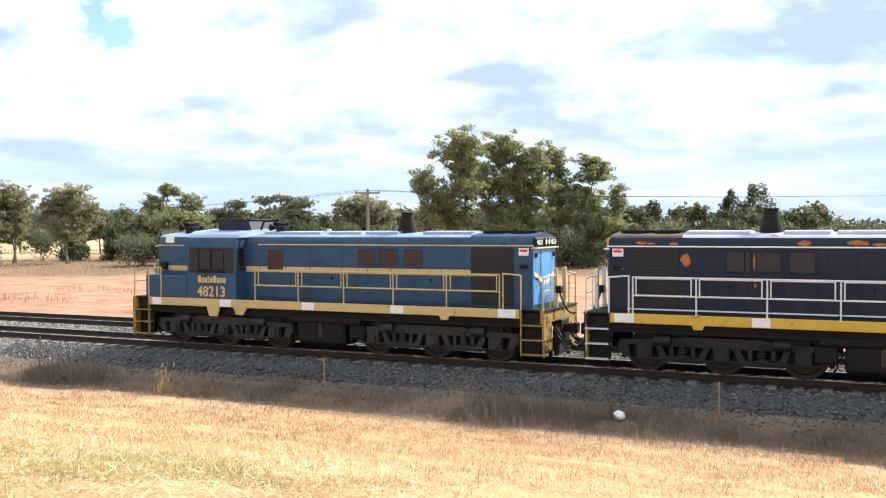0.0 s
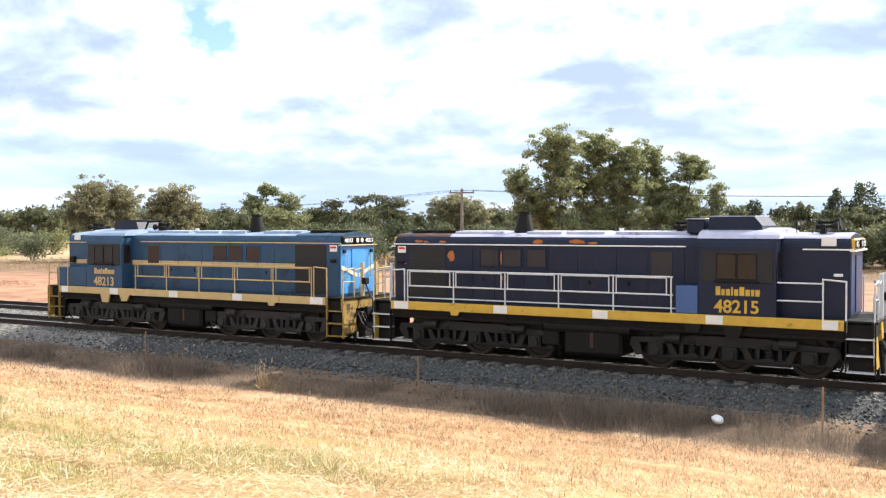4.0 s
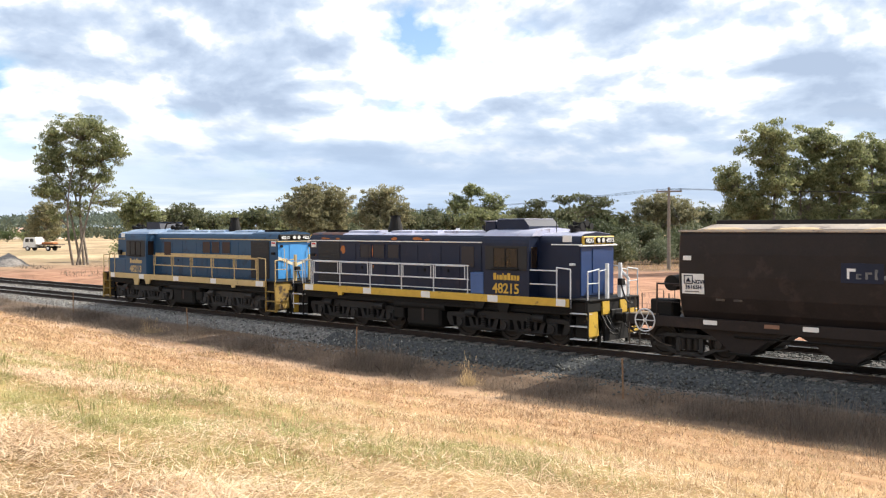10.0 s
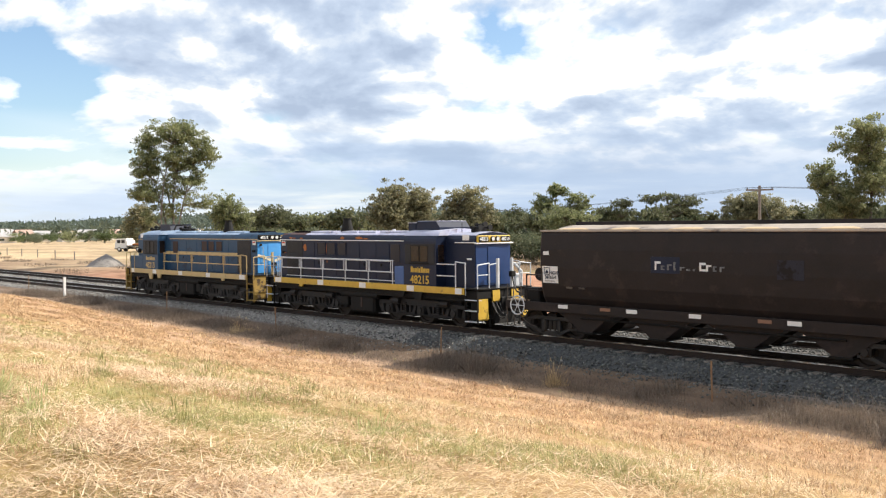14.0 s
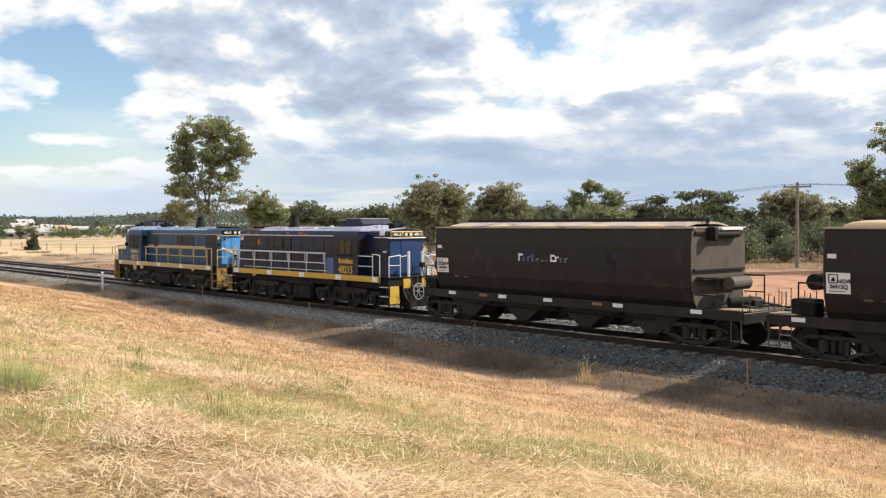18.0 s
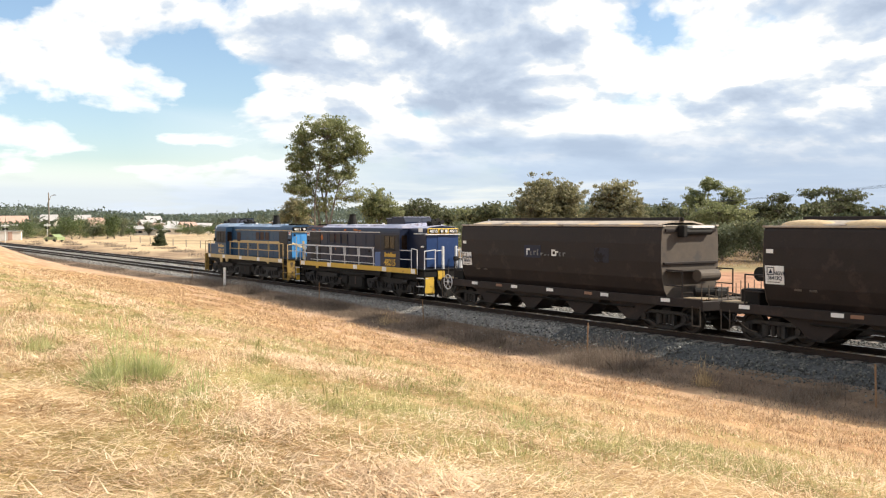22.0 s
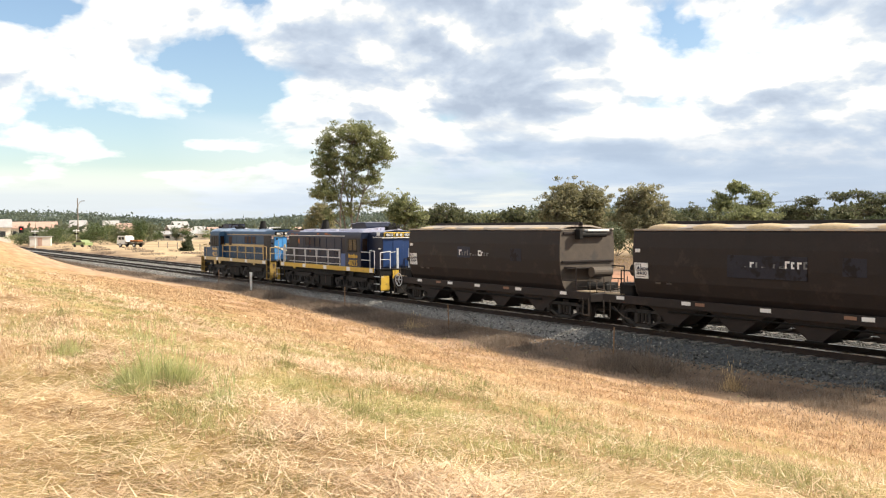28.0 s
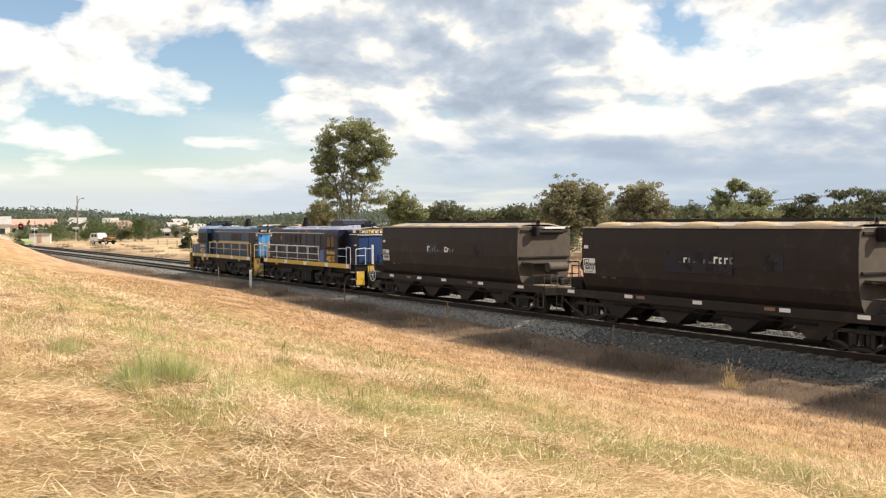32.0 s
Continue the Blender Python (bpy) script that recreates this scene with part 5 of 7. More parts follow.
# ---- vegetation ----
def mesh_ob(name, v, f, mats, slots=None, smooth=False):
    """A mesh from arrays: triangles or quads in equal counts."""
    me = bpy.data.meshes.new(name)
    v, f = np.asarray(v, np.float32), np.asarray(f, np.int32)
    n = f.shape[1]
    me.vertices.add(len(v))
    me.vertices.foreach_set("co", v.ravel())
    me.loops.add(f.size)
    me.loops.foreach_set("vertex_index", f.ravel())
    me.polygons.add(len(f))
    me.polygons.foreach_set("loop_start", np.arange(0, f.size, n, dtype=np.int32))
    me.polygons.foreach_set("loop_total", np.full(len(f), n, np.int32))
    for m in mats:
        me.materials.append(m)
    if slots is not None:
        me.polygons.foreach_set("material_index", np.asarray(slots, np.int32))
    me.update(calc_edges=True)
    me.validate()
    return me


def leaves(rng, centres, radii, count, size, droop=0.5, k=None):
    """Leaf quads scattered in the shells of ellipsoid clumps; returns vertices and faces."""
    k = rng.integers(0, len(centres), count) if k is None else k
    d = rng.normal(size=(count, 3))
    d /= np.linalg.norm(d, axis=1)[:, None]
    r = rng.uniform(0.25, 1.0, count) ** 0.6 * rng.normal(1.0, 0.16, count)
    place = centres[k] + d * radii[k] * r[:, None]
    a = rng.normal(size=(count, 3))
    a[:, 2] -= droop
    a /= np.linalg.norm(a, axis=1)[:, None]
    b = np.cross(a, rng.normal(size=(count, 3)))
    b /= np.linalg.norm(b, axis=1)[:, None]
    s = size * rng.uniform(0.6, 1.4, count)[:, None]
    v = np.stack([place - a * s, place + b * s * 0.42, place + a * s, place - b * s * 0.42], 1).reshape(-1, 3)
    f = np.arange(count * 4).reshape(-1, 4)
    return v, f


def limb(bm, points, r0, r1, n=7):
    """A tapering bent limb."""
    rings = []
    for i, q in enumerate(points):
        way = (points[min(i + 1, len(points) - 1)] - points[max(i - 1, 0)]).normalized()
        m = way.to_track_quat("Z", "Y").to_matrix()
        r = r0 + (r1 - r0) * i / (len(points) - 1)
        rings.append([bm.verts.new(q + m @ Vector((r * math.cos(2 * math.pi * k / n), r * math.sin(2 * math.pi * k / n), 0))) for k in range(n)])
    for a, b in zip(rings, rings[1:]):
        for k in range(n):
            bm.faces.new((a[k], a[(k + 1) % n], b[(k + 1) % n], b[k]))
    bm.faces.new(rings[-1])


def bend(rng, a, b, sag, n=5):
    a, b = Vector(a), Vector(b)
    off = Vector(rng.normal(size=3)) * sag * (b - a).length
    return [a.lerp(b, i / n) + off * math.sin(math.pi * i / n) for i in range(n + 1)]


def gum_tree(name, label, x, y, lobes, seed, leaf="gum", stems=1, group="trees by the railway", size=0.13, leafy=1.0, fork=0.12):
    """A gum: forked stems carry lobes of foliage, each lobe many small drooping clumps at the ends of twigs.
    Lobes: across, height, half width, half height (metres, across as seen from the railway), fullness."""
    rng = np.random.default_rng(seed)
    tree = empty(name, label, "tree", group, pose(x, y, float(ground_z(x, y)), 0, 0, math.degrees(math.atan2(-x, y))))
    bm = bmesh.new()
    h = max(z + rz for _, z, _, rz, _ in lobes)
    paths = []
    for k in range(stems):
        u, z, ru, rz, _ = lobes[k % len(lobes)]
        foot = (k - (stems - 1) / 2) * 0.35
        pts = bend(rng, (foot, rng.normal() * 0.15, -0.1), Vector((u * 0.85, rng.normal() * ru * 0.3, z + rz * 0.2)), 0.035, 9)
        limb(bm, pts, (0.017 * h + 0.05) / math.sqrt(stems), 0.03, 8)
        paths.append(pts)
    cs, rs, ns = [], [], []
    for u, z, ru, rz, full in lobes:
        # a bough from the nearest stem into the lobe
        start = min((q for pts in paths for q in pts[int(9 * fork) + 1:]), key=lambda q: abs(q.x - u) + abs(q.z - (z - rz * 1.1)))
        heart = Vector((u, rng.normal() * ru * 0.25, z - rz * 0.25))
        bough = bend(rng, start, heart, 0.06, 5)
        limb(bm, bough, 0.006 * h + 0.03, 0.025, 6)
        n = max(8, int((44 * full * ru * rz / (0.5 + 0.04 * h) ** 2 + 8) * (1.0 if leafy >= 1 else 0.5)))
        for i in range(n):
            d = rng.normal(size=3)
            d /= np.linalg.norm(d)
            d[2] = d[2] * 0.95 + 0.12
            k = rng.uniform(0.15, 1.0) ** 0.5 * rng.choice((1.0, 1.0, 1.2, 1.45))
            c = np.array([u + d[0] * ru * k, heart.y + d[1] * ru * 0.85 * k, z + d[2] * rz * k])
            r = rng.uniform(0.45, 1.25) * (0.25 + 0.016 * h)
            cs.append(c)
            rs.append([r * 1.15, r * 1.15, r * 0.62])
            ns.append(r * r * rng.uniform(0.6, 1.3))
            if i % 2 == 0:
                limb(bm, bend(rng, bough[int(rng.integers(2, 6))], Vector(c), 0.10, 3), 0.028, 0.010, 4)
    part("trunk", bm, MAT["bark"], tree, smooth=True)
    cs, rs = np.array(cs), np.array(rs)
    per = np.maximum(6, (np.array(ns) * 185 * leafy * (0.13 / size) ** 2).astype(int))
    idx = np.repeat(np.arange(len(cs)), per)
    v, f = leaves(rng, cs, rs, len(idx), size, 0.7, idx)
    ob = new("crown", mesh_ob("crown", v, f, [MAT[leaf]]))
    ob.parent = tree
    return tree


def crown_lobes(seed, h, w, clear=0.3):
    """Lobes of a rounded crown h high and w wide."""
    r = random.Random(seed)
    mid, up = h * (1 + clear) / 2, h * (1 - clear) / 2
    out = [(r.uniform(-0.1, 0.1) * w, mid + up * 0.55, w * 0.30, up * 0.42, 1.0)]
    for k in range(5):
        a = 6.283 * k / 5 + r.uniform(-0.4, 0.4)
        out.append((0.30 * w * math.cos(a), mid + up * 0.45 * math.sin(a), w * r.uniform(0.18, 0.26), up * r.uniform(0.30, 0.44), r.uniform(0.7, 1.0)))
    return out


def cypress(name, label, x, y, h, w, seed, leaf="pine", count=3600, group="trees by the railway"):
    rng = np.random.default_rng(seed)
    z = float(ground_z(x, y))
    tree = empty(name, label, "tree", group, pose(x, y, z))
    bm = bmesh.new()
    limb(bm, [Vector((0, 0, -0.1)), Vector((0, 0, h * 0.5)), Vector((0, 0, h * 0.95))], 0.02 * h + 0.04, 0.02, 7)
    cs, rs = [], []
    for i in range(34):
        k = rng.uniform(0.04, 0.93)
        a = rng.uniform(0, 6.28)
        rad = w / 2 * (1 - k) ** 0.75 * rng.uniform(0.5, 0.95) + 0.04 * w
        c = np.array([rad * math.cos(a), rad * math.sin(a), k * h])
        cs.append(c)
        rs.append([w * 0.27 * (1.22 - k), w * 0.27 * (1.22 - k), h * 0.11])
        if i % 2 == 0:
            limb(bm, [Vector((0, 0, k * h * 0.85)), Vector(c)], 0.02, 0.01, 4)
    part("trunk", bm, MAT["bark"], tree, smooth=True)
    v, f = leaves(rng, np.array(cs), np.array(rs), count, 0.13 + 0.008 * h, -0.5)
    ob = new("crown", mesh_ob("crown", v, f, [MAT[leaf]]))
    ob.parent = tree
    return tree


def bush(name, label, x, y, h, w, seed, leaf="wattle", count=1700, group="bushes by the railway"):
    rng = np.random.default_rng(seed)
    z = float(ground_z(x, y))
    thing = empty(name, label, "bush", group, pose(x, y, z))
    bm = bmesh.new()
    cs, rs = [], []
    for i in range(11):
        a, k = rng.uniform(0, 6.28), rng.uniform(0, 0.8)
        c = np.array([w / 2 * k * math.cos(a), w / 2 * k * math.sin(a), h * rng.uniform(0.22, 0.80)])
        cs.append(c)
        rs.append([w * 0.22, w * 0.22, h * 0.24])
        limb(bm, bend(rng, (0, 0, -0.05), Vector(c), 0.1, 3), 0.03, 0.01, 5)
    part("stems", bm, MAT["bark"], thing, smooth=True)
    v, f = leaves(rng, np.array(cs), np.array(rs), count, 0.10 + 0.012 * h, 0.0)
    ob = new("foliage", mesh_ob("foliage", v, f, [MAT[leaf]]))
    ob.parent = thing
    return thing


# the big gums across the line, beside the dirt road
GROVE = [
    (-33.0, 72.9, [(0.0, 9.7, 1.9, 1.7, 1), (-2.9, 7.3, 1.0, 1.3, 0.8), (-1.4, 5.2, 1.8, 1.7, 1), (0.5, 6.8, 1.4, 1.4, 0.7), (0.2, 3.0, 2.0, 1.2, 0.8)]),
    (-31.5, 76.8, [(0.5, 10.2, 1.4, 1.3, 1), (-0.5, 7.8, 2.1, 1.4, 0.9), (0.0, 5.4, 1.5, 1.2, 0.5), (0.3, 3.0, 1.8, 1.2, 0.7)]),
    (-29.2, 78.7, [(0.0, 9.0, 1.6, 1.3, 1), (-0.1, 6.9, 1.8, 1.5, 1), (0.4, 4.7, 1.8, 1.3, 0.6)]),
    (-28.0, 82.4, [(-0.5, 9.4, 1.3, 1.4, 0.9), (0.3, 6.9, 1.4, 1.8, 0.9), (0.5, 4.7, 1.6, 1.3, 0.7)]),
    (-25.0, 84.4, [(-0.1, 8.5, 1.5, 1.2, 1), (-1.1, 5.8, 2.0, 1.3, 1), (2.1, 5.8, 0.8, 1.5, 0.7), (0.8, 3.6, 2.2, 1.3, 0.8)]),
]
for i, (x, y, lobes) in enumerate(GROVE):
    gum_tree("gum_tree", "tall olive-green gum tree in a grove beside the dirt road", x, y, lobes, 20 + i, stems=2 + i % 2, group="gum grove", size=0.11, leafy=1.7)
gum_tree("gum_tree", "tall lone gum tree with pale forked trunks on red soil", -93.8, 47.1,
         [(0.4, 13.7, 2.2, 1.35, 1.0), (2.9, 11.7, 1.4, 1.7, 1.0), (-2.7, 10.2, 1.25, 1.7, 1.2), (0.6, 10.9, 1.9, 1.5, 0.9), (-2.3, 12.6, 1.0, 1.2, 0.9),
          (-2.6, 7.5, 1.5, 1.3, 0.9), (0.6, 8.0, 2.0, 1.3, 0.55), (2.9, 6.6, 1.3, 0.8, 0.5), (-2.2, 5.0, 1.1, 1.0, 0.25), (2.3, 9.0, 0.9, 0.8, 0.9), (0.2, 5.6, 1.8, 0.9, 0.3)], 47, stems=5, size=0.112, leafy=1.25)
BROAD_GUMS = [
    # the first two take the pale leaves to imitate sunlight on olive crowns
    (-85.0, 69.8, "pale_gum", [(0.0, 6.9, 1.8, 1.6, 1), (-1.3, 5.1, 1.9, 1.9, 1), (0.6, 4.2, 1.8, 1.6, 1)]),
    (-84.7, 73.2, "pale_gum", [(-0.1, 6.6, 1.7, 1.4, 1.1), (-0.3, 4.5, 1.8, 1.8, 1.1)]),
    (-78.3, 74.4, "pale_gum", [(0.0, 6.7, 1.8, 1.3, 1), (-1.4, 5.1, 1.4, 1.3, 0.9), (1.6, 5.1, 1.6, 1.4, 0.9), (0.0, 3.8, 1.9, 1.6, 0.9)]),
    (-78.6, 90.6, "gum", [(-0.4, 8.0, 1.1, 0.8, 0.9), (-1.8, 6.2, 1.5, 1.1, 0.8), (2.2, 6.4, 1.4, 1.1, 1), (0.7, 4.5, 3.2, 1.3, 1)]),
    (-57.9, 99.4, "pale_gum", [(0.0, 6.1, 2.0, 1.2, 1), (-1.7, 4.9, 1.7, 1.4, 1), (2.0, 4.9, 1.9, 1.4, 1)]),
]
for i, (x, y, leaf, lobes) in enumerate(BROAD_GUMS):
    gum_tree("gum_tree", "pale broad-crowned gum tree in dry grass" if leaf == "pale_gum" else "olive broad-crowned gum tree in dry grass beyond the railway", x, y, lobes, 60 + i, leaf, 2, size=0.12, leafy=1.6)
ROUND_GUMS = [(-181.5, 83.8, 8.6, 6.6), (-97.6, 56.0, 7.4, 5.4), (-135.0, 85.9, 7.3, 9.0), (-156.0, 108.5, 6.2, 6.4), (-117.5, 122.9, 6.8, 5.0), (-150.0, 120.0, 6.4, 9.0)]
for i, (x, y, h, w) in enumerate(ROUND_GUMS):
    gum_tree("gum_tree", "round-crowned gum tree in dry grass beyond the railway", x, y, crown_lobes(70 + i, h, w, -0.12), 70 + i, "belt" if i in (2, 4) else "pale_gum" if i == 0 else "gum", size=0.15, leafy=1.15)
FLAT_GUMS = [
    (-93.3, 117.5, [(0.0, 5.8, 1.4, 0.6, 1), (-0.2, 4.5, 1.8, 1.1, 1)]),
    (-90.9, 119.3, [(0.0, 7.0, 1.5, 0.7, 1), (-0.2, 5.6, 1.8, 0.9, 0.7)]),
    (-85.3, 123.4, [(-2.9, 7.6, 1.5, 0.6, 1), (-0.4, 7.9, 1.5, 0.5, 1), (2.4, 7.1, 2.1, 0.8, 1), (-0.7, 5.6, 4.0, 0.9, 0.8)]),
    (-55.8, 106.2, [(-0.2, 4.7, 1.6, 1.2, 1), (0.5, 3.2, 2.0, 1.2, 1)]),
    (-48.0, 120.0, [(0.0, 5.6, 2.4, 0.9, 1), (1.6, 4.6, 2.2, 1.2, 1)]),
]
for i, (x, y, lobes) in enumerate(FLAT_GUMS):
    gum_tree("gum_tree", "dark flat-topped gum tree on the paddock edge", x, y, lobes, 80 + i, "belt", 2, size=0.17)
# the dark belt of trees that closes the paddock
belt = random.Random(12)
for i in range(44):
    az = 4.5 + 55.5 * i / 44 + belt.uniform(-0.4, 0.4)
    far = belt.uniform(138, 175)
    top = 3.6 + far * math.tan(radians(belt.uniform(0.75, 1.35) * (1.0 if az < 40 else 0.85)))
    gum_tree("gum_tree", "dark gum tree in the belt behind the paddock", -far * math.sin(radians(az)), far * math.cos(radians(az)),
             crown_lobes(500 + i, top, belt.uniform(5.0, 8.0), 0.12), 500 + i, "belt", 1, "tree belt", 0.30, 0.72)
CYPRESSES = [(-24.4, 157.9, 9.0, 6.4), (-20.6, 158.4, 10.4, 9.0), (-37.0, 158.0, 7.6, 5.4), (-84.0, 80.9, 4.7, 2.9), (-79.5, 82.3, 3.8, 2.7), (-77.3, 83.0, 3.7, 2.2), (-152.4, 47.4, 2.5, 1.9), (-47.0, 150.0, 6.0, 4.0)]
for i, (x, y, h, w) in enumerate(CYPRESSES):
    cypress("cypress", "dark green cypress pine in the paddock", x, y, h, w, 100 + i)
bush("bush", "pale grey-green wattle bush in dry grass", -90.0, 81.7, 4.6, 6.4, 120, count=3000)
bush("bush", "pale grey-green wattle bush in dry grass", -92.5, 76.0, 4.2, 4.6, 121, count=2400)

rng = np.random.default_rng(7)
for i in range(64):
    az = math.radians(3 + 40.5 * i / 64 + rng.uniform(-0.5, 0.5))
    far = rng.uniform(92, 112) if az > math.radians(27) else rng.uniform(84, 98)
    x, y = -far * math.sin(az), far * math.cos(az)
    bush("bush", "dense dark green scrub under the trees", x, y, rng.uniform(2.6, 4.8), rng.uniform(4.0, 6.5), 130 + i, leaf=("belt", "pine", "belt", "wattle")[i % 4], count=2300, group="scrub under the trees")


for i in range(16):
    az = math.radians(53 + 7.5 * i / 16 + rng.uniform(-0.3, 0.3))
    far = rng.uniform(112, 150)
    bush("bush", "dense olive scrub round the gum trees", -far * math.sin(az), far * math.cos(az), rng.uniform(2.4, 4.4), rng.uniform(4.5, 8.0), 230 + i, leaf=("gum", "belt", "wattle")[i % 3], count=1900, group="scrub round the gums")


def far_woods():
    """Low woods and the wooded rise behind the town."""
    rng = np.random.default_rng(3)
    az = np.radians(rng.uniform(-12, 92, 900))
    far = rng.uniform(300, 800, 900)
    c = np.stack([-far * np.sin(az), far * np.cos(az), np.zeros(900)], 1)
    h = rng.uniform(2.5, 5.0, 900) + far * 0.002
    ground = ground_z(c[:, 0], c[:, 1])
    c[:, 2] = ground + h * 0.55
    r = np.stack([h * 1.1, h * 1.1, h * 0.55], 1)
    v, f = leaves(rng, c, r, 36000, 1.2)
    tagged(new("far_woods", mesh_ob("far_woods", v, f, [MAT["far_leaf"]])), "low woods across the far plain, haze tinted into the leaves", "woods", kind="stuff")
    az = np.radians(rng.uniform(40, 95, 700))
    far = rng.uniform(950, 1600, 700)
    c = np.stack([-far * np.sin(az), far * np.cos(az), np.zeros(700)], 1)
    lift = 6.0 + 3.0 * np.sin(az * 9.0) + 1.8 * np.sin(az * 23 + 1) + far * 0.0042
    c[:, 2] = np.maximum(lift, 2.0)
    r = np.stack([np.full(700, 32.0), np.full(700, 32.0), np.maximum(lift * 0.7, 4) + 1], 1)
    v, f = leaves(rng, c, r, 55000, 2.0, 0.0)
    tagged(new("far_hills", mesh_ob("far_hills", v, f, [MAT["hill"]])), "wooded low hills behind the town, distance haze tinted into the leaves", "hills", kind="stuff")


# blue-green cast imitates the haze of distance in the leaf colour
MAT["hill"] = leaf_material("haze_tinted_hill_woods", (0.075, 0.105, 0.09), (0.13, 0.165, 0.125))
far_woods()
MAT["garden"] = leaf_material("deep_green_garden_leaves", (0.045, 0.070, 0.028), (0.15, 0.19, 0.075))


# ---- grass and weeds ----
def blades(rng, x, y, length, width, flat, along=False):
    """Single grass blades as thin triangles: flat 0 stands, 1 lies."""
    n = len(x)
    z = ground_z(x, y)
    a = rng.normal(0, 0.7, n) + np.pi * (rng.uniform(size=n) < 0.5) + np.where(y < rng.normal(6, 1.5, n), 1.45, 0.25) if along else rng.uniform(0, 2 * np.pi, n)
    tilt = np.clip(rng.normal(flat, 0.20 if flat < 0.8 else 0.10, n), 0.02, 1.0) * np.pi / 2
    tip = np.stack([np.cos(a) * np.sin(tilt), np.sin(a) * np.sin(tilt), np.cos(tilt)], 1) * length[:, None]
    side = np.stack([-np.sin(a), np.cos(a), rng.normal(0, 0.25, n)], 1) * (width / 2)[:, None]
    base = np.stack([x, y, z + 0.004 + rng.uniform(0, 0.055, n) * flat], 1)
    v = np.stack([base - side, base + side, base + tip], 1).reshape(-1, 3)
    return v, np.arange(3 * n).reshape(-1, 3)


def patchy(x, y, s, seed):
    return np.array([noise.fractal(Vector((a * s + seed, b * s, seed)), 1.0, 2.0, 3) for a, b in zip(x, y)])


def near_points(rng, n, near=5.6, far=40.0):
    """Points over the bank within the eye's sweep, thicker close to it."""
    u = rng.uniform(size=n)
    r = np.where(u < 0.72, near * (far / near) ** rng.uniform(0, 1, n), np.where(u < 0.92, rng.uniform(near, 45, n), rng.uniform(40, 115, n)))
    a = np.radians(rng.uniform(-3, 90, n))
    x, y = -r * np.sin(a), r * np.cos(a)
    ok = (y < 20.3) & (y > -9)
    return x[ok], y[ok]


def heaps(rng, cx, cy, per, spread, length, width, flat, lift=0.0, along=False):
    """Small loose heaps of blades round the given centres."""
    wide = np.repeat(spread, per)
    x = np.repeat(cx, per) + rng.normal(size=len(cx) * per) * wide
    y = np.repeat(cy, per) + rng.normal(size=len(cx) * per) * wide
    n = len(x)
    v, f = blades(rng, x, y, rng.uniform(*length, n), rng.uniform(*width, n) * np.clip(np.hypot(x, y) / 12, 1, 4), flat, along)
    if lift:
        v[:, 2] += np.repeat(rng.uniform(0, lift, n) * np.exp(-((x - np.repeat(cx, per)) ** 2 + (y - np.repeat(cy, per)) ** 2) / (2 * wide ** 2)), 3)
    return v, f


def swaths(x, y):
    """How near a place lies to one of the two lines of raked straw on the upper bank, 0 to 1."""
    wob = 0.35 * np.sin(x * 0.55) + 0.25 * np.sin(x * 1.3 + 1.0)
    first = np.exp(-((y - 3.15 - 0.6 * wob) / 0.34) ** 2) * smooth_step(-3.2, -4.6, x)
    second = np.exp(-((y - 6.4 - wob - 0.10 * np.clip(-x - 17, 0, 40)) / 0.55) ** 2) * smooth_step(-9.0, -14.0, x)
    return np.maximum(first, second)


def greenness(x, y):
    """Where the bank is still green: streaky patches between the lines of straw, thinning out downhill and towards +x."""
    p = 0.85 * patchy(x * 0.45, y, 0.42, 3.7) + 0.5 * patchy(x * 0.6, y, 1.3, 9.1)
    band = smooth_step(1.8, 2.8, y) * smooth_step(13.5, 8.0, y) * smooth_step(-3.0, -7.0, x)
    return p * (0.4 + 0.6 * band) + 0.64 * band - 0.30 - 0.5 * swaths(x, y)


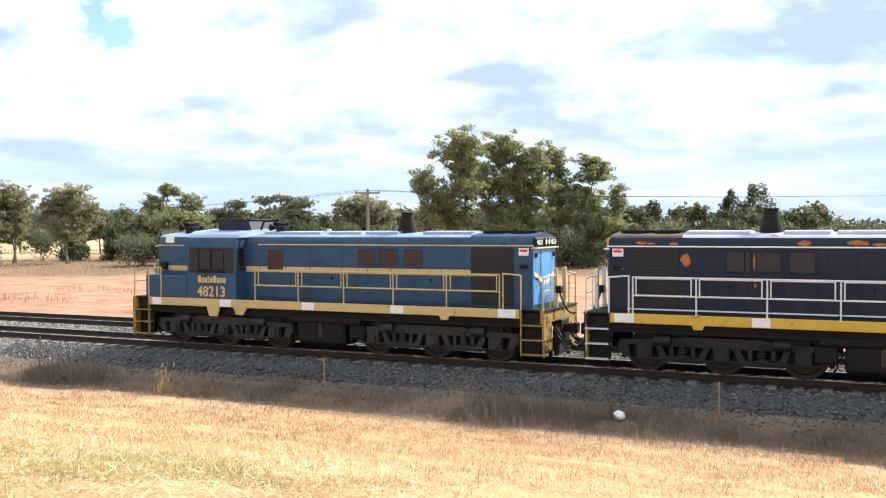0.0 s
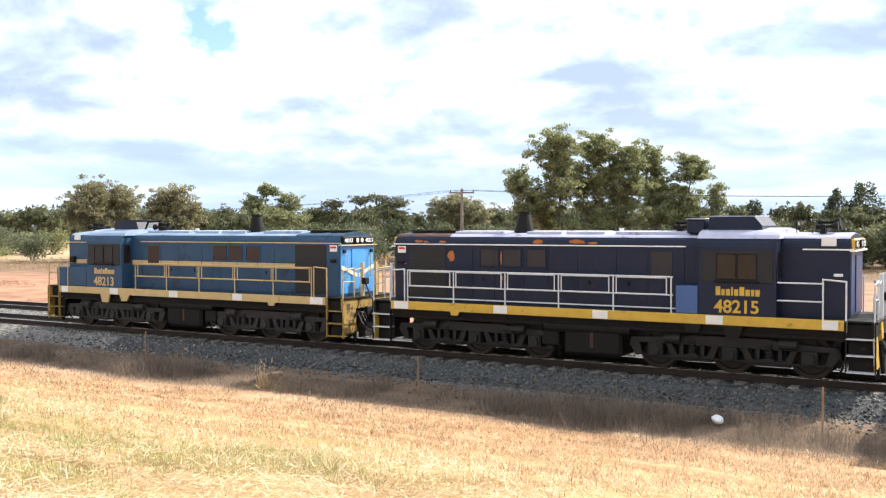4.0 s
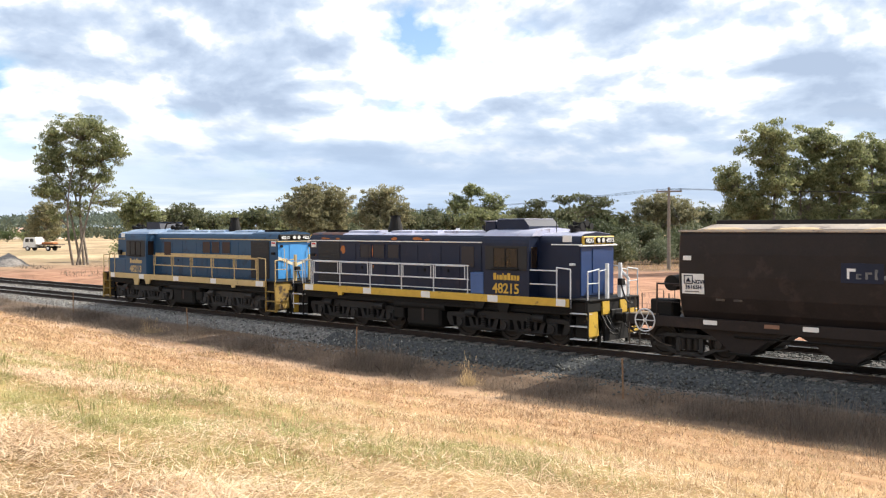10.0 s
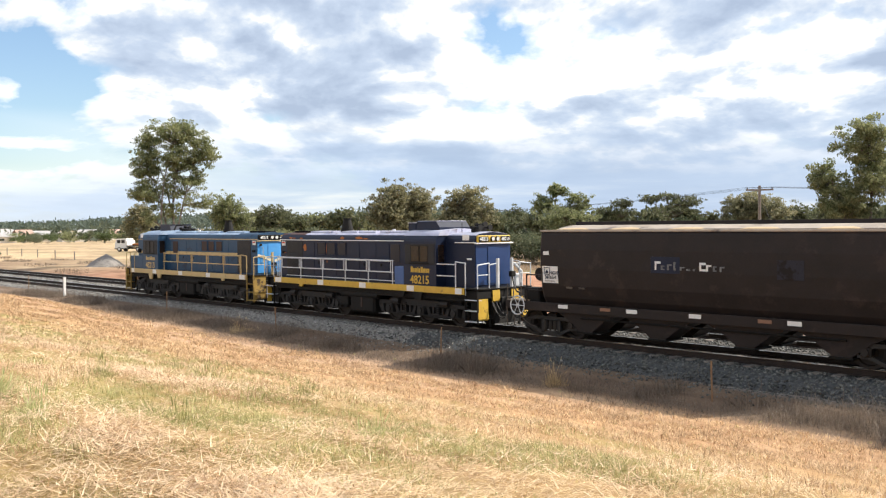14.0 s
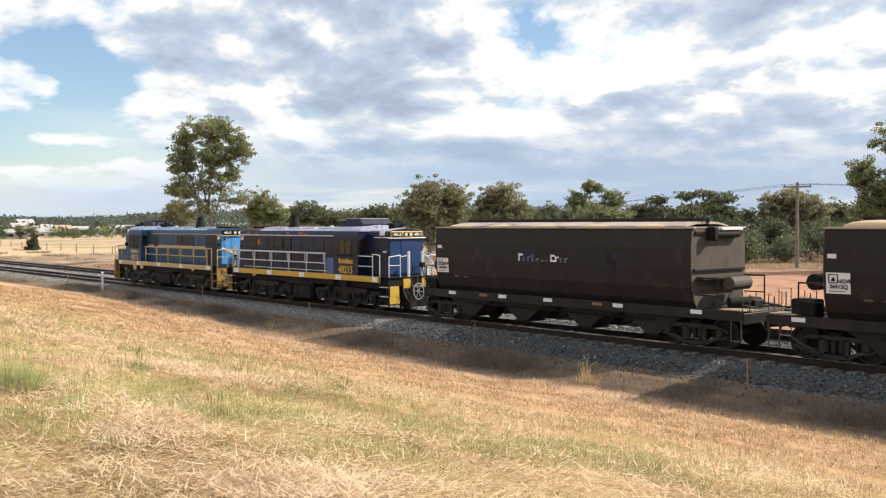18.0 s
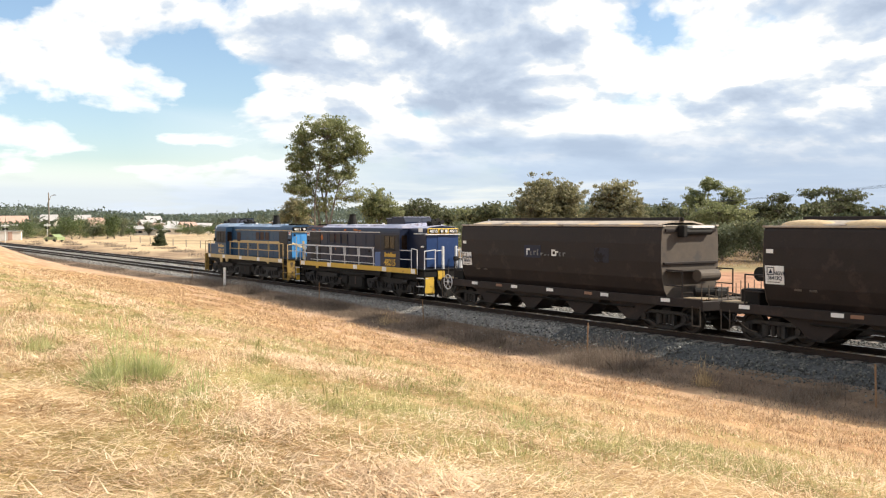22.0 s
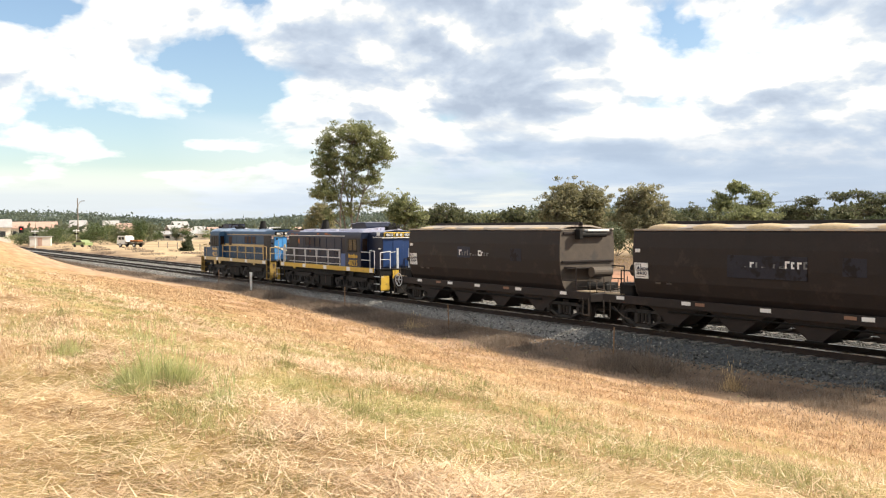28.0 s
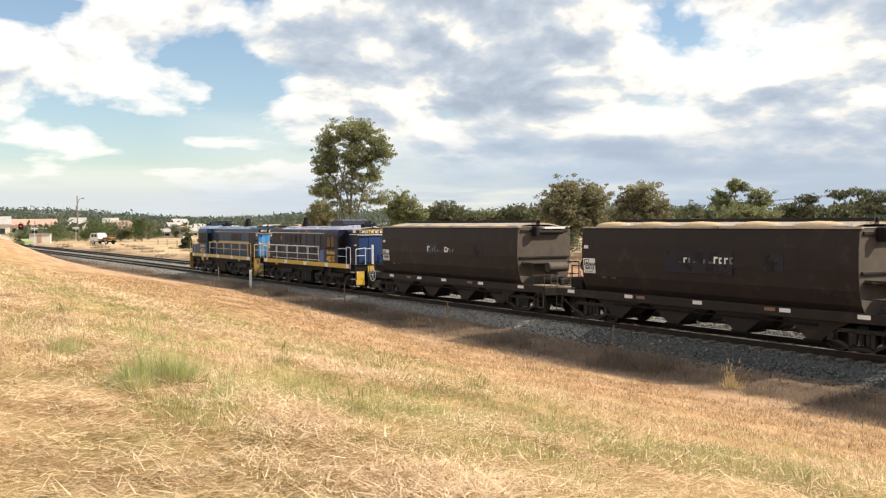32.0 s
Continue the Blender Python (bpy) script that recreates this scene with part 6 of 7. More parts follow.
def grass():
    rng = np.random.default_rng(11)
    # a thin mat of straw lying over the upper bank
    x, y = near_points(rng, 300000)
    g = greenness(x, y)
    keep = (rng.uniform(size=len(x)) > np.clip(0.25 + 1.2 * g, 0.12, 0.80)) & (y < rng.normal(10.5, 1.2, len(x)) - 3.6 * smooth_step(-15.0, -9.0, x))
    x, y = x[keep], y[keep]
    r = np.hypot(x, y)
    ln = rng.uniform(0.05, 0.17, len(x)) * np.where(y < 2.2, 1.35, 0.9)
    wd = rng.uniform(0.005, 0.010, len(x)) * np.clip(r / 9, 1, 6)
    v, f = blades(rng, x, y, ln, wd, 0.90, True)
    tagged(new("mown_straw", mesh_ob("mown_straw", v, f, [MAT["straw"]])), "bleached mown straw lying over the bank", "grass", kind="stuff")
    # short green grass standing in small tufts
    cx, cy = near_points(rng, 90000)
    g = greenness(cx, cy)
    k = (rng.uniform(size=len(cx)) < np.clip(0.06 + 1.05 * g, 0.012, 0.85)) & (np.hypot(cx, cy) < 95)
    cx, cy = cx[k], cy[k]
    v, f = heaps(rng, cx, cy, 11, rng.uniform(0.02, 0.07, len(cx)), (0.03, 0.12), (0.0035, 0.007), 0.50)
    tagged(new("green_grass", mesh_ob("green_grass", v, f, [MAT["green_grass"]])), "patches of short green grass on the bank", "grass", kind="stuff")
    # straw bleached almost white, raked into two loose lines, with strays about
    cx, cy = near_points(rng, 60000, 5.6, 60.0)
    stray = 0.5 * patchy(cx * 0.5, cy, 0.8, 21.3)
    k = rng.uniform(size=len(cx)) < np.clip(0.75 * swaths(cx, cy) * np.clip(0.55 + 1.6 * patchy(cx, cy, 0.7, 31.0), 0.1, 1) + 0.09 * np.clip(stray + 0.25, 0, 1) * (cy < 10), 0, 1)
    cx, cy = cx[k], cy[k]
    v, f = heaps(rng, cx, cy, 22, rng.uniform(0.07, 0.24, len(cx)), (0.06, 0.24), (0.005, 0.011), 0.84, 0.10)
    tagged(new("straw_row", mesh_ob("straw_row", v, f, [MAT["pale_straw"]])), "loose lines of pale raked straw", "grass", kind="stuff")
    # close-mown tufts over the lower bank, thick and thin in streaks along it
    n = 68000
    cx = 2.0 - 60 * rng.uniform(size=n) ** 1.35
    cy = rng.uniform(6.0, 19.6, n)
    streak = patchy(cx * 0.16, cy, 1.15, 8.8) + 0.55 * patchy(cx * 0.5, cy, 1.6, 2.2)
    k = (rng.uniform(size=n) < np.clip(0.42 + 1.25 * streak, 0.05, 1.0)) & (cy > rng.normal(9.6, 1.1, n) - 3.0 * smooth_step(-15.0, -9.0, cx)) & (cy < rng.normal(18.9, 0.35, n))
    cx, cy, streak = cx[k], cy[k], streak[k]
    pale = rng.uniform(size=len(cx)) < np.clip(0.42 - 0.08 * (cy - 11) + 0.8 * streak - 0.12 * smooth_step(-16.0, -8.0, cx) + 0.34 * smooth_step(-9.0, -2.0, cx), 0.08, 0.9)
    for name, pick, mat, label in (("mown_stalks", pale, "straw", "short pale mown tufts in streaks along the lower bank"), ("tan_straw", ~pale, "tan_straw", "short orange-tan mown tufts on the lower bank")):
        v, f = heaps(rng, cx[pick], cy[pick], 10, rng.uniform(0.04, 0.13, int(pick.sum())), (0.04, 0.14), (0.005, 0.011), 0.62)
        tagged(new(name, mesh_ob(name, v, f, [MAT[mat]])), label, "grass", kind="stuff")
    # taller pale clumps left standing near the crest
    n = 2600
    r, a = 12 * 8 ** rng.uniform(0, 1, n), np.radians(rng.uniform(58, 92, n))
    cx, cy = -r * np.sin(a), r * np.cos(a)
    k = (cy < 9) & (patchy(cx, cy, 0.35, 41.0) > -0.05)
    cx, cy = cx[k], cy[k]
    per = 36
    wide = np.repeat(rng.uniform(0.05, 0.17, len(cx)) * np.clip(np.hypot(cx, cy) / 25, 1, 3), per)
    tall = np.repeat(rng.uniform(0.06, 0.17, len(cx)) * np.where(np.hypot(cx, cy) > 30, 1.25, 1.0), per)
    x = np.repeat(cx, per) + rng.normal(size=len(cx) * per) * wide
    y = np.repeat(cy, per) + rng.normal(size=len(cx) * per) * wide
    v, f = blades(rng, x, y, tall * rng.uniform(0.5, 1.2, len(x)), rng.uniform(0.004, 0.008, len(x)) * np.clip(np.hypot(x, y) / 9, 1, 6), 0.45)
    tagged(new("standing_straw", mesh_ob("standing_straw", v, f, [MAT["pale_straw"]])), "pale clumps of uncut straw along the crest of the bank", "grass", kind="stuff")
    # a darker fringe of dead weeds along the foot of the stones
    n = 150000
    x = np.where(rng.uniform(size=n) < 0.8, rng.uniform(-60, 6, n), rng.uniform(-120, -60, n))
    y = 20.7 + rng.normal(0, 0.60, n) + 0.25 * np.sin(x * 0.3)
    thick = 3.4 * patchy(x, y * 0.4, 0.34, 5.5)
    k = rng.uniform(size=n) < np.clip(0.22 + 0.50 * thick, 0.03, 1.0) * np.where(x < -25, 1.3, 1.0)
    k &= np.hypot(x + 5.62, (y - 20.45) * 0.9) > 0.55
    x, y, thick = x[k], y[k], thick[k]
    ln = (rng.uniform(0.10, 0.42, len(x)) + 0.45 * (rng.uniform(size=len(x)) < 0.07)) * np.where(x < -40, 0.85, 1.0) * np.clip(0.75 + 0.30 * thick, 0.4, 1.4)
    z_stone = np.array([max(0.0, bed_z(v - TRACK) + 0.55) for v in y])
    v, f = blades(rng, x, y, ln, rng.uniform(0.006, 0.012, len(x)) * np.clip(np.hypot(x, y) / 40, 1, 3.5), 0.40)
    v[:, 2] += np.repeat(z_stone, 3)
    tagged(new("dead_weeds", mesh_ob("dead_weeds", v, f, [MAT["weed"]])), "brown dead weeds along the ballast edge", "weeds", kind="stuff")
    n = 70000
    x, y = -52 * rng.uniform(size=n) ** 1.2 + 5, 20.3 + rng.normal(0, 0.95, n)
    k = patchy(x, y, 0.5, 14.2) > rng.normal(-0.15, 0.2, n)
    x, y = x[k], y[k]
    v, f = blades(rng, x, y, rng.uniform(0.05, 0.22, len(x)), rng.uniform(0.006, 0.012, len(x)) * np.clip(-x / 30, 1, 2), 0.55)
    tagged(new("low_weeds", mesh_ob("low_weeds", v, f, [MAT["weed"]])), "low dead weeds over the soil at the foot of the bank", "weeds", kind="stuff")
    n = 26000
    x = rng.uniform(-200, -20, n)
    y = rng.uniform(33.5, 46.0, n)
    k = np.sin(x * 0.4) + np.sin(y * 1.1 + x * 0.2) > 0.7
    x, y = x[k], y[k]
    v, f = blades(rng, x, y, rng.uniform(0.15, 0.5, len(x)), rng.uniform(0.012, 0.03, len(x)) * np.clip(-x / 60, 1, 3), 0.4)
    tagged(new("scrub_weeds", mesh_ob("scrub_weeds", v, f, [MAT["weed"]])), "low brown scrub on the soil beyond the tracks", "weeds", kind="stuff")
    n = 60000
    a, far = np.radians(rng.uniform(2, 80, n)), rng.uniform(58, 120, n)
    x, y = -far * np.sin(a), far * np.cos(a)
    k = y > 54 + 16 * smooth_step(-66, -40, x)
    x, y = x[k], y[k]
    v, f = blades(rng, x, y, rng.uniform(0.15, 0.42, len(x)), rng.uniform(0.02, 0.05, len(x)), 0.4)
    tagged(new("paddock_grass", mesh_ob("paddock_grass", v, f, [MAT["tuft"]])), "standing dry paddock grass beyond the dirt road", "grass", kind="stuff")


MAT["gold_tuft"] = leaf_material("golden_dry_tuft", (0.40, 0.28, 0.14), (0.82, 0.64, 0.38), 0.5)
MAT["tan_straw"] = leaf_material("orange_tan_straw", (0.26, 0.148, 0.074), (0.80, 0.565, 0.32), 0.12)
MAT["fresh_tuft"] = leaf_material("soft_green_tuft", (0.34, 0.38, 0.15), (0.74, 0.73, 0.38), 0.5)
MAT["pale_straw"] = leaf_material("pale_bleached_straw", (0.44, 0.27, 0.145), (0.98, 0.79, 0.55), 0.14)
grass()


def tuft(name, label, x, y, h, w, seed, mat, count, thick=1.0, heads=0.12):
    """Blades fanning out from a rough crown, some stalks standing clear with seed heads."""
    rng = np.random.default_rng(seed)
    k = rng.integers(0, 9, count)
    knots = rng.uniform(-w / 2.8, w / 2.8, (9, 2))
    px, py = (knots[k] + rng.normal(0, w / 9, (count, 2))).T
    z = float(ground_z(x, y))
    tall = rng.uniform(0.6, 1.05, 9)[k] * h
    out = np.stack([px, py], 1) * 0.12 + rng.normal(0, 0.11 * h, (count, 2)) * rng.uniform(0.2, 1.5, (count, 1))
    stalk = rng.uniform(size=count) < heads
    edge = np.exp(-1.6 * (px ** 2 + py ** 2) / (w / 2) ** 2)
    ln = edge * np.where(stalk, tall * rng.uniform(0.85, 1.15, count), tall * rng.uniform(0.25, 0.85, count))
    base = np.stack([px, py, np.full(count, -0.02)], 1)
    tip = np.stack([px + out[:, 0], py + out[:, 1], ln], 1)
    wd = rng.uniform(0.0018, 0.0042, count) * thick
    a = rng.uniform(0, 6.28, count)
    side = np.stack([np.cos(a), np.sin(a), np.zeros(count)], 1) * wd[:, None]
    mid = base * 0.45 + tip * 0.55 - np.stack([out[:, 0], out[:, 1], np.zeros(count)], 1) * 0.14
    v = np.stack([base - side, base + side, mid + side * 0.8, tip, mid - side * 0.8], 1)
    n = int(stalk.sum())
    way = (tip - mid)[stalk] / np.linalg.norm((tip - mid)[stalk], axis=1)[:, None]
    e = tip[stalk]
    fat = side[stalk] * 2.6
    seed_heads = np.stack([e - way * 0.02, e + fat + way * 0.03, e + fat * 0.7 + way * 0.07, e + way * 0.11, e - fat + way * 0.04], 1)
    v = np.concatenate([v, seed_heads]).reshape(-1, 3)
    ob = new(name, mesh_ob(name, v, np.arange((count + n) * 5).reshape(-1, 5), [MAT[mat]]))
    ob.matrix_basis = pose(x, y, z)
    return tagged(ob, label, "grass tuft", "grass tufts on the bank")


tuft("grass_tuft", "large upright green grass tuft on the straw bank", -10.5, 2.95, 0.70, 1.05, 1, "fresh_tuft", 3200, 0.62, 0.05)
for i, (x, y, h, w) in enumerate(((-9.3, 3.3, 0.30, 0.5), (-8.2, 4.2, 0.22, 0.4), (-12.6, 5.2, 0.26, 0.5), (-15.8, 4.1, 0.28, 0.6), (-18.5, 3.4, 0.34, 0.7), (-11.4, 7.6, 0.22, 0.4), (-7.2, 5.6, 0.20, 0.4), (-21.0, 6.0, 0.30, 0.7), (-26.0, 5.0, 0.34, 0.9), (-13.5, 2.6, 0.34, 0.6), (-10.0, 5.9, 0.20, 0.45))):
    tuft("grass_tuft", "low green grass tuft on the mown bank", x, y, h, w, 40 + i, "fresh_tuft" if i % 3 == 0 else "green_grass", 420, 0.8, 0.06)
tuft("grass_tuft", "small green-yellow grass tuft on the mown bank", -14.0, 7.6, 0.24, 0.4, 2, "green_grass", 220)
for i, (x, y, h, w) in enumerate(((-17.8, 20.2, 0.95, 0.9), (-20.9, 20.3, 0.9, 1.5), (-16.6, 20.0, 0.7, 1.2), (-35.0, 20.4, 0.7, 1.5), (-6.6, 20.6, 0.5, 1.0), (-27.5, 20.6, 0.65, 1.1), (-9.4, 20.4, 0.45, 0.8), (-12.2, 21.0, 0.6, 1.3), (-44.0, 20.8, 0.7, 1.4), (-1.2, 20.6, 0.45, 1.2), (-23.0, 20.7, 0.6, 1.6), (-14.4, 20.9, 0.55, 1.4), (-30.4, 20.8, 0.6, 1.6))):
    tuft("weed_tuft", "tall pale dry weed tuft at the ballast edge", x, y, h, w, 10 + i, "gold_tuft" if i in (0, 3) else "weed", 330, 1.05, 0.12)


# ---- stones and sleepers ----
def ballast_stones():
    rng = np.random.default_rng(5)
    n = 60000
    x = np.where(rng.uniform(size=n) < 0.78, rng.uniform(-62, 4, n), rng.uniform(-125, -62, n))
    d = np.where(rng.uniform(size=n) < 0.06, -2.7 - np.abs(rng.normal(0, 0.5, n)), rng.uniform(-2.85, 6.6, n))
    far_part = rng.uniform(size=n) < 0.15
    y = TRACK + d
    keep = (np.abs(np.abs(d) - 0.7525) > 0.09) & (np.abs(np.abs(d - 4.3) - 0.7525) > 0.09)
    x, y, d = x[keep], y[keep], d[keep]
    n = len(x)
    z = np.array([max(bed_z(v), bed_z(v - 4.3), -0.56) for v in d]) - 0.005
    z = np.where(d < -2.62, np.minimum(z, np.maximum(ground_z(x, y), bed_z(2.62) - (-d - 2.62) * 0.42)), z)
    s = rng.uniform(0.024, 0.062, n) * np.clip(-x / 55, 1, 1.8)
    base = np.array([[1, 0, 0], [-1, 0, 0], [0, 1, 0], [0, -1, 0], [0, 0, 0.8], [0, 0, -0.8]])
    q = rng.normal(size=(n, 3, 3))
    q, _ = np.linalg.qr(q)
    jit = base[None] * rng.uniform(0.65, 1.25, (n, 6, 1))
    v = np.einsum("nij,nkj->nki", q, jit) * s[:, None, None] + np.stack([x, y, z], 1)[:, None]
    tri = np.array([[0, 2, 4], [2, 1, 4], [1, 3, 4], [3, 0, 4], [2, 0, 5], [1, 2, 5], [3, 1, 5], [0, 3, 5]])
    f = (tri[None] + (np.arange(n) * 6)[:, None, None]).reshape(-1, 3)
    # stones further along take the colour that imitates sunlight
    sunny = np.repeat(x < rng.normal(-27, 4, n), 8)
    tagged(new("ballast", mesh_ob("ballast", v.reshape(-1, 3), f, [MAT["stone"], MAT["sunlit_stone"]], sunny)), "loose blue-grey crushed stone on the track bed", "ballast", kind="stuff")


ballast_stones()
sleeper_mesh = None
for i in range(190):
    if sleeper_mesh is None:
        ob = part("sleeper", box(-0.115, 0.115, -1.25, 1.25, -0.30, -0.175, 0.01), MAT["sleeper"], near_track)
        sleeper_mesh = ob.data
    else:
        ob = new("sleeper", sleeper_mesh)
        ob.parent = near_track
    ob.matrix_basis = pose(4 - i * 0.62, TRACK, random.uniform(-0.008, 0.004), 0, 0, random.uniform(-0.8, 0.8))
for i in range(110):
    ob = new("sleeper", sleeper_mesh)
    ob.parent = far_track
    ob.matrix_basis = pose(-18 - i * 0.62, TRACK + 4.3, random.uniform(-0.008, 0.004), 0, 0, random.uniform(-0.8, 0.8))


# ---- pegs, posts, poles, rubbish ----
peg = tagged(part("survey_peg", box(-0.02, 0.02, -0.02, 0.02, -0.1, 1.02, 0.004), MAT["peg"]), "thin brown timber survey peg in weeds beside the track", "peg", "survey pegs")
PEGS = [(-3.52, 21.0, 0.0), (-13.25, 20.9, 1.0), (-23.4, 21.05, -1.5), (-33.3, 21.1, 2.0), (-43.0, 21.2, -1.0), (-62.0, 21.4, 1.0)]
for i, (x, y, lean) in enumerate(PEGS):
    m = pose(x, y, float(ground_z(x, y)) + (0.06 if i > 1 else 0), lean, -lean, 20 * i)
    if i == 0:
        peg.matrix_basis = m
    else:
        copy_thing(peg, m)


def white_post(x, y, h=0.72):
    post = empty("marker_post", "white painted steel marker post beside the track", "post", "", pose(x, y, float(ground_z(x, y)) + 0.35))
    part("post", box(-0.06, 0.06, -0.06, 0.06, -0.5, h, 0.01), MAT["white"], post)
    part("post_cap", box(-0.075, 0.075, -0.075, 0.075, h, h + 0.05, 0.01), MAT["white"], post)


white_post(-56.2, 21.4)

bm = bmesh.new()
bmesh.ops.create_icosphere(bm, subdivisions=3, radius=0.13)
for v in bm.verts:
    v.co *= 1 + 0.35 * noise.noise(v.co * 9)
    v.co.z *= 0.75
bag = tagged(part("plastic_bag", bm, MAT["bag"], smooth=True), "crumpled white plastic bag lying in the weeds", "bag")
bag.matrix_basis = pose(-5.65, 20.95, float(ground_z(-5.65, 20.95)) + 0.16)


def power_pole(x, y, h, turn, stay=True):
    pole = empty("power_pole", "grey timber power pole with a cross-arm and insulators", "pole", "power poles", pose(x, y, float(ground_z(x, y)), 0, 0, turn))
    part("shaft", cyl(bmesh.new(), (0, 0, -0.3), (0, 0, h), 0.16, 12, 0.11), MAT["pole"], pole)
    part("cross_arm", box(-1.1, 1.1, -0.06, 0.06, h - 0.42, h - 0.28, 0.01), MAT["pole"], pole)
    for k in (-1.0, 0.0, 1.0):
        bm = cyl(bmesh.new(), (k, 0, h - 0.28), (k, 0, h - 0.12), 0.05, 8, 0.035)
        part("insulator", bm, MAT["wagon_end"], pole)
    if stay:
        part("stay_wire", rod([(0, 0, h - 0.6), (2.8, -2.6, 0.0)], 0.012), MAT["wire"], pole)
        part("stay_guard", rod([(2.8, -2.6, 0.0), (1.95, -1.8, 2.2)], 0.05), MAT["wagon_end"], pole)
    return pole


POLE = (-42.2, 73.7, 7.0)
power_pole(*POLE[:2], POLE[2], 20)
power_pole(40.0, 76.0, 7.0, 0, False)
power_pole(-150.0, 118.0, 7.4, 30, False)


def wire(a, b, sag):
    bm = bmesh.new()
    limb(bm, [Vector(q) for q in hose_path(a, b, sag, 14)], 0.011, 0.011, 5)
    line = tagged(part("power_line", bm, MAT["wire"]), "thin dark overhead power line between poles", "wire", "power lines")
    return line


for k in (-1.0, 0.0, 1.0):
    c, s = math.cos(math.radians(20)), math.sin(math.radians(20))
    z = float(ground_z(POLE[0], POLE[1])) + POLE[2] - 0.12
    wire((POLE[0] + k * c, POLE[1] + k * s, z), (40.0 + k, 76.0, z - 0.1), 1.1)
    wire((POLE[0] + k * c, POLE[1] + k * s, z), (-150.0 + k, 118.0, z + 0.4), 1.2)

guide = empty("guide_post", "short yellow-topped guide post in the dry grass", "post", "", pose(-47.6, 69.8, -0.2))
part("post", box(-0.05, 0.05, -0.03, 0.03, 0, 0.85, 0.01), MAT["white"], guide)
part("post_top", box(-0.09, 0.09, -0.05, 0.05, 0.85, 1.1, 0.01), MAT["yellow"], guide)

# heap of blue metal beyond the far track
MAT["heap"] = material("grey_brown_stone_heap", [(0.12, 0.11, 0.10), (0.24, 0.22, 0.20), (0.36, 0.33, 0.30)], 0.9, scale=6, fine=16, bump=1.0, depth=0.06)
bm = bmesh.new()
bmesh.ops.create_grid(bm, x_segments=40, y_segments=40, size=3.0)
for v in bm.verts:
    r = math.hypot(v.co.x, v.co.y * 1.2)
    v.co.z = 1.35 * max(0.0, 1 - r / 2.3) ** 0.85 + 0.10 * noise.noise(v.co * 2.2) * (1 if r < 2.5 else 0.2) - 0.04
tagged(part("gravel_heap", bm, MAT["heap"], smooth=True), "grey heap of crushed stone on red soil", "gravel").matrix_basis = pose(-97.0, 41.2, -0.2)


# ---- the town by the level crossing ----
MAT["house_white"] = material("cream_house_wall", [(0.62, 0.57, 0.50), (0.76, 0.71, 0.64)], 0.8, scale=1, fine=12, bump=0.05)
MAT["house_roof"] = material("pale_iron_roof", [(0.36, 0.345, 0.33), (0.52, 0.50, 0.48)], 0.5, scale=1, fine=10, bump=0.05)
MAT["house_rust"] = material("pinkish_rusty_roof", [(0.42, 0.26, 0.20), (0.55, 0.38, 0.30)], 0.7, scale=1, fine=10, bump=0.05)
MAT["pane"] = material("dark_window_pane", [(0.02, 0.025, 0.03), (0.04, 0.045, 0.05)], 0.15)


def house(az, far, width, height, roof, turn=0.0, depth=9.0, wall="house_white", kind="house", label="white-walled house with an iron roof in the distance"):
    a = math.radians(az)
    x, y = -far * math.sin(a), far * math.cos(a)
    ob = empty(kind, label, "building", "buildings of the town", pose(x, y, float(ground_z(x, y)), 0, 0, az + turn))
    w, d = width / 2, depth / 2
    part("wall", box(-w, w, -d, d, -1.0, height * 0.66, 0.02), MAT[wall], ob)
    part("roof", prism([(-d - 0.5, height * 0.64), (0, height), (d + 0.5, height * 0.64), (d + 0.5, height * 0.70), (0, height * 1.05), (-d - 0.5, height * 0.70)], -w - 0.4, w + 0.4), MAT[roof], ob)
    n = max(2, int(width / 4))
    for i in range(n):
        cx = -w + (i + 0.5) * width / n
        win = part("window", box(cx - 0.7, cx + 0.7, -d - 0.05, -d + 0.02, height * 0.24, height * 0.50, 0.01), MAT["pane"], ob)
    return ob


TOWN = [(82.7, 300, 8, 6.2), (80.85, 420, 18, 6.8), (78.5, 430, 6, 7.4), (76.8, 440, 6, 7.4), (76.1, 330, 4.5, 5.2)]
for i, (az, far, w, h) in enumerate(TOWN):
    house(az, far, w, h, ("house_roof", "house_rust", "house_roof")[i % 3], (0, 4, -8)[i % 3], label="low pale building behind trees near the level crossing")
HOUSES = [(74.3, 330, 4, 3.0), (73.4, 380, 6, 5.6), (72.9, 350, 5, 4.0), (72.35, 375, 10, 5.0), (72.0, 330, 7, 3.2), (71.2, 370, 6, 4.6), (73.7, 310, 4, 3.0), (73.0, 300, 4, 2.6), (74.8, 345, 4, 3.6), (73.1, 420, 7, 7.6), (67.6, 420, 15, 4.8), (66.4, 430, 10, 4.8), (70.3, 380, 8, 4.2), (68.8, 350, 9, 3.6), (65.1, 390, 12, 4.2)]
for i, (az, far, w, h) in enumerate(HOUSES):
    house(az, far, w * 0.8, h * 0.88, ("house_roof", "house_roof", "house_rust")[i % 3], (0, 12, -15, 25)[i % 4])
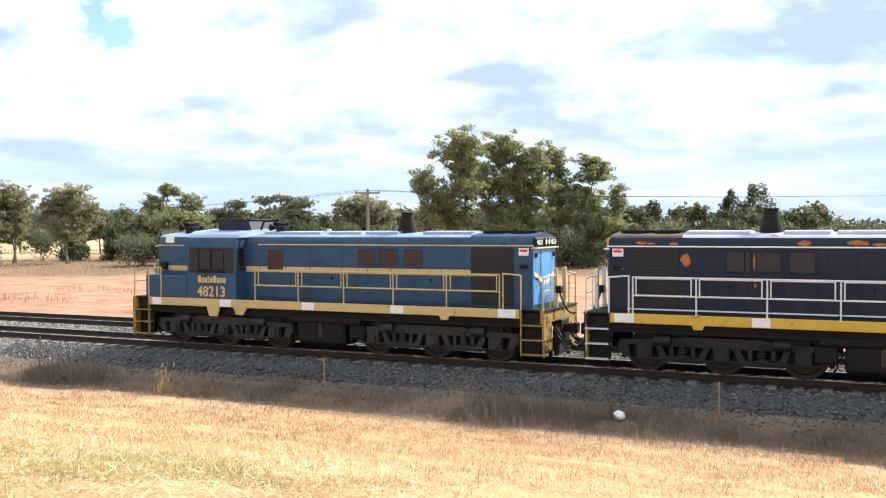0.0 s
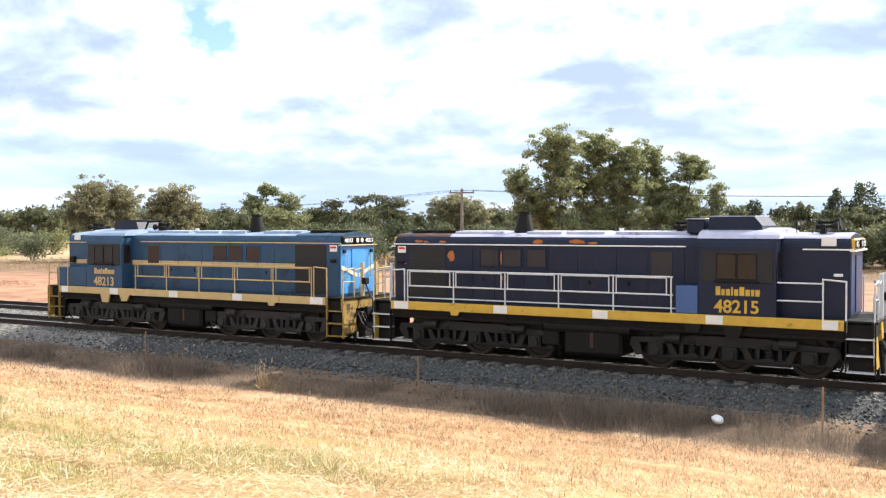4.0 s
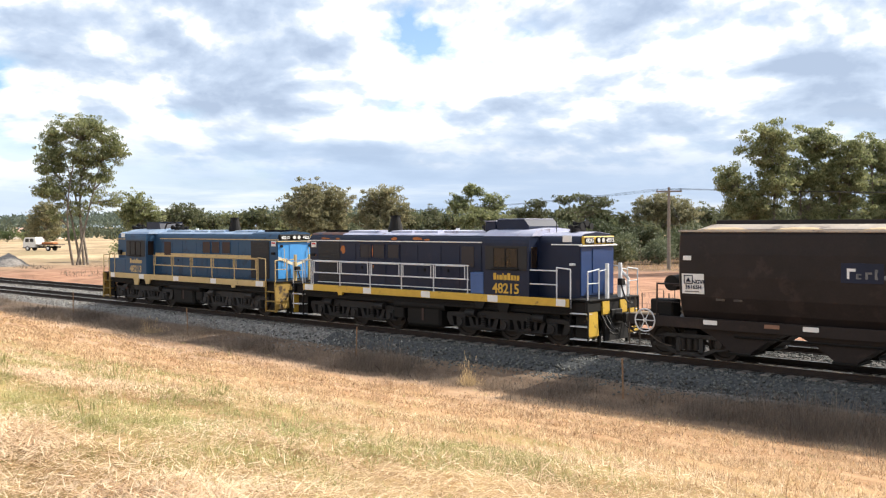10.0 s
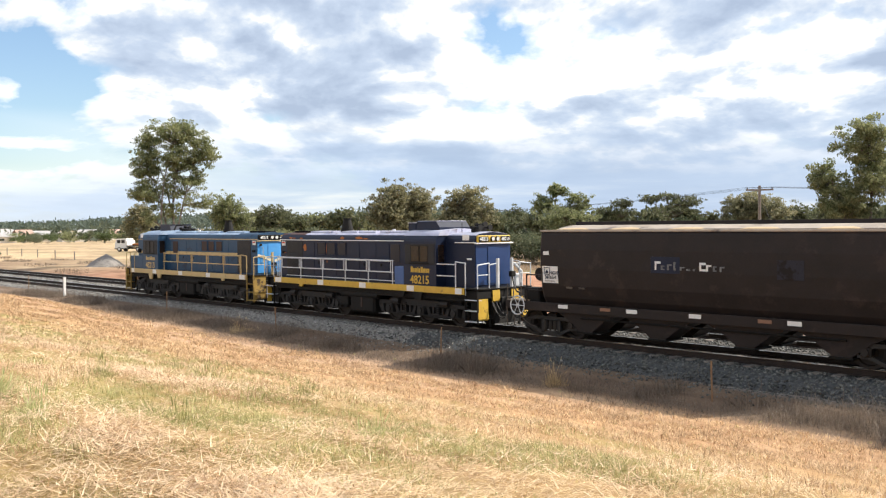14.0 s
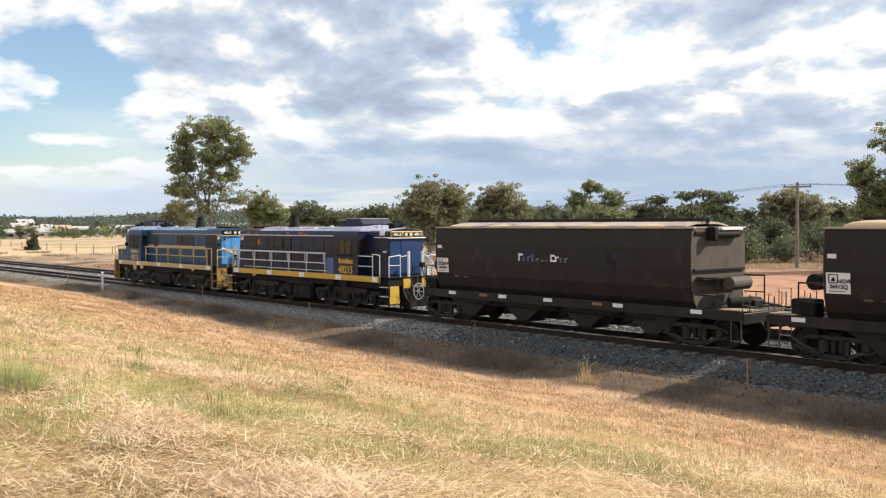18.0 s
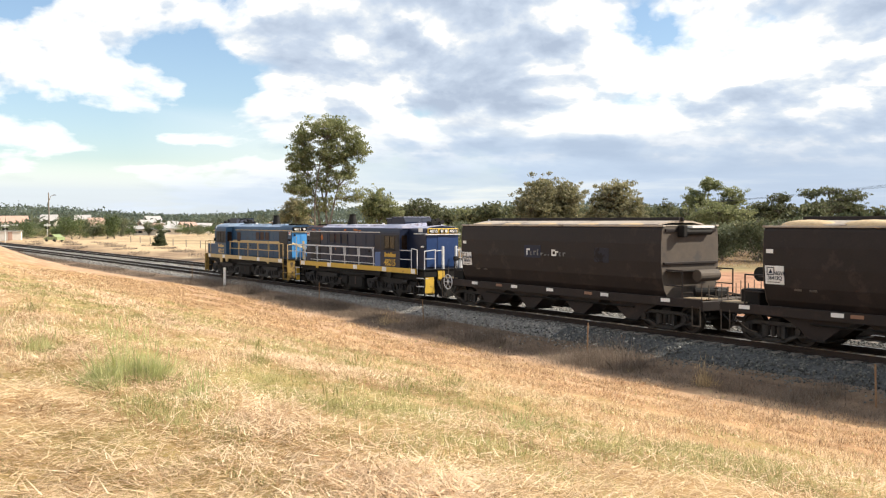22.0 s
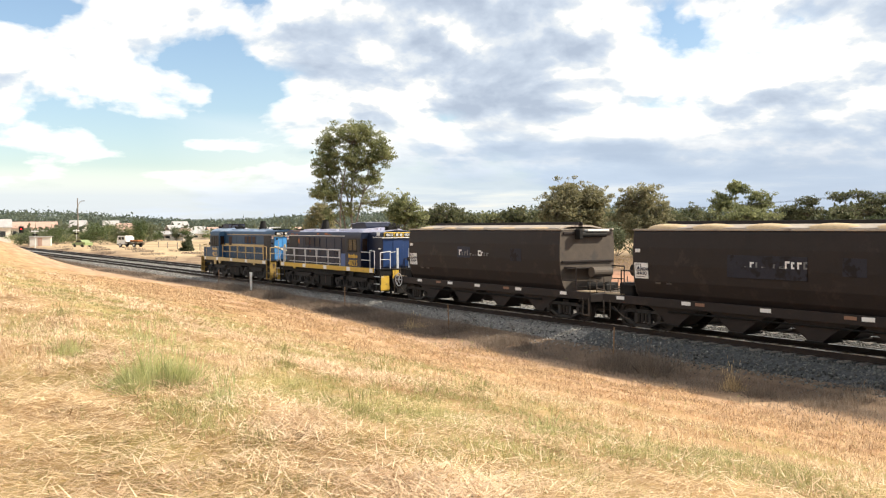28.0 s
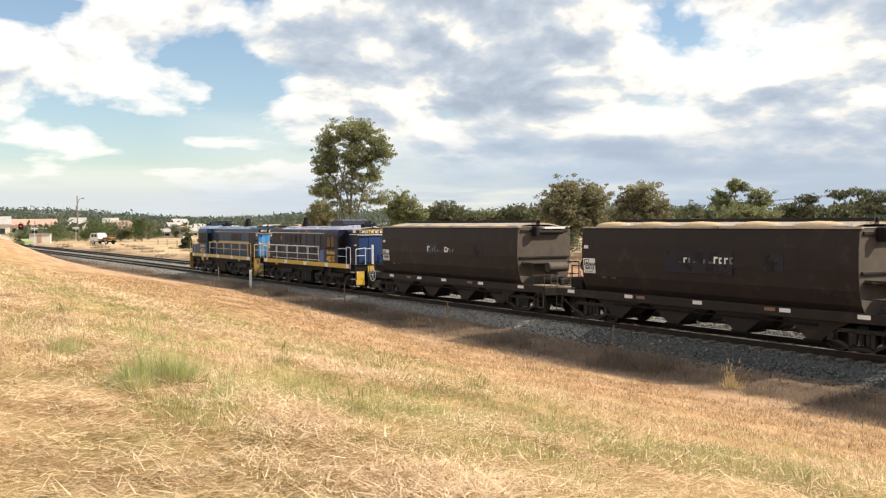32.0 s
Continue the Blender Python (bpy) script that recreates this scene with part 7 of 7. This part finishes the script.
for i in range(34):
    az = math.radians((74.4 + 7.4 * i / 20) if i < 20 else (64.0 + 10.0 * (i - 20) / 14) + rng.uniform(-0.3, 0.3))
    far = rng.uniform(225, 270) if i < 20 else rng.uniform(260, 330)
    h = (rng.uniform(2.6, 5.6) if az < math.radians(79.6) else rng.uniform(1.8, 3.4)) if i < 20 else rng.uniform(2.4, 4.2)
    bush("bush", "dense green garden trees before the town", -far * math.sin(az), far * math.cos(az), h, rng.uniform(4.5, 9.5), 300 + i, leaf=("garden", "wattle", "garden", "gum")[i % 4], count=2600, group="town trees")

# level crossing: hut, signal, lamp pole, boom posts, fence posts
hut = empty("crossing_hut", "small white relay hut beside the level crossing", "hut", "", pose(-222.0, 37.4, -0.4, 0, 0, 75))
part("wall", box(-2.1, 2.1, -1.2, 1.2, -0.3, 2.0, 0.03), MAT["house_white"], hut)
part("roof", box(-2.3, 2.3, -1.4, 1.4, 2.0, 2.16, 0.03), MAT["house_roof"], hut)
part("door", box(-0.5, 0.4, -1.25, -1.19, 0.0, 1.9, 0.01), MAT["house_rust"], hut)
signal = empty("rail_signal", "railway signal showing red on a tall mast", "signal", "", pose(-262.0, 39.6, -0.6, 0, 0, 80))
part("mast", cyl(bmesh.new(), (0, 0, -0.3), (0, 0, 5.0), 0.09, 10), MAT["wagon_end"], signal)
part("signal_head", box(-0.55, 0.55, -0.2, 0.2, 3.0, 4.6, 0.05), MAT["black"], signal)
MAT["red_glow"] = bpy.data.materials.new("red_signal_light")
MAT["red_glow"].use_nodes = True
add = nodes_of(MAT["red_glow"].node_tree)
add("ShaderNodeOutputMaterial", {0: add("ShaderNodeEmission", {0: (1.0, 0.03, 0.03, 1), 1: 2.5}).outputs[0]})
part("signal_lamp", cyl(bmesh.new(), (0, -0.22, 3.9), (0, -0.28, 3.9), 0.17, 14), MAT["red_glow"], signal, "lit red lamp")
lamp = empty("street_lamp", "tall pole with a lamp bracket near the level crossing", "lamp", "", pose(-255.2, 51.8, -0.6, 0, 0, 78))
part("pole", cyl(bmesh.new(), (0, 0, -0.3), (0, 0, 11.5), 0.20, 10, 0.14), MAT["pole"], lamp)
part("bracket", rod([(0, 0, 9.2), (0.5, 0, 10.6), (1.2, 0, 10.9)], 0.06), MAT["pole"], lamp)
part("lamp_head", box(1.0, 1.7, -0.15, 0.15, 10.8, 10.98, 0.04), MAT["wagon_end"], lamp)
for k, (x, y) in enumerate(((-226.0, 45.5), (-205.0, 33.5), (-236.0, 40.5))):
    boom = empty("crossing_post", "red and white level crossing warning post", "post", "level crossing posts", pose(x, y, -0.3, 0, 0, 75))
    part("post", cyl(bmesh.new(), (0, 0, -0.2), (0, 0, 3.6), 0.07, 8), MAT["white"], boom)
    part("cross_board", box(-0.7, 0.7, -0.03, 0.03, 3.1, 3.35, 0.01), MAT["white"], boom)
    part("lamp_board", box(-0.5, 0.5, -0.06, 0.0, 2.4, 2.75, 0.03), MAT["black"], boom)
fence_post = part("fence_post", box(-0.06, 0.06, -0.06, 0.06, -0.2, 1.1, 0.01), MAT["pole"])
tagged(fence_post, "weathered timber fence post in dry grass", "post", "paddock fence posts")
for i in range(9):
    x, y = -120 - i * 8.0, 47.0 + 0.6 * i
    m = pose(x, y, float(ground_z(x, y)))
    if i == 0:
        fence_post.matrix_basis = m
    else:
        copy_thing(fence_post, m)


# ---- road vehicles ----
def truck():
    t = empty("tray_truck", "white crew-cab truck with a flat tray", "truck")
    cab = [(-0.02, 0.55), (0.02, 1.35), (0.38, 2.15), (2.25, 2.20), (2.30, 0.55)]
    part("cab_body", side_prism(cab, -0.95, 0.95), MAT["white"], t)
    for side in (-1, 1):
        for x0, x1 in ((0.45, 1.15), (1.3, 2.0)):
            part("side_window", box(x0, x1, side * 0.955 - 0.01, side * 0.955 + 0.01, 1.4, 1.95, 0.01), MAT["pane"], t)
        for x in (0.85, 4.6):
            w = part("wheel", cyl(bmesh.new(), (x, side * 0.68, 0.40), (x, side * 0.95, 0.40), 0.40, 20), MAT["hose"], t)
            part("rim", cyl(bmesh.new(), (x, side * 0.93, 0.40), (x, side * 0.965, 0.40), 0.22, 14), MAT["white"], w)
    part("windscreen", side_prism([(0.03, 1.42), (0.05, 1.42), (0.35, 2.05), (0.33, 2.05)], -0.8, 0.8), MAT["pane"], t)
    part("chassis", box(0.2, 6.1, -0.4, 0.4, 0.45, 0.72, 0.03), MAT["black"], t)
    part("tray", box(2.45, 6.3, -1.05, 1.05, 0.88, 1.02, 0.02), MAT["wagon_end"], t)
    part("headboard", box(2.42, 2.50, -1.05, 1.05, 1.0, 1.9, 0.02), MAT["white"], t)
    part("load", box(3.2, 5.4, -0.7, 0.7, 1.02, 1.35, 0.1), MAT["rust"], t)
    part("bumper", box(-0.12, 0.0, -0.9, 0.9, 0.40, 0.65, 0.03), MAT["wagon_end"], t)
    return t


def car():
    c = empty("sedan_car", "bright green sedan waiting near the level crossing", "car")
    prof = [(-0.02, 0.35), (0.0, 0.72), (1.1, 0.90), (1.75, 1.40), (3.0, 1.42), (3.75, 0.98), (4.5, 0.92), (4.55, 0.35)]
    part("body", side_prism(prof, -0.85, 0.85), MAT["car_green"], c)
    for side in (-1, 1):
        part("side_window", side_prism([(1.35, 0.95), (1.85, 1.34), (2.9, 1.35), (3.45, 0.98)], side * 0.86 - 0.012, side * 0.86 + 0.012), MAT["pane"], c)
        for x in (0.85, 3.6):
            w = part("wheel", cyl(bmesh.new(), (x, side * 0.66, 0.32), (x, side * 0.88, 0.32), 0.32, 20), MAT["hose"], c)
            part("rim", cyl(bmesh.new(), (x, side * 0.86, 0.32), (x, side * 0.895, 0.32), 0.19, 14), MAT["wagon_end"], w)
    return c


MAT["car_green"] = material("lime_green_car_paint", [(0.24, 0.30, 0.13), (0.30, 0.37, 0.17)], 0.3, scale=2, fine=20, bump=0.0)
the_truck, the_car = truck(), car()


# ---- what moves ----
def run_at(t):
    """Where the train stands, metres along the track from its place at the start."""
    i = min(int(t), 31)
    f = t - i
    p = [RUN[max(0, min(32, j))] for j in (i - 1, i, i + 1, i + 2)]
    if i == 0:
        p[0] = 2 * RUN[0] - RUN[1]
    if i == 31:
        p[3] = 2 * RUN[32] - RUN[31]
    a, b = (p[2] - p[0]) / 2, (p[3] - p[1]) / 2
    return (2 * f ** 3 - 3 * f * f + 1) * p[1] + (f ** 3 - 2 * f * f + f) * a + (3 * f * f - 2 * f ** 3) * p[2] + (f ** 3 - f * f) * b


def motions():
    steps = [i * 0.5 for i in range(65)]
    for ob, x, turn in ((lead, L1, 0), (second, L2, 180), (wagon_a, W1, 0), (wagon_b, W2, 0), (wagon_c, W2 + 15.6, 0)):
        walk(ob, [(t, pose(x + run_at(t), TRACK, 0, 0, 0, turn)) for t in steps])
    fine = [i * 0.25 for i in range(129)]
    for ws, r in WHEELS:
        m = ws.matrix_basis.copy()
        sign = -1 if ws.parent == second else 1
        walk(ws, [(t, Matrix.Translation(m.translation) @ Matrix.Rotation(sign * run_at(t) / r, 4, "Y")) for t in fine])
    # the truck rolls along the road to the crossing; both vehicles face -x
    def on_road(az, far, turn):
        a = math.radians(az)
        x, y = -far * math.sin(a), far * math.cos(a)
        return pose(x, y, float(ground_z(x, y)) + 0.02, 0, 0, turn)
    walk(the_truck, [(t, on_road(az, far, 28)) for t, az, far in ((0, 65.6, 168), (9, 66.0, 170), (14, 66.3, 171), (18, 66.6, 173), (22, 67.6, 176), (24, 70.0, 181), (25, 72.4, 187), (26.5, 74.8, 194), (28, 76.3, 199), (29, 76.75, 201), (30, 77.0, 202), (32, 77.7, 204))])
    walk(the_car, [(t, on_road(az, far, 20)) for t, az, far in ((0, 78.6, 204), (24, 78.6, 204), (28, 78.65, 204), (30, 79.0, 206), (32, 81.6, 214))])


motions()
